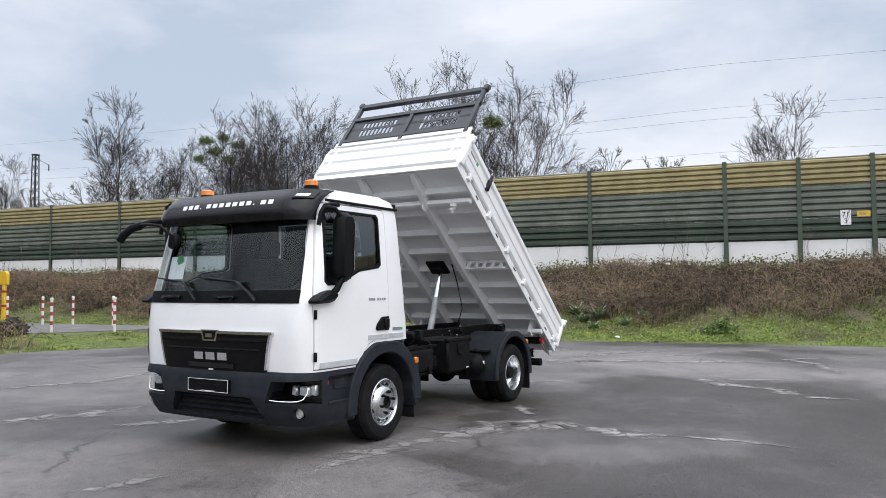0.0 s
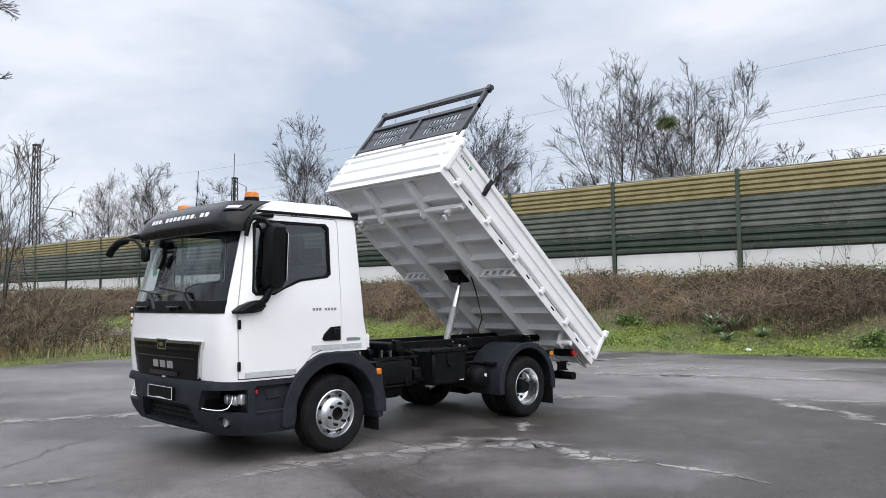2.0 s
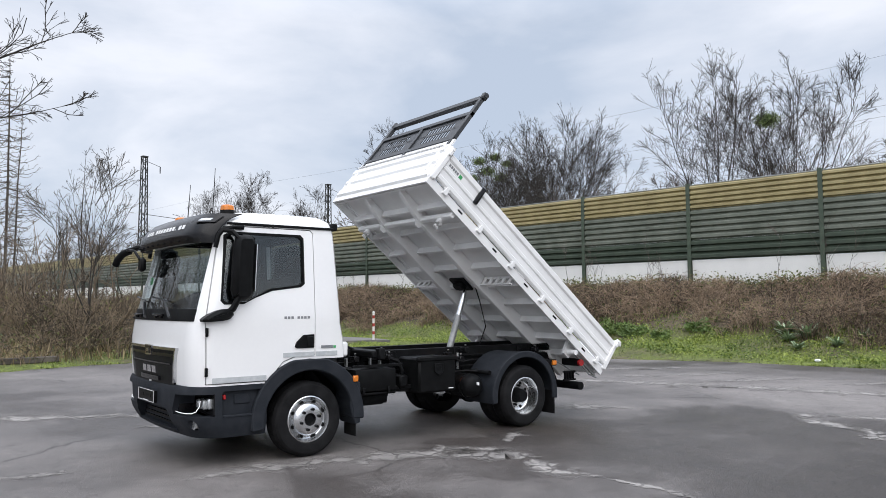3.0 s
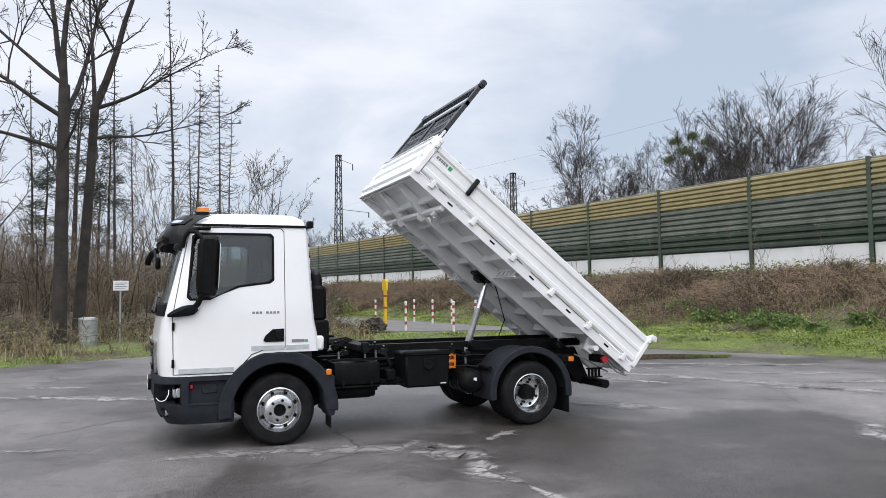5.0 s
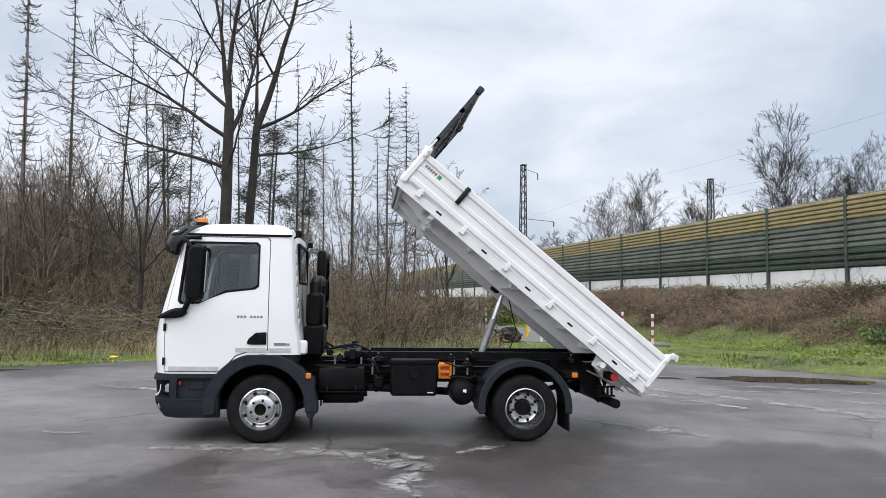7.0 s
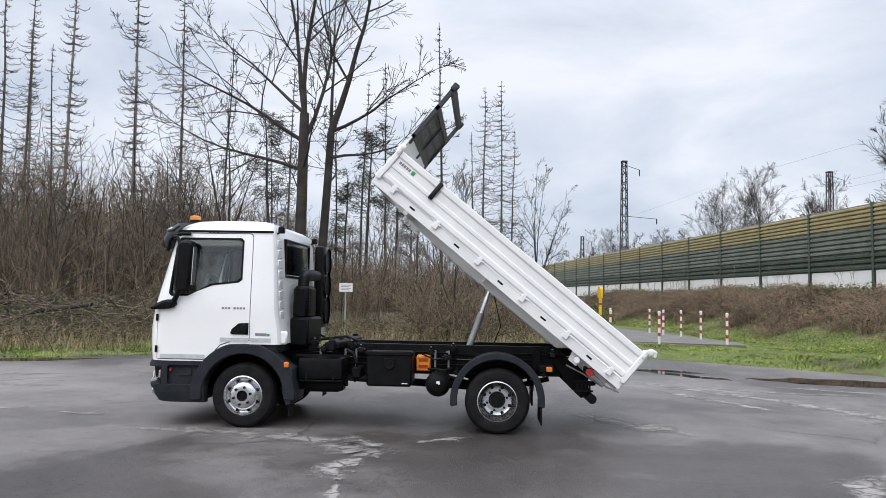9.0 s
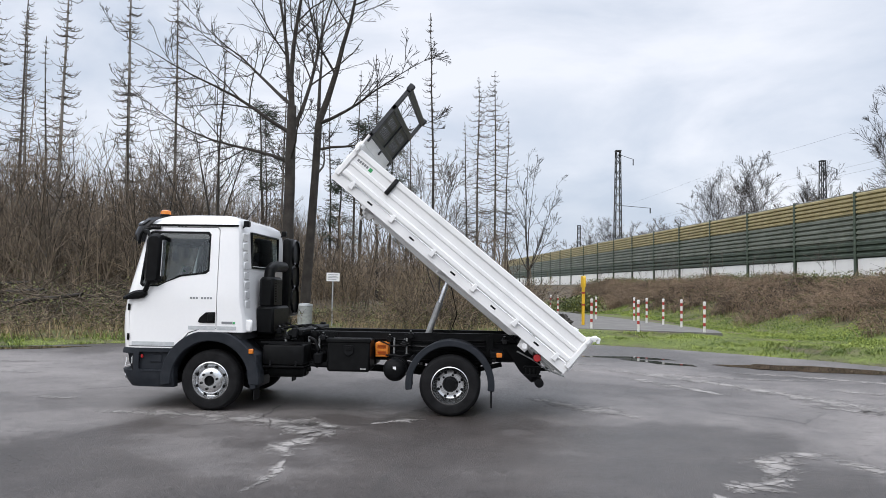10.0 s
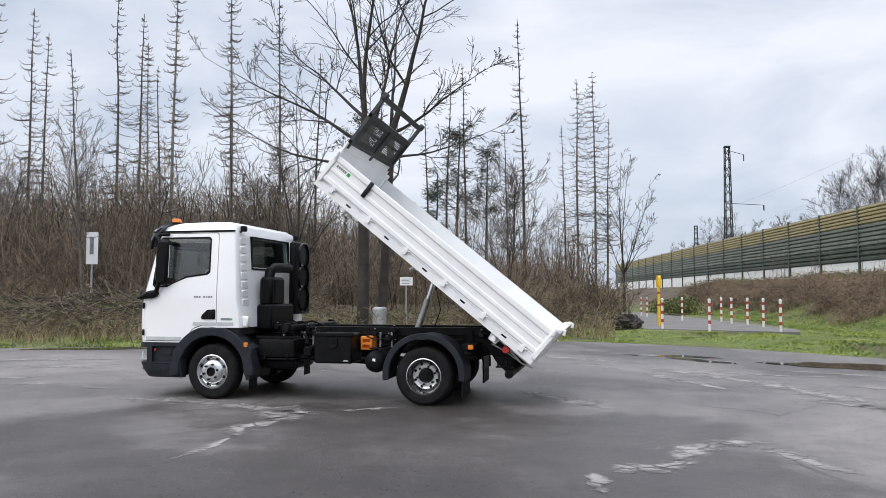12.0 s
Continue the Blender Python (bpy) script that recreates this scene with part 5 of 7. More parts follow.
        bm = N(); box(bm, 3.56, 3.58, s * 0.58, s * 1.10, 0.12, 0.42, 0.004)
        part("mud_flap", bm, M_RUBBER, fender)
        for x in (2.55, 3.6):
            part("fender_stay", rod(N(), (x, s * 0.45, 0.70), (x, s * 1.0, 0.70), 0.025), M_FRAME, fender)
        bm = N(); box(bm, 3.63, 3.70, s * 1.0, s * 1.03, 0.74, 0.80, 0.006)
        part("side_lamp", bm, M_AMBER, truck, "small orange side marker lamp")
        bm = N(); box(bm, 3.55, 3.72, s * 0.45, s * 1.005, 0.73, 0.81, 0.006)
        part("lamp_bracket", bm, M_FRAME, truck)
        bm = N(); box(bm, 4.10, 4.17, s * 0.72, s * 1.05, 0.70, 0.80, 0.015)
        lamp = part("tail_lamp", bm, M_BLACK, truck)
        bm = N(); box(bm, 4.165, 4.185, s * 0.74, s * 1.04, 0.71, 0.79, 0.006); rod(bm, (4.135, s * 1.03, 0.75), (4.135, s * 1.07, 0.75), 0.045, n=16)
        part("lens", bm, M_RED, lamp, "red tail lamp lens")
    # rear end: underrun tube, brackets, drawbar coupling
    bm = N(); rod(bm, (4.17, -1.02, 0.43), (4.17, 1.02, 0.43), 0.055, n=20)
    bar = part("underrun_bar", bm, M_FRAME, truck, "round black rear underrun bar")
    for s in (-1, 1):
        bm = N(); slab(bm, [(3.72, 0.87), (4.02, 0.87), (4.24, 0.42), (4.10, 0.38), (3.95, 0.52)], "y", s * 0.50, s * 0.53, 0.004); part("bar_bracket", bm, M_FRAME, bar)
        bm = N()
        for k in range(4):
            box(bm, 4.00 + 0.05 * k, 4.02 + 0.05 * k, s * 0.86, s * 0.90, 0.52, 0.62, 0.003)
        box(bm, 3.98, 4.20, s * 0.86, s * 0.90, 0.50, 0.52); box(bm, 3.98, 4.20, s * 0.86, s * 0.90, 0.61, 0.63)
        part("plate_holder", bm, M_FRAME, bar)
    bm = N(); box(bm, 4.05, 4.25, -0.14, 0.14, 0.45, 0.72, 0.02); ball(bm, (4.36, 0, 0.60), 0.045); pipe(bm, [(4.25, 0, 0.50), (4.34, 0, 0.50), (4.36, 0, 0.60)], 0.025)
    part("tow_coupling", bm, M_FRAME, truck)
    bm = N(); pipe(bm, [(3.9, -0.7, 0.80), (4.1, -0.75, 0.70), (4.25, -0.80, 0.60), (4.32, -0.85, 0.56)], 0.01, 6); part("cable", bm, M_GALV, truck)
    # behind the cab: intake, cooler guard, rear window
    bm = N(); slab(bm, [(-0.64, 1.84), (0.64, 1.84), (0.62, 2.30), (-0.62, 2.30)], "x", 0.335, 0.345)
    part("rear_window", bm, M_GLASS, truck).visible_shadow = False
    bm = N()
    for y in (-0.655, 0.64):
        box(bm, 0.325, 0.362, y, y + 0.02, 1.83, 2.31)
    box(bm, 0.325, 0.362, -0.655, 0.66, 1.825, 1.85); box(bm, 0.325, 0.362, -0.655, 0.66, 2.29, 2.31)
    part("rear_window_seal", bm, M_BLACK, truck)
    for k in range(8):
        bm = N(); box(bm, 0.28, table(1.33 + 0.125 * k, TAIL) + 0.010, -0.99, -0.80, 1.30 + 0.125 * k, 1.40 + 0.125 * k, 0.008)
        part("rear_step_rib", bm, M_WHITE, truck)
    bm = N(); box(bm, 0.38, 0.50, -1.05, -0.95, 1.0, 1.16, 0.02); part("tilt_lock", bm, M_WHITE, truck)
    bm = N(); box(bm, 0.42, 0.66, -0.62, 0.20, 0.95, 1.32, 0.03); box(bm, 0.44, 0.64, -0.58, -0.10, 1.30, 1.72, 0.04); pipe(bm, [(0.54, -0.45, 1.70), (0.54, -0.42, 1.80), (0.55, -0.30, 1.86), (0.56, -0.05, 1.87), (0.56, 0.2, 1.87)], 0.075, 12)
    air = part("air_intake", bm, M_BLACK, truck, "black air intake and filter behind the cab")
    bm = N()
    for k in range(9):
        rod(bm, (0.54, -0.45, 1.38 + 0.035 * k), (0.54, -0.45, 1.395 + 0.035 * k), 0.115, n=20)
    part("bellows", bm, M_BLACK, air)
    bm = N(); box(bm, 0.50, 0.62, 0.32, 0.95, 1.15, 2.30, 0.045, 2)
    guard = part("intake_shield", bm, M_BLACK, truck, "tall black rounded guard panel behind the cab")
    bm = N()
    for k in range(3):
        bmesh.ops.create_cone(bm, cap_ends=False, segments=24, radius1=0.22, radius2=0.20, depth=0.03, matrix=Matrix.Translation((0.63, 0.63, 1.4 + 0.34 * k)) @ Matrix.Rotation(radians(90), 4, "Y"))
    part("pressed_ring", bm, M_GLOSS, guard)
    for y in (-0.93, 0.93):
        bm = N(); box(bm, 0.33, 0.40, y - 0.05, y + 0.05, 2.36, 2.44, 0.012); rod(bm, (0.29, y, 2.34), (0.36, y, 2.38), 0.012)
        part("work_lamp", bm, M_BLACK, truck, "small black work lamp on the cab roof edge")


# tipping bed, built flat along its own length a, width y and height n, then tilted
BED = Matrix(((0.774, 0, 0.633, 1.555), (0, 1, 0, 0), (-0.633, 0, 0.774, 3.07), (0, 0, 0, 1)))


def bed_part(name, bm, mat, parent, label="", sharp=38.0):
    bm.transform(BED)
    return part(name, bm, mat, parent, label, sharp)


def build_bed():
    L, W = 3.83, 1.15
    bm = N(); box(bm, 0.0, L, -W + 0.05, W - 0.05, 0.0, 0.02)
    bed = bed_part("tipper_bed", bm, M_BED, truck, "raised white steel tipper bed")
    for s in (-1, 1):
        bed_part("edge_rail", slab(N(), [(s * 1.12, -0.10), (s * 1.12, 0.0), (s * 1.02, 0.0), (s * 1.02, -0.02), (s * 1.09, -0.02), (s * 1.09, -0.10)], "x", 0.0, L), M_BED, bed)
    for k in range(11):
        a = 0.03 + 0.375 * k
        bm = N(); slab(bm, [(a, 0.0), (a + 0.06, 0.0), (a + 0.045, -0.085), (a + 0.015, -0.085)], "y", -1.09, 1.09)
        bed_part("cross_bearer", bm, M_BED, bed)
    for s in (-1, 1):
        bm = N(); slab(bm, [(0.04, -0.005), (0.04, -0.06), (0.55, -0.16), (1.6, -0.19), (L - 0.02, -0.19), (L - 0.02, -0.005)], "y", s * 0.37, s * 0.45, 0.006)
        bed_part("main_beam", bm, M_BED, bed)
        # slotted stay between beam and edge
        bm = N()
        box(bm, 1.80, 1.815, s * 0.46, s * 1.08, -0.16, -0.14); box(bm, 1.80, 1.815, s * 0.46, s * 1.08, -0.06, -0.02)
        for k in range(5):
            y = 0.48 + 0.125 * k
            box(bm, 1.80, 1.815, s * y, s * (y + 0.05), -0.15, -0.05)
        bed_part("slotted_stay", bm, M_BED, bed)
    bed_part("front_lip", slab(N(), [(0.0, 0.0), (0.05, 0.0), (0.05, -0.02), (0.02, -0.02), (0.02, -0.10), (0.0, -0.10)], "y", -1.09, 1.09), M_BED, bed)
    bm = N(); box(bm, 0.53, 0.60, -1.08, 1.08, -0.15, -0.08, 0.012)
    bar = bed_part("front_pivot_bar", bm, M_BED, bed)
    for s in (-1, 1):
        bm = N(); pipe(bm, [(0.57, s * 0.84, -0.13), (0.62, s * 0.84, -0.20), (0.60, s * 0.84, -0.26), (0.55, s * 0.84, -0.25)], 0.022, 8); box(bm, 0.55, 0.59, s * 0.80, s * 0.88, -0.20, -0.12, 0.006)
        bed_part("pivot_lug", slab(N(), [(0.50, -0.14), (0.64, -0.14), (0.60, -0.22), (0.54, -0.22)], "y", s * 0.40, s * 0.415), M_BED, bar)
        bed_part("pivot_socket", bm, M_BED, bar)
        bm = N(); rod(bm, (3.25, s * 0.92, -0.15), (3.25, s * 1.12, -0.15), 0.036, n=16); slab(bm, [(3.15, 0.0), (3.35, 0.0), (3.31, -0.21), (3.19, -0.21)], "y", s * 0.93, s * 0.97)
        bed_part("rear_pivot", bm, M_BED, bed)
    bm = N(); box(bm, 1.70, 1.95, -0.15, 0.15, -0.13, -0.088, 0.01); box(bm, 1.76, 1.88, -0.10, 0.10, -0.19, -0.12, 0.02)
    bed_part("ram_plate", bm, M_FRAME, bed)
    # side walls: pressed profile
    for s in (-1, 1):
        prof = [(1.105, 0.03), (1.135, 0.03), (1.15, 0.05), (1.15, 0.095), (1.128, 0.115), (1.128, 0.185), (1.142, 0.20), (1.142, 0.235), (1.128, 0.25), (1.128, 0.335), (1.15, 0.355), (1.15, 0.415), (1.14, 0.425), (1.105, 0.425)]
        bm = N(); slab(bm, [(s * y, n) for y, n in prof], "x", 0.075, L - 0.06)
        wall = bed_part("side_wall", bm, M_BED, bed, "white pressed steel drop side", 20)
        for a in (0.28, 0.95, 1.62, 2.30, 2.97, 3.62):
            bm = N(); slab(bm, [(a - 0.035, -0.05), (a + 0.035, -0.05), (a + 0.022, 0.055), (a - 0.022, 0.055)], "y", s * 1.11, s * 1.158, 0.005); rod(bm, (a - 0.045, s * 1.142, 0.015), (a + 0.045, s * 1.142, 0.015), 0.012, n=10)
            bed_part("hinge", bm, M_BED, wall)
        for a in (0.60, 1.30, 1.98, 2.64, 3.34):
            bm = N(); box(bm, a - 0.04, a + 0.04, s * 1.118, s * 1.1225, -0.045, -0.022)
            bed_part("lashing_slot", bm, M_GLOSS, wall)
        bm = N(); box(bm, 0.655, 0.715, s * 1.125, s * 1.172, 0.185, 0.43, 0.012, 2)
        bed_part("rubber_buffer", bm, M_GLOSS, wall, "black rubber buffer on the drop side")
        bm = N()
        for k in range(5):
            box(bm, 0.12 + 0.036 * k, 0.147 + 0.036 * k, s * 1.126, s * 1.1305, 0.28, 0.315)
        bed_part("dealer_lettering", bm, M_GREYMARK, wall)
        bm = N(); box(bm, 0.31, 0.36, s * 1.126, s * 1.1305, 0.27, 0.32)
        bed_part("dealer_mark", bm, M_GREEN, wall)
        # corner posts and catches
        for a in (0.0, L - 0.055):
            bm = N(); box(bm, a, a + 0.07, s * 1.07, s * 1.155, -0.02, 0.46 if a else 0.50, 0.012)
            post = bed_part("corner_post", bm, M_BED, bed)
            bm = N(); box(bm, a + 0.01, a + 0.06, s * 1.155, s * 1.18, 0.36, 0.44, 0.01); rod(bm, (a + 0.035, s * 1.15, 0.455), (a + 0.035, s * 1.19, 0.455), 0.02, n=10)
            bed_part("catch", bm, M_BED, post)
        bm = N(); pipe(bm, [(L - 0.02, s * 1.10, 0.44), (L + 0.02, s * 1.10, 0.50), (L + 0.07, s * 1.10, 0.51), (L + 0.09, s * 1.10, 0.46)], 0.024, 8); rod(bm, (L + 0.02, s * 1.06, 0.47), (L + 0.02, s * 1.14, 0.47), 0.03)
        bed_part("tailgate_hook", bm, M_BED, bed)
    bm = N(); slab(bm, [(L - 0.01, -0.06), (L + 0.03, -0.06), (L + 0.045, 0.02), (L + 0.03, 0.10), (L + 0.03, 0.34), (L + 0.045, 0.38), (L + 0.04, 0.45), (L - 0.01, 0.45)], "y", -1.06, 1.06)
    bed_part("tailgate", bm, M_BED, bed, "white steel tailgate")
    bm = N(); pipe(bm, [(L - 0.35, -1.0, -0.14), (L - 0.1, -1.02, -0.17), (L + 0.05, -1.02, -0.12)], 0.012, 6); box(bm, L - 0.5, L, -1.03, -1.0, -0.13, -0.10)
    bed_part("tailgate_linkage", bm, M_GALV, bed)
    # headboard: ribbed lower wall, plain upper wall
    prof = [(0.0, -0.02), (-0.03, 0.0), (-0.03, 0.09), (-0.012, 0.115), (-0.012, 0.20), (-0.032, 0.225), (-0.032, 0.27), (-0.012, 0.295), (-0.012, 0.39), (-0.035, 0.415), (-0.035, 0.48), (0.0, 0.50), (0.0, 0.64), (0.025, 0.64), (0.025, -0.02)]
    bm = N(); slab(bm, prof, "y", -1.08, 1.08)
    head = bed_part("headboard", bm, M_BED, bed, "white ribbed steel headboard", 20)
    bm = N(); box(bm, -0.05, 0.03, -1.0, 1.0, 0.50, 0.515, 0.004); box(bm, -0.03, 0.0, -0.99, -0.93, 0.10, 0.52, 0.006); box(bm, -0.03, 0.0, 0.93, 0.99, 0.10, 0.52, 0.006)
    bed_part("head_stiffener", bm, M_BED, head)
    # rack on the headboard
    rack = bed_part("rack_upright", box(N(), -0.01, 0.045, -1.03, -0.97, 0.56, 1.43, 0.006), M_RACK, bed, "dark grey ladder rack with slotted guard sheets")
    for y in (0.0, 1.0):
        bed_part("rack_upright", box(N(), -0.01, 0.045, y - 0.03, y + 0.03, 0.56, 1.43 if y else 1.12, 0.006), M_RACK, rack)
    for n, h in ((0.66, 0.03), (1.12, 0.035), (1.23, 0.0), (1.42, 0.04)):
        if h:
            bm = N(); box(bm, -0.012, 0.047, -1.03, 1.03, n - h, n + h, 0.006)
            bed_part("rack_bar", bm, M_RACK, rack)
    for s in (-1, 1):
        bm = N()
        box(bm, 0.012, 0.022, s * 0.03, s * 0.97, 0.69, 0.76); box(bm, 0.012, 0.022, s * 0.03, s * 0.97, 0.885, 0.93); box(bm, 0.012, 0.022, s * 0.03, s * 0.97, 1.03, 1.085)
        box(bm, 0.012, 0.022, s * 0.03, s * 0.22, 0.76, 1.03); box(bm, 0.012, 0.022, s * 0.80, s * 0.97, 0.76, 1.03)
        for k in range(9):
            y = 0.22 + 0.0645 * k
            box(bm, 0.012, 0.022, s * (y + 0.044), s * (y + 0.0645), 0.76, 0.885); box(bm, 0.012, 0.022, s * (y + 0.044), s * (y + 0.0645), 0.93, 1.03)
        bed_part("guard_sheet", bm, M_RACK, rack)
        bm = N(); rod(bm, (0.02, s * 1.0, 1.46), (0.02, s * 1.06, 1.46), 0.035, n=12); box(bm, -0.02, 0.06, s * 0.98, s * 1.05, 1.40, 1.50, 0.012)
        bed_part("rack_end", bm, M_RACK, rack)
    # tipping ram
    p, q = Vector((2.64, 0, 0.82)), Vector((3.01, 0, 1.86))
    bm = N(); rod(bm, p, p + (q - p) * 0.56, 0.044, n=24)
    ram = part("tipping_ram", bm, M_GALV, truck, "pale telescopic hydraulic tipping ram")
    for a, b, r in ((0.56, 0.78, 0.036), (0.78, 1.0, 0.028)):
        bm = N(); rod(bm, p + (q - p) * a, p + (q - p) * b, r, n=24)
        part("ram_stage", bm, M_CHROME, ram)
    bm = N(); rod(bm, (2.60, -0.30, 0.86), (2.60, 0.30, 0.86), 0.05, n=16); box(bm, 2.5, 2.78, -0.14, 0.14, 0.78, 0.92, 0.02)
    part("ram_cradle", bm, M_FRAME, ram)
    bm = N(); pipe(bm, [(2.75, -0.2, 0.95), (3.0, -0.25, 0.98), (3.1, -0.28, 1.25), (3.02, -0.25, 1.6), (2.95, -0.2, 1.88)], 0.008, 6)
    part("hydraulic_hose", bm, M_BLACK, truck)


build_cab()
build_front()
build_interior()
build_chassis()
build_bed()


# ---- vegetation ----
def tubes(P, R, sides=3):
    """Vertices and faces of tapered tubes along many polylines: P (n, k, 3), R (n, k)."""
    n, k, _ = P.shape
    D = np.empty_like(P)
    D[:, 1:-1], D[:, 0], D[:, -1] = P[:, 2:] - P[:, :-2], P[:, 1] - P[:, 0], P[:, -1] - P[:, -2]
    D /= np.linalg.norm(D, axis=2, keepdims=True) + 1e-9
    ref = np.where(np.abs(D[..., 2:3]) > 0.9, np.array([1.0, 0, 0]), np.array([0, 0, 1.0]))
    U = np.cross(D, ref)
    U /= np.linalg.norm(U, axis=2, keepdims=True) + 1e-9
    W = np.cross(D, U)
    a = np.arange(sides) * 2 * np.pi / sides
    V = P[:, :, None] + R[:, :, None, None] * (np.cos(a)[:, None] * U[:, :, None] + np.sin(a)[:, None] * W[:, :, None])
    i = np.arange(n * k * sides).reshape(n, k, sides)
    q, nx = i[:, :-1], np.roll(i[:, :-1], -1, 2)
    F = np.stack([q, nx, np.roll(i[:, 1:], -1, 2), i[:, 1:]], -1).reshape(-1, 4)
    return V.reshape(-1, 3), F


TOPS = {}     # the highest point of each mesh


def cones(P, R):
    """The thinnest shoots: three-sided tips from (n, 2, 3)."""
    V, F = tubes(P, R, 3)
    V, n = V.reshape(-1, 6, 3), len(P)
    V = np.concatenate([V[:, :3], V[:, 3:].mean(1, keepdims=True)], 1).reshape(-1, 3)
    i = np.arange(n)[:, None] * 4
    return V, np.stack([i + np.array([0, 1, 3]), i + np.array([1, 2, 3]), i + np.array([2, 0, 3])], 1).reshape(-1, 3)


def mesh_from(name, bits, mat):
    """One mesh from (vertices, faces) pairs."""
    if len({f.shape[1] for _, f in bits}) > 1:
        bits = [(v, f if f.shape[1] == 3 else np.concatenate([f[:, :3], f[:, [0, 2, 3]]])) for v, f in bits]
    V, F, off = [], [], 0
    for v, f in bits:
        V.append(v)
        F.append(f + off)
        off += len(v)
    V, k = np.concatenate(V), F[0].shape[1]
    F = np.concatenate(F).astype(np.int32)
    me = bpy.data.meshes.new(name)
    me.vertices.add(len(V))
    me.vertices.foreach_set("co", V.astype(np.float32).ravel())
    me.loops.add(F.size)
    me.loops.foreach_set("vertex_index", F.ravel())
    me.polygons.add(len(F))
    me.polygons.foreach_set("loop_start", np.arange(0, F.size, k, dtype=np.int32))
    me.polygons.foreach_set("loop_total", np.full(len(F), k, np.int32))
    me.polygons.foreach_set("use_smooth", np.ones(len(F), bool))
    me.update(calc_edges=True)
    me.materials.append(mat)
    TOPS[me.name] = float(V[:, 2].max())
    return me


def sprout(rng, P, R, count, t_range, spread, length, thin, k, lift, wander, lengths=None):
    """Side shoots from parent polylines: returns their polylines and radii."""
    n, pk, _ = P.shape
    who = np.repeat(np.arange(n), count)
    m = len(who)
    t = rng.uniform(*t_range, m)
    s = t * (pk - 1)
    j = np.minimum(s.astype(int), pk - 2)
    f = (s - j)[:, None]
    base = P[who, j] * (1 - f) + P[who, j + 1] * f
    d = P[who, j + 1] - P[who, j]
    d /= np.linalg.norm(d, axis=1, keepdims=True) + 1e-9
    r0 = (R[who, j] * (1 - f[:, 0]) + R[who, j + 1] * f[:, 0])
    g = rng.normal(size=(m, 3))
    g -= (g * d).sum(1, keepdims=True) * d
    g /= np.linalg.norm(g, axis=1, keepdims=True) + 1e-9
    a = np.radians(rng.uniform(*spread, m))[:, None]
    d = d * np.cos(a) + g * np.sin(a)
    plen = np.linalg.norm(P[:, 1:] - P[:, :-1], axis=2).sum(1)[who]
    ln = plen * length * (1.15 - 0.7 * t) * rng.uniform(0.6, 1.25, m) / (k - 1)
    pts = [base]
    for i in range(1, k):
        d = d + np.array([0, 0, lift]) + rng.normal(size=(m, 3)) * wander
        d /= np.linalg.norm(d, axis=1, keepdims=True)
        pts.append(pts[-1] + d * ln[:, None])
    Q = np.stack(pts, 1)
    q0 = np.minimum(r0 * thin, r0 * 0.95)
    return Q, q0[:, None] * np.linspace(1, 0.35, k)[None]


def stem(rng, base, top, k, bend, r0, r1, bow=1.0):
    base, top = np.array(base, float), np.array(top, float)
    t = np.linspace(0, 1, k)[:, None]
    P = base + (top - base) * np.concatenate([t ** bow, t ** bow, t], 1) + np.cumsum(rng.normal(size=(k, 3)) * bend, 0) * np.array([1, 1, 0.1]) * t
    return P[None], np.linspace(r0, r1, k)[None]


def limb(rng, base, way, length, k, lift, wander, r0, r1):
    """One limb that leaves its base along a direction and bends upwards."""
    d = np.array(way, float)
    d /= np.linalg.norm(d)
    pts = [np.array(base, float)]
    for i in range(1, k):
        d = d + np.array([0, 0, lift]) + rng.normal(size=3) * wander
        d /= np.linalg.norm(d)
        pts.append(pts[-1] + d * length / (k - 1))
    return np.stack(pts)[None], (r1 + (r0 - r1) * np.linspace(1, 0, k) ** 1.5)[None]


def twigs(rng, A, RA, counts, floor, side=(24, 48), reach=(0.42, 0.46, 0.5), lift=0.04, wander=0.07, start=0.2, k=5):
    """Three orders of ever finer shoots along limbs, as meshes' parts: the thicker and the finest ones."""
    B, RB = sprout(rng, A, RA, counts[0], (start, 1.0), side, reach[0], 0.55, k, lift, wander)
    RB = np.maximum(RB, floor * 1.7)
    C, RC = sprout(rng, B, RB, counts[1], (0.12, 1.0), side, reach[1], 0.6, 4, lift, wander)
    RC = np.maximum(RC, floor * 1.25)
    E, RE = sprout(rng, C, RC, counts[2], (0.1, 1.0), (20, 46), reach[2], 0.6, 3, lift, wander)
    return tubes(B, RB, 4), [tubes(C, RC, 3), tubes(E, np.maximum(RE, floor), 3)]


def dome_tree(seed, tall, wide, n, mat, floor=0.013, counts=(11, 8, 5), twig=None, foot=0.2):
    """A bare tree whose limbs part low down, sweep up and end under one uneven dome."""
    rng = np.random.default_rng(seed)
    split = tall * 0.16
    P, R = stem(rng, (0, 0, -0.6), (0.1, 0.1, split), 5, 0.03, foot, foot * 0.8)
    wood, fine = [tubes(P, R, 8)], []
    for i in range(n):
        u = math.sqrt((i + 0.2) / n)
        a = 2.4 * i + seed + rng.normal() * 0.2
        lean = u * wide / tall * 1.75
        length = (tall - split) * (1.0 - 0.14 * u * u) * rng.uniform(0.9, 1.06)
        A, RA = limb(rng, P[0, -2 if i % 2 else -1], (lean * math.cos(a), lean * math.sin(a), 1.0), length, 9, 0.03, 0.05, foot * 0.5, foot * 0.07)
        wood.append(tubes(A, RA, 6))
        b, f = twigs(rng, A, RA, counts, floor, (22, 44), (0.44, 0.52, 0.58), 0.025, 0.07, 0.24, 6)
        wood.append(b)
        fine += f
    return mesh_from("trunk", wood, mat), mesh_from("crown", fine, twig or M_TWIG)


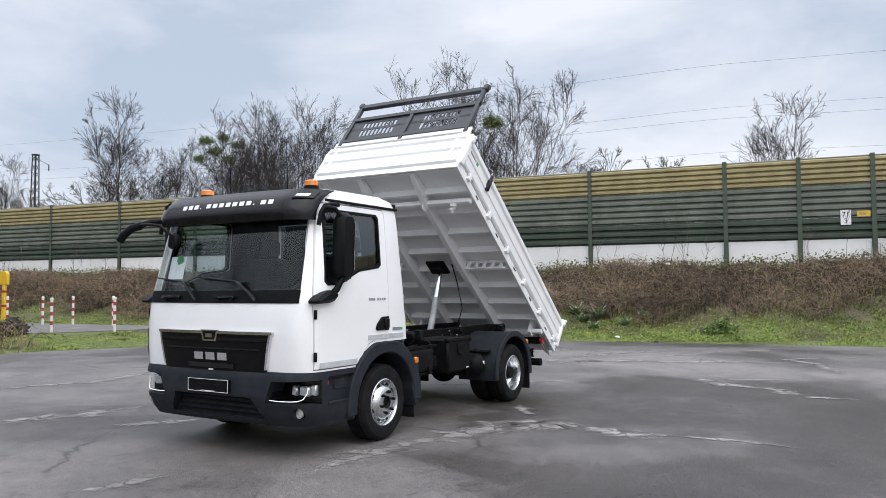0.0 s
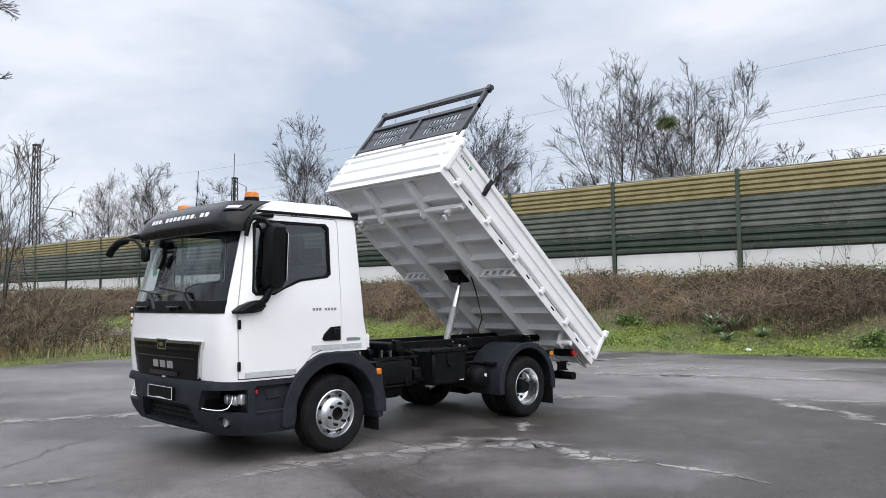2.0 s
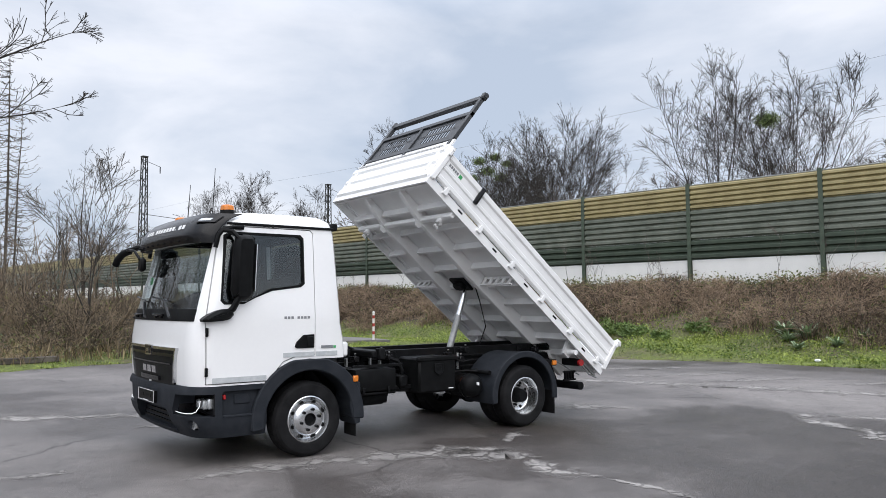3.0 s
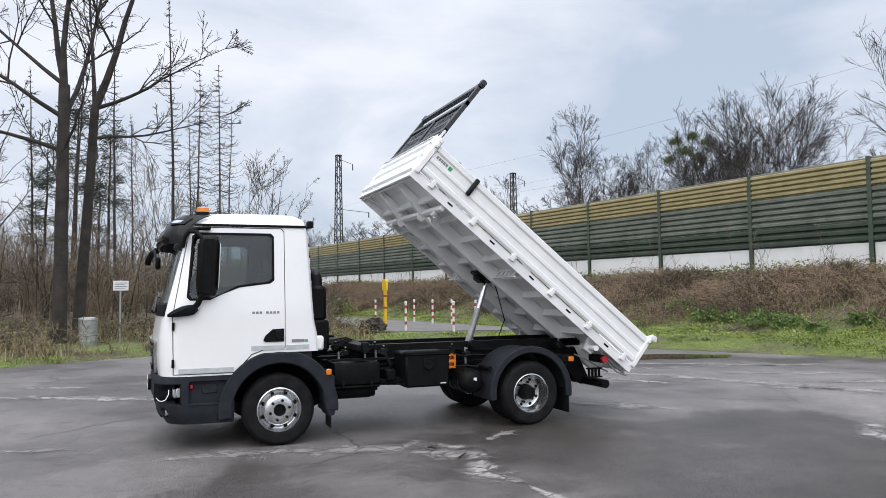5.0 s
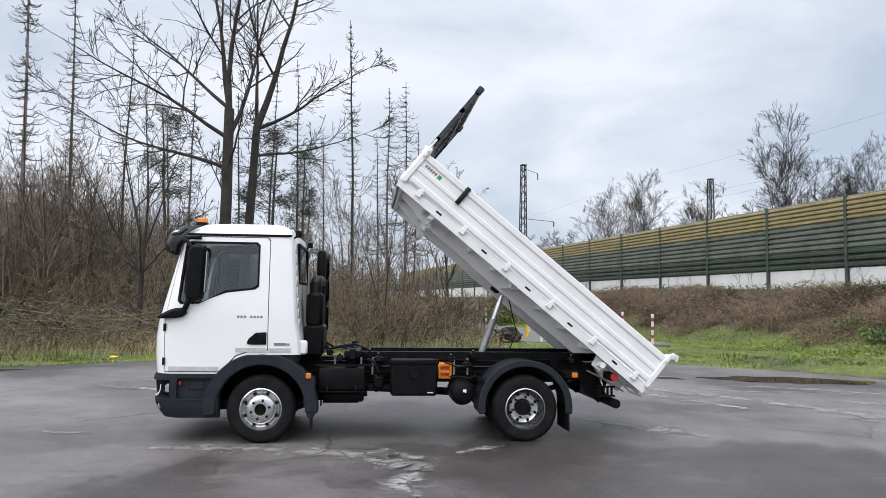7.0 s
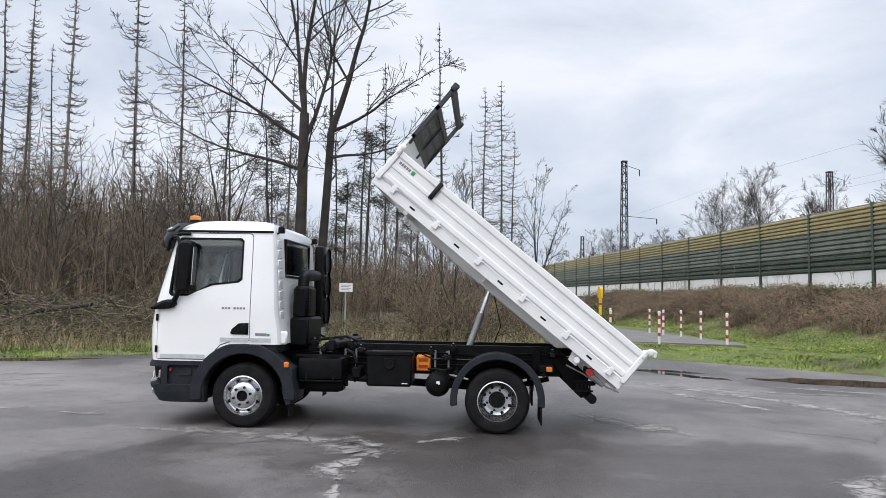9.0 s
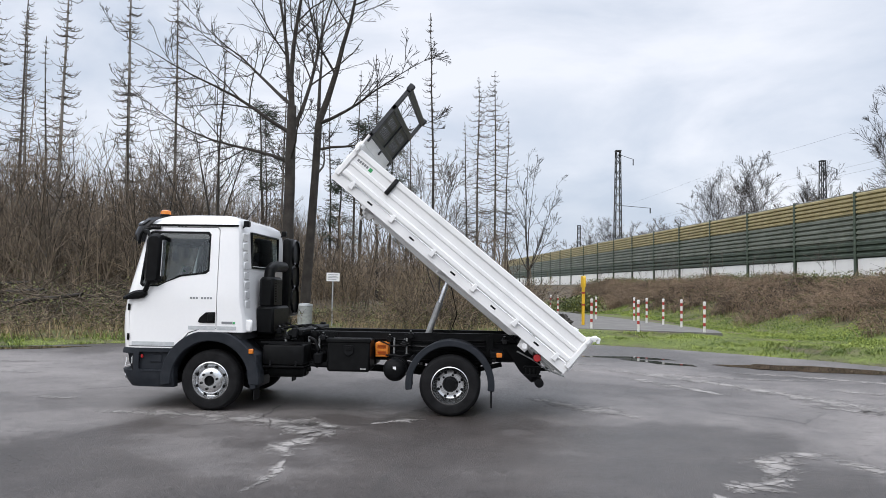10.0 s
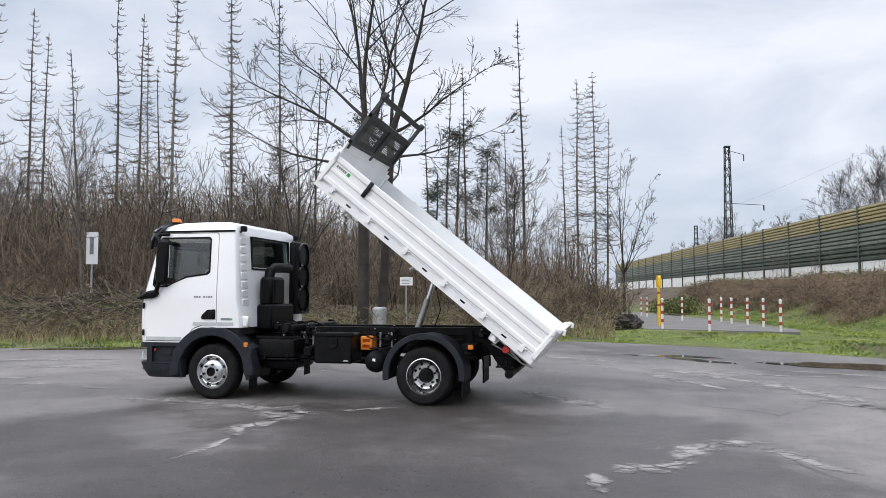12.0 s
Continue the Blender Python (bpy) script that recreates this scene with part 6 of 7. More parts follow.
def forked_tree():
    """Two dark trunks from one base; the first parts into three leaders, the second bends outwards."""
    rng = np.random.default_rng(21)
    wood, fine = [], []
    P, R = stem(rng, (0, 0, -0.3), (0.02, 0.0, 8.2), 9, 0.02, 0.23, 0.17)
    Q, RQ = limb(rng, (0.45, 1.0, -0.3), (0.015, 0, 1), 8.0, 9, 0.0, 0.015, 0.21, 0.14)
    wood += [tubes(P, R, 10), tubes(Q, RQ, 10)]
    top, low, out = P[0, -1], P[0, -3], Q[0, -1]
    rows = [(top, (-0.30, 0.10, 1), 9.5, 0.0, 0.105), (top, (0.0, -0.12, 1), 10.0, 0.01, 0.11), (P[0, -2], (0.24, 0.15, 1), 9.0, 0.01, 0.09),
            (out, (0.42, 0.0, 1), 9.5, 0.01, 0.14), (out, (-0.05, 0.35, 1), 8.5, 0.02, 0.08), (out, (1.0, -0.1, 0.42), 5.4, 0.03, 0.075), (Q[0, -2], (1.0, 0.25, 0.20), 5.0, 0.02, 0.06),
            (low, (-1.0, 0.1, 0.35), 7.0, 0.075, 0.075), (P[0, -2], (-1.0, -0.3, 0.50), 7.5, 0.035, 0.08), (top, (-0.8, 0.3, 0.7), 7.5, 0.02, 0.075),
            (P[0, -3], (0.5, -0.8, 0.7), 4.5, 0.06, 0.05), (P[0, -4], (-0.5, 0.85, 0.5), 3.5, 0.05, 0.04), (Q[0, -3], (0.3, 0.9, 0.6), 4.0, 0.06, 0.05)]
    for base, way, length, lift, r in rows:
        A, RA = limb(rng, base, way, length, 10, lift, 0.08, r, r * 0.10)
        wood.append(tubes(A, RA, 7))
        b, f = twigs(rng, A, RA, (11, 6, 3), 0.0075, (28, 58), (0.38, 0.46, 0.55), 0.02, 0.15)
        wood.append(b)
        fine += f
    return mesh_from("trunk", wood, M_DARKBARK), mesh_from("crown", fine, M_DARKBARK)


def spruce_meshes(seed, height, reach, share, mat, crook=0.04):
    """A dead spruce: a pole with whorls of thin side branches that sag and turn up at the tip."""
    rng = np.random.default_rng(seed)
    P, R = stem(rng, (0, 0, -0.3), (rng.normal() * 0.2, rng.normal() * 0.2, height), 12, crook, 0.135, 0.022)
    n = int(height * 11 * share)
    t = np.round(rng.uniform(0.28, 0.995, n) * height * 2.4) / (height * 2.4) + rng.normal(size=n) * 0.002
    t = np.clip(t, 0.2, 0.998)
    base = np.stack([np.interp(t, np.linspace(0, 1, 12), P[0, :, i]) for i in range(3)], 1)
    a = rng.uniform(0, 2 * np.pi, n)
    ln = (0.22 + reach * (1 - t) ** 0.7) * np.where(rng.random(n) < 0.35, rng.uniform(0.1, 0.45, n), rng.uniform(0.6, 1.2, n))
    out = np.stack([np.cos(a), np.sin(a), np.zeros(n)], 1)
    pts = [base + out * (ln * u)[:, None] + np.array([0, 0, 1.0]) * (ln * w)[:, None] for u, w in ((0, 0), (0.3, -0.10), (0.6, -0.12), (0.85, -0.02), (1.0, 0.16))]
    Q = np.stack(pts, 1) + rng.normal(size=(n, 5, 3)) * 0.02
    RQ = np.linspace(0.027, 0.011, 5)[None] * np.ones((n, 1))
    S, RS = sprout(rng, Q, RQ, 3, (0.25, 1.0), (30, 65), 0.22, 0.8, 3, 0.02, 0.1)
    return mesh_from("trunk", [tubes(P, R, 8)], mat), mesh_from("crown", [tubes(Q, RQ, 3), tubes(S, np.maximum(RS, 0.009), 3)], M_TWIG)


def needles(rng, centres, radii, per):
    """Tufts of flat needle sprays about given centres."""
    who = np.repeat(np.arange(len(centres)), per)
    m = len(who)
    c = centres[who] + rng.normal(size=(m, 3)) * radii[who][:, None] * np.array([0.5, 0.5, 0.33])
    d = rng.normal(size=(m, 3)) * np.array([1, 1, 0.5])
    d /= np.linalg.norm(d, axis=1, keepdims=True)
    s = np.cross(d, rng.normal(size=(m, 3)))
    s /= np.linalg.norm(s, axis=1, keepdims=True) + 1e-9
    L = rng.uniform(0.10, 0.26, m)[:, None]
    V = np.stack([c - d * L, c + s * L * 0.22, c + d * L], 1).reshape(-1, 3)
    return V, np.arange(m * 3).reshape(-1, 3)


def pine_meshes(seed, height, low=0.5):
    rng = np.random.default_rng(seed)
    P, R = stem(rng, (0, 0, -0.3), (0.3, 0.2, height), 9, 0.08, 0.15, 0.03)
    A, RA = sprout(rng, P, R, 24, (low, 0.99), (50, 85), 0.15, 0.4, 5, 0.02, 0.12)
    tips = A[:, 3:].reshape(-1, 3)
    tips = tips[rng.random(len(tips)) < 0.8]
    return mesh_from("trunk", [tubes(P, R, 7), tubes(A, RA, 4)], M_DARKBARK), mesh_from("crown", [needles(rng, tips, np.full(len(tips), 0.55), 55)], M_NEEDLE)


def ground_at(x, y):
    return float(land(np.array([x]), np.array([y]))[0])


def plant_tree(name, meshes, x, y, turn, size, label, category, group):
    z = ground_at(x, y) - 0.05
    ob = thing(name, (x, y, z), turn, label=label, category=category, group=group)
    ob.scale = (size, size, size)
    for me in meshes:
        p = new(me.name.split(".")[0], me)
        p.parent = ob
    return ob


def build_trees():
    rnd = random.Random(11)
    # the tall forked tree at the wood's edge and the small ones beside it
    plant_tree("forked_tree", forked_tree(), -3.8, 17.2, 0, 1.0, "tall bare tree with two dark trunks from one base", "tree", "")
    rng = np.random.default_rng(22)
    wood, fine = [], []
    P, R = stem(rng, (0, 0, -0.2), (0.05, 0, 3.4), 5, 0.02, 0.115, 0.09)
    wood.append(tubes(P, R, 8))
    for base, way, length, r in ((-1, (0.08, 0.1, 1), 7.0, 0.06), (-1, (-0.35, 0.2, 1), 6.5, 0.05), (-1, (0.40, -0.1, 1), 5.6, 0.045), (-2, (-0.7, -0.2, 0.9), 6.4, 0.05), (-2, (-1.0, 0.2, 0.75), 5.4, 0.04), (-2, (0.75, 0.2, 0.9), 5.0, 0.04), (-2, (0.1, -0.8, 0.9), 4.6, 0.04)):
        A, RA = limb(rng, P[0, base], way, length, 8, 0.05, 0.05, r, r * 0.16)
        wood.append(tubes(A, RA, 6))
        b, f = twigs(rng, A, RA, (8, 5, 3), 0.006, (24, 52), (0.36, 0.42, 0.5), 0.02, 0.1)
        wood.append(b)
        fine += f
    small = mesh_from("trunk", wood, M_DARKBARK), mesh_from("crown", fine, M_DARKBARK)
    for x, y, turn, size in ((-6.45, 16.8, 0, 0.92), (6.4, 39.5, 120, 1.0)):
        plant_tree("small_tree", small, x, y, turn, size, "small bare tree with spreading upswept branches", "tree", "bare trees at the wood's edge")
    thin = [dome_tree(54, 13.0, 2.6, 3, M_BARK, 0.010, (10, 6, 3), M_TWIG, 0.12), dome_tree(55, 11.0, 2.4, 3, M_DARKBARK, 0.010, (10, 6, 3), M_TWIG, 0.11)]
    # a young tree where wood and path meet
    plant_tree("young_tree", thin[1], 1.7, 17.2, 10, 0.52, "young bare tree among the shrubs", "tree", "bare trees at the wood's edge")
    # dead spruces: place, kind and height
    kinds = [spruce_meshes(31, 20.0, 1.35, 1.2, M_DEADBARK), spruce_meshes(32, 20.0, 1.9, 0.8, M_BARK), spruce_meshes(33, 20.0, 3.0, 1.0, M_BARK), spruce_meshes(34, 20.0, 0.9, 0.7, M_DARKBARK, 0.09)]
    spots = [(-19.0, 28.3, 0, 19.5), (-19.5, 28.0, 3, 14.0), (-16.0, 29.7, 0, 20.5), (-15.6, 29.0, 3, 12.0), (-17.5, 39.8, 1, 22.0), (0.3, 37.5, 3, 18.6), (4.33, 55.0, 2, 20.5), (2.9, 56.6, 2, 20.2), (2.1, 52.0, 3, 15.0), (5.3, 58.0, 1, 17.0), (-22.0, 29.6, 1, 17.8), (-22.0, 27.7, 1, 18.2), (-25.3, 25.6, 1, 15.5), (-26.0, 22.5, 1, 18.0),
             (-2.7, 33.4, 3, 14.5), (-5.0, 38.0, 3, 15.0), (-12.5, 34.0, 3, 16.0), (-10.5, 41.0, 1, 17.0), (-2.0, 47.0, 3, 13.5), (-8.0, 46.0, 3, 16.0), (-30.0, 30.0, 1, 19.0), (-27.0, 38.0, 0, 19.0), (-13.5, 48.0, 3, 15.0)]
    for x, y, k, tall in spots:
        plant_tree("dead_spruce", kinds[k], x, y, rnd.uniform(0, 360), tall / 20.0, "dead leafless spruce with a thin grey pole-like trunk", "tree", "dead spruces")
    ob = plant_tree("leaning_spruce", kinds[1], -14.6, 15.4, 30, 0.57, "dead spruce leaning over at the wood's edge", "tree", "dead spruces")
    ob.rotation_euler = (radians(-4), radians(-9), radians(0))
    pines = [pine_meshes(41, 12.0), pine_meshes(42, 10.0, 0.35)]
    for x, y, k, size in ((-6.25, 83.2, 1, 1.45), (-5.6, 44.4, 0, 1.1), (-3.6, 46.0, 0, 1.0), (-7.4, 45.0, 1, 1.0), (-13.2, 46.0, 0, 1.2)):
        plant_tree("pine_tree", pines[k], x, y, rnd.uniform(0, 360), size, "slender pine with dark green needle tufts", "tree", "pines in the wood")
    # trees beyond the barrier: place, kind and the height of the crown's top over the yard
    far = [dome_tree(71, 24.0, 8.4, 7, M_DARKBARK, 0.013, (13, 9, 5), M_DARKBARK, 0.26), dome_tree(72, 24.0, 6.0, 6, M_DARKBARK, 0.013, (13, 9, 5), M_DARKBARK, 0.25), dome_tree(73, 19.0, 2.8, 4, M_DARKBARK, 0.013, (12, 9, 5), M_DARKBARK, 0.2), dome_tree(74, 10.0, 4.4, 7, M_DARKBARK, 0.014, (9, 7, 4), M_TWIG, 0.11)]
    stand = [(63.3, 35.3, 1, 27.6), (66.2, 28.4, 0, 25.8), (60.0, 39.0, 3, 15.0), (68.6, 60.9, 1, 28.0), (67.7, 67.5, 1, 28.0), (73.0, 64.7, 0, 27.5), (70.0, 72.5, 1, 24.0), (41.3, 60.7, 2, 21.2), (45.5, 60.0, 2, 16.5), (48.5, 57.5, 1, 18.5), (52.0, 55.5, 2, 19.0), (54.5, 53.5, 1, 18.0), (43.0, 64.0, 3, 13.5), (47.0, 63.0, 3, 14.5), (58.8, 1.95, 2, 17.0), (38.2, 103.2, 1, 21.0), (39.2, 91.3, 2, 20.4), (44.2, 84.9, 2, 17.8),
             (42.5, 98.0, 3, 14.5), (35.5, 106.0, 3, 14.0), (47.5, 90.0, 3, 15.0), (40.0, 80.0, 3, 12.5), (33.0, 112.0, 3, 13.5), (30.0, 118.0, 3, 13.0), (38.0, 66.0, 3, 11.5), (54.0, 17.5, 3, 12.5), (50.5, 13.5, 3, 12.2), (52.0, 9.5, 3, 12.0), (51.0, 21.0, 3, 12.6), (56.0, 48.0, 3, 15.0), (62.0, 24.0, 3, 14.0), (57.5, 5.5, 3, 10.5), (24.5, 118.0, 0, 15.0), (21.0, 132.0, 3, 12.0)]
    for x, y, k, top in stand:
        size = (top - ground_at(x, y)) / TOPS[far[k][1].name]
        plant_tree("bare_tree", far[k], x, y, rnd.uniform(0, 360), size, "bare leafless tree with a fine twiggy crown", "tree", "trees beyond the barrier")
    # woodland behind the lot's far edge, and trees before the truck that its windscreen mirrors
    for k in range(26):
        x, y = rnd.uniform(-44, 1.5), rnd.uniform(23, 62)
        plant_tree("woodland_tree", thin[k % 2], x, y, rnd.uniform(0, 360), rnd.uniform(0.55, 0.85), "thin leafless woodland tree with a grey trunk", "tree", "woodland trees")
    for k in range(12):
        x, y = rnd.uniform(-46, -34), rnd.uniform(-26, 14)
        plant_tree("woodland_tree", kinds[k % 4] if k % 2 else thin[k // 2 % 2], x, y, rnd.uniform(0, 360), rnd.uniform(0.75, 1.0), "thin leafless woodland tree with a grey trunk", "tree", "woodland trees")
    # balls of mistletoe in the far crowns
    rng = np.random.default_rng(61)
    me = mesh_from("mistletoe", [needles(rng, np.zeros((1, 3)), np.array([0.75]), 1500)], M_IVY)
    for x, y, z, size in ((65.2, 30.7, 19.0, 1.35), (67.0, 74.3, 20.4, 1.3), (66.0, 74.9, 21.8, 1.1), (68.3, 73.0, 19.4, 1.2), (67.8, 73.6, 22.4, 1.0), (65.3, 75.5, 19.3, 1.0), (69.0, 72.4, 21.4, 0.9)):
        ob = new("mistletoe", me)
        ob.location, ob.scale = (x, y, z), (size, size, size)
        tagged(ob, "dark green ball of mistletoe in a bare crown", "mistletoe", "balls of mistletoe")


def scatter(rng, n, box, keep):
    """Places in a box of the plan that pass a test on lot gap and barrier gap."""
    x, y = rng.uniform(box[0], box[1], n), rng.uniform(box[2], box[3], n)
    ok = keep(x, y, lot_gap(x, y), wall_gap(x, y))
    return x[ok], y[ok]


def shoots(rng, x, y, height, k, lean, arch, r, share=1.0):
    """Stems that rise from the ground and bow over."""
    n = len(x)
    h = rng.uniform(*height, n) * share
    a = rng.uniform(0, 2 * np.pi, n)
    out = np.stack([np.cos(a), np.sin(a), np.zeros(n)], 1) * rng.uniform(*lean, n)[:, None]
    t = np.linspace(0, 1, k)[None, :, None]
    base = np.stack([x, y, land(x, y) - 0.03], 1)[:, None]
    up = np.array([0, 0, 1.0]) * (t - arch * t * t) * h[:, None, None]
    P = base + up + out[:, None] * (t ** 1.5) * h[:, None, None] + rng.normal(size=(n, k, 3)) * 0.06 * t * h[:, None, None]
    return P, r * rng.uniform(0.6, 1.3, n)[:, None] * np.linspace(1, 0.45, k)[None]


def blades(rng, x, y, height, width, tilt=0.5, z=None):
    n = len(x)
    h, a = rng.uniform(*height, n), rng.uniform(0, 2 * np.pi, n)
    base = np.stack([x, y, land(x, y) - 0.02 if z is None else z], 1)
    side = np.stack([-np.sin(a), np.cos(a), np.zeros(n)], 1) * (width * rng.uniform(0.6, 1.3, n))[:, None]
    tip = base + np.stack([np.cos(a) * tilt * h, np.sin(a) * tilt * h, h], 1)
    return np.stack([base - side, base + side, tip], 1).reshape(-1, 3), np.arange(3 * n).reshape(-1, 3)


def clumps(rng, x, y, per, wide):
    """Several stems about each place, as a shrub has them."""
    n = len(x) * per
    return np.repeat(x, per) + rng.normal(size=n) * wide, np.repeat(y, per) + rng.normal(size=n) * wide


def leaves(rng, c, size):
    n = len(c)
    d = rng.normal(size=(n, 3)); d /= np.linalg.norm(d, axis=1, keepdims=True)
    s = np.cross(d, rng.normal(size=(n, 3))); s /= np.linalg.norm(s, axis=1, keepdims=True) + 1e-9
    L = rng.uniform(*size, n)[:, None]
    V = np.stack([c - d * L, c + s * L * 0.55, c + d * L, c - s * L * 0.55], 1).reshape(-1, 3)
    return V, np.arange(4 * n).reshape(-1, 4)


def stuff(name, bits, mat, label, category):
    return tagged(new(name, mesh_from(name, bits, mat)), label, category, kind="stuff")


def build_undergrowth():
    rng = np.random.default_rng(71)
    # brambles on the bank
    bank = lambda lo, hi: (lambda x, y, o, g: (g > lo) & (g < hi + (hi > 4) * (0.9 * np.sin(1.1 * y + np.sin(0.7 * x)) * np.sin(0.47 * y + 1.0) + 0.5 * np.sin(3.3 * y + 1.7 * x))) & (o > 1.2))
    x, y = scatter(rng, 125000, (11, 26, -14, 56), bank(0.7, 5.5))
    P, R = shoots(rng, x, y, (0.6, 2.0), 5, (0.15, 0.75), 0.62, 0.0095, 0.20 + 0.76 * soft((wall_gap(x, y) - 1.0) / 2.1) * (0.72 + 0.28 * np.sin(0.8 * y + np.sin(1.7 * x)) + 0.22 * np.sin(2.9 * y + 2 * np.sin(1.1 * x))))
    S, RS = sprout(rng, P, R, 3, (0.3, 1.0), (25, 70), 0.45, 0.75, 2, -0.05, 0.2)
    stuff("bramble_canes", [tubes(P, R, 3), cones(S, np.maximum(RS, 0.007))], M_BRAMBLE, "tangled leafless brown bramble canes on the bank", "brambles")
    tops = P[:, 1:].reshape(-1, 3)
    pick = tops[rng.random(len(tops)) < 0.05 + 0.5 * soft((3.0 - wall_gap(tops[:, 0], tops[:, 1])) / 1.6)] + rng.normal(size=(1, 3)) * 0.02
    stuff("bramble_leaves", [leaves(rng, pick + rng.normal(size=pick.shape) * 0.12, (0.03, 0.065))], M_LEAF, "dull green leaves among the brambles on the bank", "leaves")
    x, y = scatter(rng, 60000, (10, 26, -16, 62), bank(0.4, 3.2))
    z = land(x, y) + rng.uniform(0.05, 0.62, len(x)) * soft((wall_gap(x, y) - 0.2) / 1.8)
    stuff("ivy", [leaves(rng, np.stack([x, y, z], 1), (0.03, 0.065))], M_LEAF, "ivy and bramble leaves along the foot of the barrier", "ivy")
    # tall dry shoots standing up before the concrete
    x, y = scatter(rng, 900, (10, 26, -10, 62), bank(0.5, 1.6))
    x, y = x[:95], y[:95]
    P, R = shoots(rng, x, y, (1.2, 2.4), 6, (0.02, 0.22), 0.0, 0.009)
    S, RS = sprout(rng, P, R, 7, (0.3, 1.0), (18, 40), 0.4, 0.75, 4, 0.03, 0.08)
    stuff("tall_shoots", [tubes(P, R, 3), tubes(S, np.maximum(RS, 0.006), 3)], M_TWIG, "tall thin leafless shoots before the barrier", "shoots")
    # grass: a green verge round the lot and on the lower bank
    x, y = scatter(rng, 2600000, (-24, 20, -14, 32), lambda x, y, o, g: (o > -0.12) & (g > 4.3) & (o < 1.9 + 2.6 * (g < 10) + 3.2 * ((x > 4.5) & (x < 16) & (y > 9))) & ~((y > 14.9) & (x > 6.6) & (x < 11.0) & (y < 32)))
    w = 0.5 + 0.5 * np.sin(0.9 * x + np.sin(0.7 * y)) * np.sin(1.1 * y + 0.5 * x)
    f = 0.5 + 0.5 * np.sin(3.1 * x + 1.3 * np.sin(2.3 * y)) * np.sin(2.7 * y + 1.1 * np.sin(3.7 * x))
    keep = rng.random(len(x)) < (0.25 + 0.75 * w) * (0.55 + 0.45 * f)
    x, y = x[keep], y[keep]
    tall = (w[keep] * f[keep]) > 0.42
    stuff("grass", [blades(rng, x[~tall], y[~tall], (0.02, 0.06), 0.013, 1.1), blades(rng, x[tall], y[tall], (0.035, 0.10), 0.014, 1.0)], M_GRASS, "short fresh green grass along the yard's edge", "grass")
    x, y = scatter(rng, 230000, (9, 22, -14, 40), lambda x, y, o, g: (o > 0.3) & (g > 3.4) & (g < 8.5) & (np.sin(1.9 * x + np.sin(2.1 * y)) * np.sin(1.6 * y + 0.8 * x) > -0.6))
    c = np.stack([x, y, land(x, y) + rng.uniform(0.0, 0.11, len(x))], 1)
    stuff("weeds", [leaves(rng, c, (0.015, 0.04))], M_GRASS, "low green weeds on the lower bank", "weeds")
    # dry grass and briars before the wood
    edge = lambda x, y, o, g: ~((np.abs(x + 2.6) < 1.3) & (y > 13.5) & (y < 17.3)) & (o > 0.9) & (o < 7.5) & (g > 10.5) & ~((x > 5.6) & (y > 12.5) & (y < 40))
    x, y = scatter(rng, 60000, (-26, 8, -4, 30), edge)
    stuff("dry_grass", [blades(rng, x, y, (0.15, 0.55), 0.012, 0.55)], M_STRAW, "straw-coloured dry grass before the wood", "grass")
    x, y = scatter(rng, 15000, (-26, 8, -4, 30), edge)
    P, R = shoots(rng, x, y, (0.5, 1.5), 5, (0.2, 0.9), 0.6, 0.011)
    S, RS = sprout(rng, P, R, 5, (0.25, 1.0), (25, 75), 0.5, 0.75, 2, -0.03, 0.2)
    stuff("briar_canes", [tubes(P, R, 3), cones(S, np.maximum(RS, 0.008))], M_THICKET, "brown tangle of briars before the wood", "briars")
    c = np.concatenate([P[:, 1:].reshape(-1, 3), S[:, 1:].reshape(-1, 3)])
    c = c[rng.random(len(c)) < 0.5]
    stuff("briar_leaves", [leaves(rng, c + rng.normal(size=c.shape) * 0.08, (0.02, 0.05))], M_LEAF, "dull green leaves among the briars before the wood", "leaves")
    # understorey: saplings and shrubs inside the wood
    wood = lambda x, y, o, g: (o > 3.5) & (g > 12.0) & ~((x > 4.6) & (y > 12.5) & (y < 60))
    x, y = clumps(rng, *scatter(rng, 400, (-32, 6, 6, 50), wood), 8, 0.35)
    P, R = shoots(rng, x, y, (1.4, 4.2), 6, (0.15, 0.85), 0.2, 0.014, (0.32 + 0.68 * soft((lot_gap(x, y) - 5.5) / 9.0)) * np.where(x > -10, 0.8, 1.0))
    S, RS = sprout(rng, P, R, 7, (0.1, 1.0), (30, 75), 0.46, 0.7, 2, 0.03, 0.2)
    T, RT = sprout(rng, S, RS, 3, (0.2, 1.0), (20, 45), 0.6, 0.7, 2, 0.04, 0.12)
    stuff("understorey", [tubes(P, np.maximum(R, 0.011), 3), cones(S, np.maximum(RS, 0.010)), cones(T, np.maximum(RT, 0.009))], M_THICKET, "dense leafless brown saplings and shrubs in the wood", "undergrowth")
    # the wood's depth: a haze of thin brown stems
    x, y = clumps(rng, *scatter(rng, 2900, (-72, 5, 12, 80), lambda x, y, o, g: (o > 9) & (g > 12) & (x < 7 - 0.08 * y) & ((y > 24) | (x < -22)) & ((x < -12) | (np.sin(5 * x + 3 * y) > -0.2))), 3, 0.6)
    more = clumps(rng, *scatter(rng, 1000, (-50, -11, 18, 52), lambda x, y, o, g: o > 8), 3, 0.6)
    x, y = np.concatenate([x, more[0]]), np.concatenate([y, more[1]])
    P, R = shoots(rng, x, y, (3.5, 8.0), 4, (0.02, 0.22), 0.06, 0.03, np.where(x > -10, 0.66, 1.0))
    S, RS = sprout(rng, P, R, 9, (0.15, 1.0), (25, 60), 0.34, 0.7, 2, 0.04, 0.12)
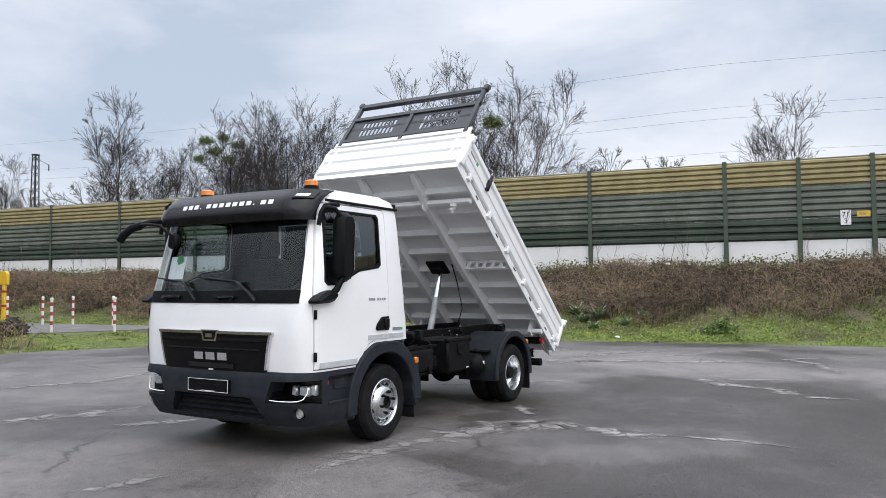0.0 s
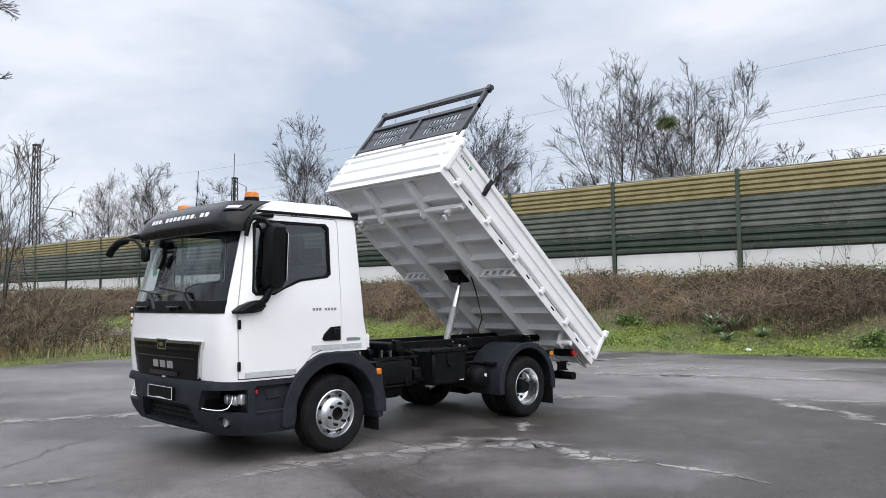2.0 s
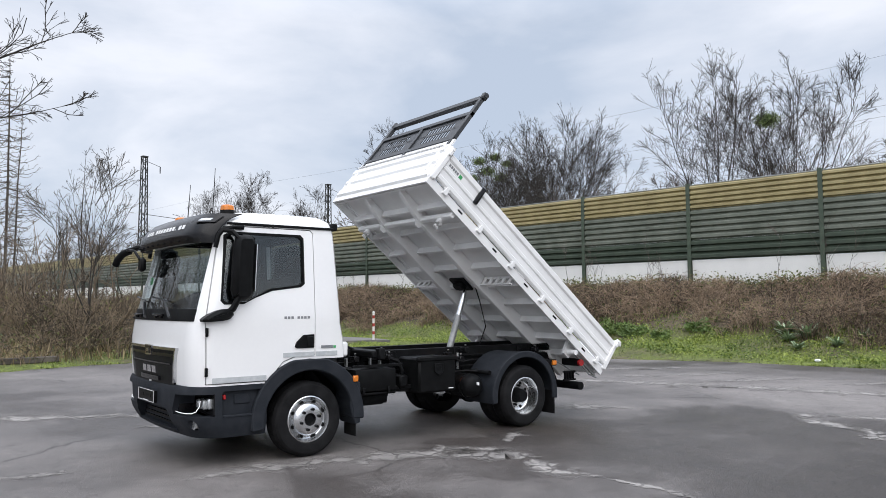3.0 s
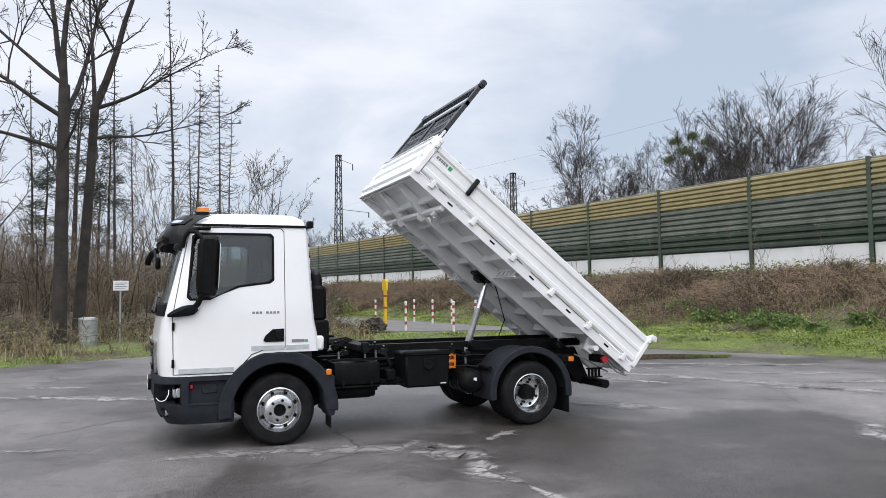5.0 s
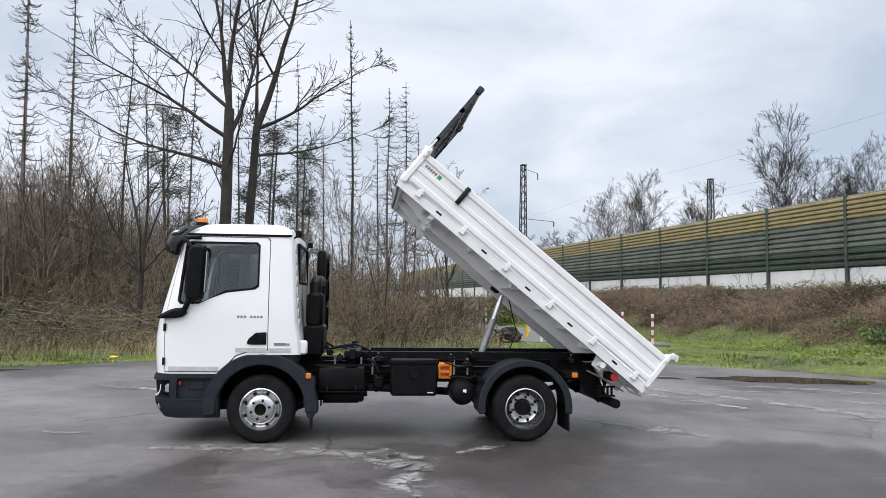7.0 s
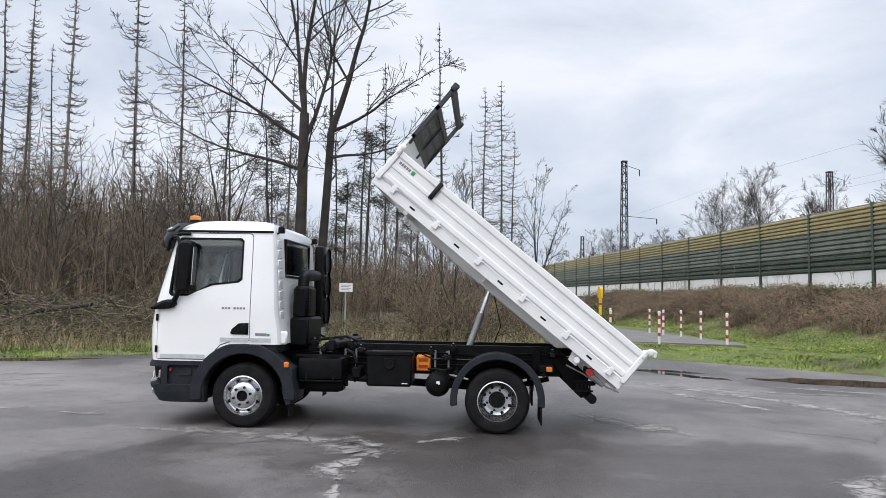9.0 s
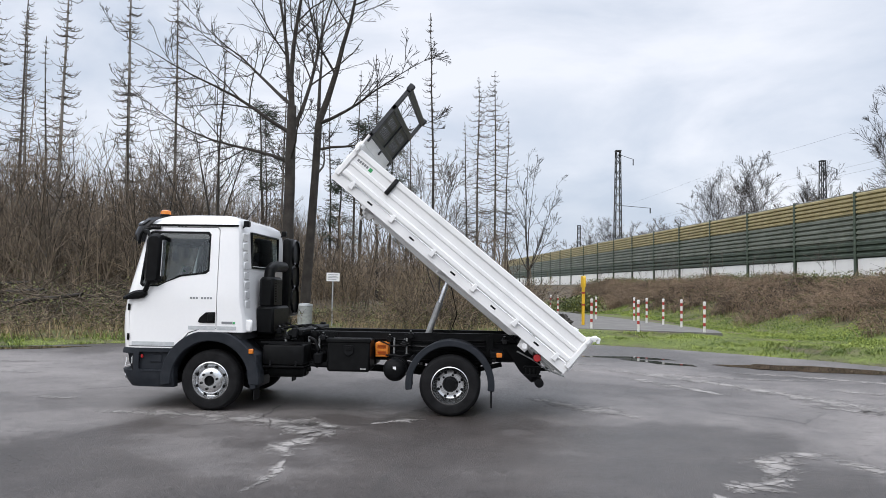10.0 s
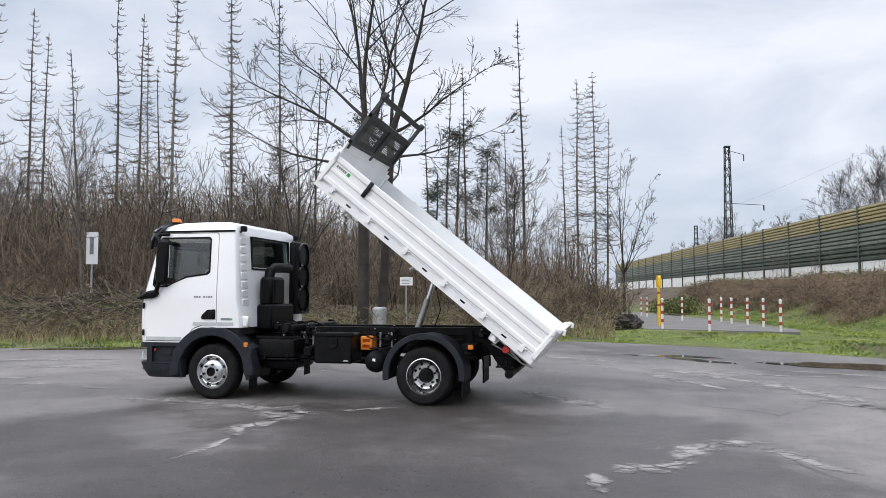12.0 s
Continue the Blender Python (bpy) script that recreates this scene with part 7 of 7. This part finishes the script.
    T, RT = sprout(rng, S, RS, 2, (0.2, 1.0), (20, 50), 0.6, 0.7, 2, 0.04, 0.12)
    stuff("far_wood", [tubes(P, R, 3), cones(S, np.maximum(RS, 0.016)), cones(T, np.maximum(RT, 0.014))], M_DEEPWOOD, "dense leafless brown young trees deep in the wood", "wood")
    # a shrub thicket at the corner by the path, with first green buds
    x, y = clumps(rng, *scatter(rng, 150, (-1.0, 6.2, 14.5, 30), lambda x, y, o, g: (o > 1.4) & ((x - 3.0) ** 2 / 10 + (y - 20) ** 2 / 70 < 1) & (x < -6.2 + 0.426 * (y + 6.4))), 9, 0.28)
    P, R = shoots(rng, x, y, (0.8, 2.2), 6, (0.15, 0.9), 0.3, 0.013)
    S, RS = sprout(rng, P, R, 9, (0.15, 1.0), (20, 50), 0.4, 0.7, 3, 0.04, 0.12)
    stuff("corner_thicket", [tubes(P, R, 3), tubes(S, np.maximum(RS, 0.007), 3)], M_THICKET, "dense brown shrubs beside the path", "shrubs")
    c = S[:, 2:].reshape(-1, 3)
    c = c[(rng.random(len(c)) < 0.14) & (c[:, 1] > 18)]
    stuff("buds", [leaves(rng, c, (0.03, 0.06))], M_BUDS, "first yellow-green leaves on shrubs", "leaves")
    # a low green bush at the end of the path
    q = rng.normal(size=(5200, 3)); q /= np.linalg.norm(q, axis=1, keepdims=True)
    q *= (rng.random(5200) ** 0.4)[:, None] * np.array([1.9, 1.5, 0.8]) * (0.75 + 0.35 * np.sin(5 * q[:, :1] + 3 * q[:, 1:2]))
    c = q + np.array([9.6, 38.0, 0.6])
    stuff("green_bush", [leaves(rng, c[c[:, 2] > 0.3], (0.05, 0.10))], M_LEAF, "low evergreen bush at the end of the path", "bush")
    # brushwood heaps and fallen limbs at the wood's edge
    x, y = scatter(rng, 5200, (-24, -6, 9, 22), lambda x, y, o, g: (o > 3.6) & (o < 8.5))
    n = len(x)
    a, ln = rng.uniform(0, np.pi, n), rng.uniform(0.8, 3.2, n)
    t = np.linspace(-0.5, 0.5, 4)[None, :, None]
    d = np.stack([np.cos(a), np.sin(a), rng.normal(size=n) * 0.38], 1)[:, None]
    base = np.stack([x, y, land(x, y) + rng.uniform(0.05, 1.0, n)], 1)[:, None]
    P = base + d * t * ln[:, None, None] + rng.normal(size=(n, 4, 3)) * 0.05
    stuff("brushwood", [tubes(P, rng.uniform(0.006, 0.018, n)[:, None] * np.linspace(1, 0.5, 4)[None], 4)], M_DEEPWOOD, "heaped brushwood and fallen branches at the wood's edge", "brushwood")
    c = P.reshape(-1, 3)
    c = c[rng.random(len(c)) < 0.75]
    stuff("brushwood_leaves", [leaves(rng, np.repeat(c, 2, 0) + rng.normal(size=(2 * len(c), 3)) * 0.12, (0.02, 0.05))], M_LEAF, "green and brown bramble leaves over the brushwood", "leaves")
    for k, (x, y, a, ln) in enumerate(((-13.4, 13.2, 20, 5.0), (-10.6, 12.6, -12, 4.0), (-16.0, 15.5, 35, 6.0))):
        P, R = stem(rng, (-ln / 2, 0, 0.55), (ln / 2, 0, 1.0), 8, 0.05, 0.11, 0.05)
        ob = tagged(new("fallen_log", mesh_from("fallen_log", [tubes(P, R, 8)], M_DARKBARK)), "fallen tree trunk lying on brushwood", "log", "fallen logs")
        ob.matrix_basis = pose(x, y, ground_at(x, y), 0, 0, a)
    # broad-leaved plants on the bank
    rows = []
    m = 64
    a, ln = rng.uniform(0, 2 * np.pi, m), rng.uniform(0.18, 0.42, m)
    rise = rng.uniform(0.5, 2.2, m)
    for u, w in ((0.05, 0.008), (0.35, 0.024), (0.75, 0.027), (1.0, 0.0)):
        c = np.stack([np.cos(a) * u * ln, np.sin(a) * u * ln, rise * ln * (u - 0.45 * u * u)], 1)
        s = np.stack([-np.sin(a), np.cos(a), np.zeros(m)], 1) * w
        rows.append((c - s, c + s))
    V = np.stack([v for r in rows for v in r], 1).reshape(-1, 3)
    F = np.concatenate([np.arange(m)[:, None] * 8 + np.array([2 * k, 2 * k + 1, 2 * k + 3, 2 * k + 2]) for k in range(3)])
    me = mesh_from("leaf_plant", [(V, F)], M_ROSETTE)
    for x, y, size in ((17.9, 3.7, 1.15), (17.6, 2.9, 1.2), (16.7, 2.7, 0.7), (17.15, 1.85, 0.8), (18.0, 1.5, 0.7), (17.3, 3.3, 0.9)):
        ob = new("leaf_plant", me)
        ob.matrix_basis = pose(x, y, ground_at(x, y), 0, 0, 70 * x) @ Matrix.Diagonal((size, size, size, 1))
        tagged(ob, "broad-leaved green plant growing on the bank", "plant", "plants on the bank")


def build_bushes():
    """Low leafy bushes on the lower bank."""
    rng = np.random.default_rng(83)
    for x, y, wide, high in ((16.6, 11.6, 0.75, 0.5), (16.7, 10.6, 0.6, 0.45), (16.6, 9.2, 0.9, 0.6), (16.5, 8.2, 0.7, 0.5), (17.0, 13.4, 0.7, 0.5), (17.4, 6.2, 0.55, 0.4), (16.4, 7.0, 0.45, 0.3), (17.3, -1.0, 0.6, 0.4)):
        q = rng.normal(size=(1300, 3))
        q /= np.linalg.norm(q, axis=1, keepdims=True)
        q[:, 2] = np.abs(q[:, 2])
        q *= (rng.random(1300) ** 0.35)[:, None] * np.array([wide, wide, high]) * (0.75 + 0.4 * np.sin(4 * q[:, :1] + x) * np.sin(5 * q[:, 1:2] + y))
        ob = new("low_bush", mesh_from("low_bush", [leaves(rng, q, (0.03, 0.065))], M_IVY))
        ob.location = (x, y, ground_at(x, y) - 0.02)
        tagged(ob, "low leafy green bush growing on the bank", "bush", "bushes on the bank")


# ---- street furniture and railway gear ----
def build_bollards():
    first = None
    for x, y in ((10.7, 14.9), (8.6, 15.1), (7.2, 16.1), (10.8, 18.2), (10.6, 20.2), (10.2, 21.4), (10.1, 23.5), (8.6, 24.6), (7.3, 29.1), (7.1, 31.1)):
        m = pose(x, y, ground_at(x, y), 0, 0, 37 * x)
        if first:
            copy_thing(first, m)
            continue
        first = thing("bollard", label="white post with red bands and a domed cap beside the path", category="post", group="posts along the path")
        first.matrix_basis = m
        bm = N(); rod(bm, (0, 0, -0.2), (0, 0, 1.0), 0.042, n=14)
        part("post", bm, M_BOLWHITE, first)
        bm = N(); rod(bm, (0, 0, 0.985), (0, 0, 1.03), 0.052, 0.05, n=14); rod(bm, (0, 0, 1.03), (0, 0, 1.05), 0.05, 0.025, n=14)
        part("cap", bm, M_BOLWHITE, first)
        for z in (0.30, 0.58, 0.86):
            bm = N(); rod(bm, (0, 0, z - 0.06), (0, 0, z + 0.05), 0.0435, n=14)
            part("red_band", bm, M_BOLRED, first)


def build_signs():
    z = ground_at(7.15, 18.4)
    mark = thing("pipeline_marker", (7.25, 18.7, z), -80, label="yellow pipeline marker post with red bands and a hood", category="marker post")
    bm = N(); box(bm, -0.06, 0.06, -0.045, 0.045, -0.2, 1.55, 0.012); part("post", bm, M_YELLOW, mark)
    bm = N(); slab(bm, [(-0.16, 1.45), (0.16, 1.45), (0.16, 1.80), (0.10, 1.88), (-0.10, 1.88), (-0.16, 1.80)], "y", -0.055, 0.055, 0.012); part("hood", bm, M_YELLOW, mark)
    for h in (0.75, 1.2):
        bm = N(); box(bm, -0.062, 0.062, -0.047, 0.047, h, h + 0.07); part("red_band", bm, M_BOLRED, mark)
    z = ground_at(-2.05, 17.1)
    sign = thing("notice_sign", (-2.05, 17.1, z), 20, label="small white notice board on a grey post", category="sign")
    bm = N(); rod(bm, (0, 0, -0.3), (0, 0, 1.95), 0.028, n=10); part("post", bm, M_GALV, sign)
    bm = N(); box(bm, -0.24, 0.24, -0.045, -0.03, 1.62, 1.93, 0.004); part("board", bm, M_MARK, sign)
    bm = N()
    for k in range(4):
        box(bm, -0.18, 0.18 - 0.06 * (k % 2), -0.049, -0.0455, 1.85 - 0.055 * k, 1.868 - 0.055 * k)
    part("lettering", bm, M_GREYMARK, sign)
    z = ground_at(-2.94, 16.6)
    bin_ = thing("litter_bin", (-2.94, 16.6, z), 0, label="round grey galvanised litter bin with a lid", category="litter bin")
    bm = N(); rod(bm, (0, 0, 0.0), (0, 0, 0.78), 0.25, 0.27, n=28); part("drum", bm, M_GALV, bin_)
    bm = N(); rod(bm, (0, 0, 0.78), (0, 0, 0.84), 0.285, 0.27, n=28); rod(bm, (0, 0, 0.84), (0, 0, 0.87), 0.25, 0.16, n=28); part("lid", bm, M_GALV, bin_)
    for h in (0.12, 0.62):
        bm = N(); rod(bm, (0, 0, h), (0, 0, h + 0.03), 0.28, n=28); part("hoop", bm, M_GALV, bin_)
    z = ground_at(-15.0, 16.3)
    board = thing("wood_board", (-15.0, 16.3, z), 30, label="white board with a dark mark standing in the wood", category="sign")
    bm = N(); box(bm, -0.22, 0.22, -0.03, 0.0, 2.1, 3.4, 0.01); part("panel", bm, M_MARK, board)
    bm = N(); box(bm, -0.09, 0.06, -0.035, -0.031, 2.5, 3.2); part("dark_mark", bm, M_GREYMARK, board)
    bm = N(); rod(bm, (0, 0.03, -0.3), (0, 0.03, 3.3), 0.04); part("post", bm, M_GALV, board)
    # bits of litter and a low timber on the verge
    for x, y, mat, name, label in ((-5.4, 11.0, M_YELLOW, "litter_bag", "crumpled yellow plastic scrap on the verge"), (15.6, 1.6, M_PAPER, "litter_scrap", "pale paper scrap on the grass"), (20.8, 1.4, M_PAPER, "litter_scrap", "pale paper scrap in the brambles")):
        bm = N(); ball(bm, (0, 0, 0), 0.11, 8, (1.0, 0.7, 0.35))
        for v in bm.verts:
            v.co *= 1 + 0.35 * noise.noise(v.co * 23)
        ob = part(name, bm, mat)
        ob.location = (x, y, ground_at(x, y) + (0.03 if x < 20 else 0.55))
        tagged(ob, label, "litter", "litter")
    bm = N(); box(bm, -0.9, 0.9, -0.09, 0.09, 0.0, 0.16, 0.02)
    ob = tagged(part("timber_beam", bm, M_BARK), "low timber beam lying on the grass verge", "beam")
    ob.matrix_basis = pose(-0.4, 14.2, ground_at(-0.4, 14.2), 0, 0, 8)
    # root stump by the path
    rng = np.random.default_rng(5)
    bm = N(); bmesh.ops.create_icosphere(bm, subdivisions=4, radius=0.38, matrix=Matrix.Diagonal((1.25, 0.9, 0.75, 1)))
    for v in bm.verts:
        v.co *= 1 + 0.5 * noise.noise(v.co * 4.0) + 0.4 * noise.noise(v.co * 11) + 0.2 * noise.noise(v.co * 27)
    ob = tagged(part("root_stump", bm, M_DARKBARK), "rotten dark tree stump beside the path", "stump")
    ob.matrix_basis = pose(6.1, 16.2, ground_at(6.1, 16.2) + 0.2, 0, 0, 20)


def build_railway():
    for x, y, h, turn in ((16.26, 63.2, 13.2, 8), (36.7, 66.0, 12.9, 8), (18.6, 112.0, 10.0, 8)):
        z = ground_at(x, y)
        mast = thing("catenary_mast", (x, y, z - 0.3), turn, label="dark steel lattice mast of the railway's overhead line", category="mast", group="overhead line masts")
        w0, w1 = 0.36, 0.20
        corner = [(-1, -1), (1, -1), (1, 1), (-1, 1)]
        for sx, sy in corner:
            bm = N(); rod(bm, (sx * w0, sy * w0, 0), (sx * w1, sy * w1, h), 0.06, 0.05, n=4)
            part("leg", bm, M_MAST, mast)
        bm, n = N(), int(h / 0.75)
        for k in range(n):
            a, b = h * k / n, h * (k + 1) / n
            wa, wb = w0 + (w1 - w0) * k / n, w0 + (w1 - w0) * (k + 1) / n
            for i in range(4):
                (ax, ay), (bx, by) = corner[i], corner[(i + 1) % 4]
                if k % 2:
                    ax, ay, bx, by = bx, by, ax, ay
                rod(bm, (ax * wa, ay * wa, a), (bx * wb, by * wb, b), 0.032, n=4, caps=False)
        tagged(part("bracing", bm, M_MAST, mast), kind="stuff")
        part("mast_cap", box(N(), -w1 - 0.06, w1 + 0.06, -w1 - 0.06, w1 + 0.06, h, h + 0.12), M_MAST, mast)
        part("bracket_arm", rod(N(), (-w1, 0, h - 0.2), (1.5, 0, h - 0.7), 0.025, n=6), M_MAST, mast)
        part("bracket_arm", rod(N(), (0, 0, h - 5.2), (3.2, 0, h - 5.4), 0.025, n=6), M_MAST, mast)
        part("insulator", rod(N(), (1.5, 0, h - 0.7), (1.5, 0, h - 1.3), 0.05, n=8), M_GLOSS, mast)
        part("insulator", rod(N(), (3.2, 0, h - 5.4), (3.2, 0, h - 5.9), 0.06, n=8), M_GLOSS, mast)
    # overhead wires along the line, sagging between their masts
    run = WALL_D
    for off, h, r in ((9.0, 12.6, 0.005), (9.6, 10.0, 0.005), (13.4, 11.4, 0.005), (13.8, 9.0, 0.005)):
        bm, pts = N(), []
        for s in np.linspace(-60, 80, 57):
            p = WALL_A + run * float(s) + WALL_N * off
            u = ((s + 60) % 56) / 56
            pts.append((p.x, p.y, h - 0.45 * 4 * u * (1 - u)))
        pipe(bm, pts, r, 4)
        tagged(part("overhead_wire", bm, M_MAST), "thin dark overhead railway wire", "wire", "overhead wires")
    for s in (-22, 4, 30, 56):
        p = WALL_A + run * s + WALL_N * 9.6
        bm = N(); u = ((s + 60) % 56) / 56
        rod(bm, (p.x, p.y, 8.6), (p.x, p.y, 10.0 - 1.8 * u * (1 - u)), 0.012, n=4)
        tagged(part("wire_dropper", bm, M_MAST), "thin dropper hanging from an overhead wire", "wire", "overhead wires")


build_trees()
build_undergrowth()
build_bushes()
build_bollards()
build_signs()
build_railway()
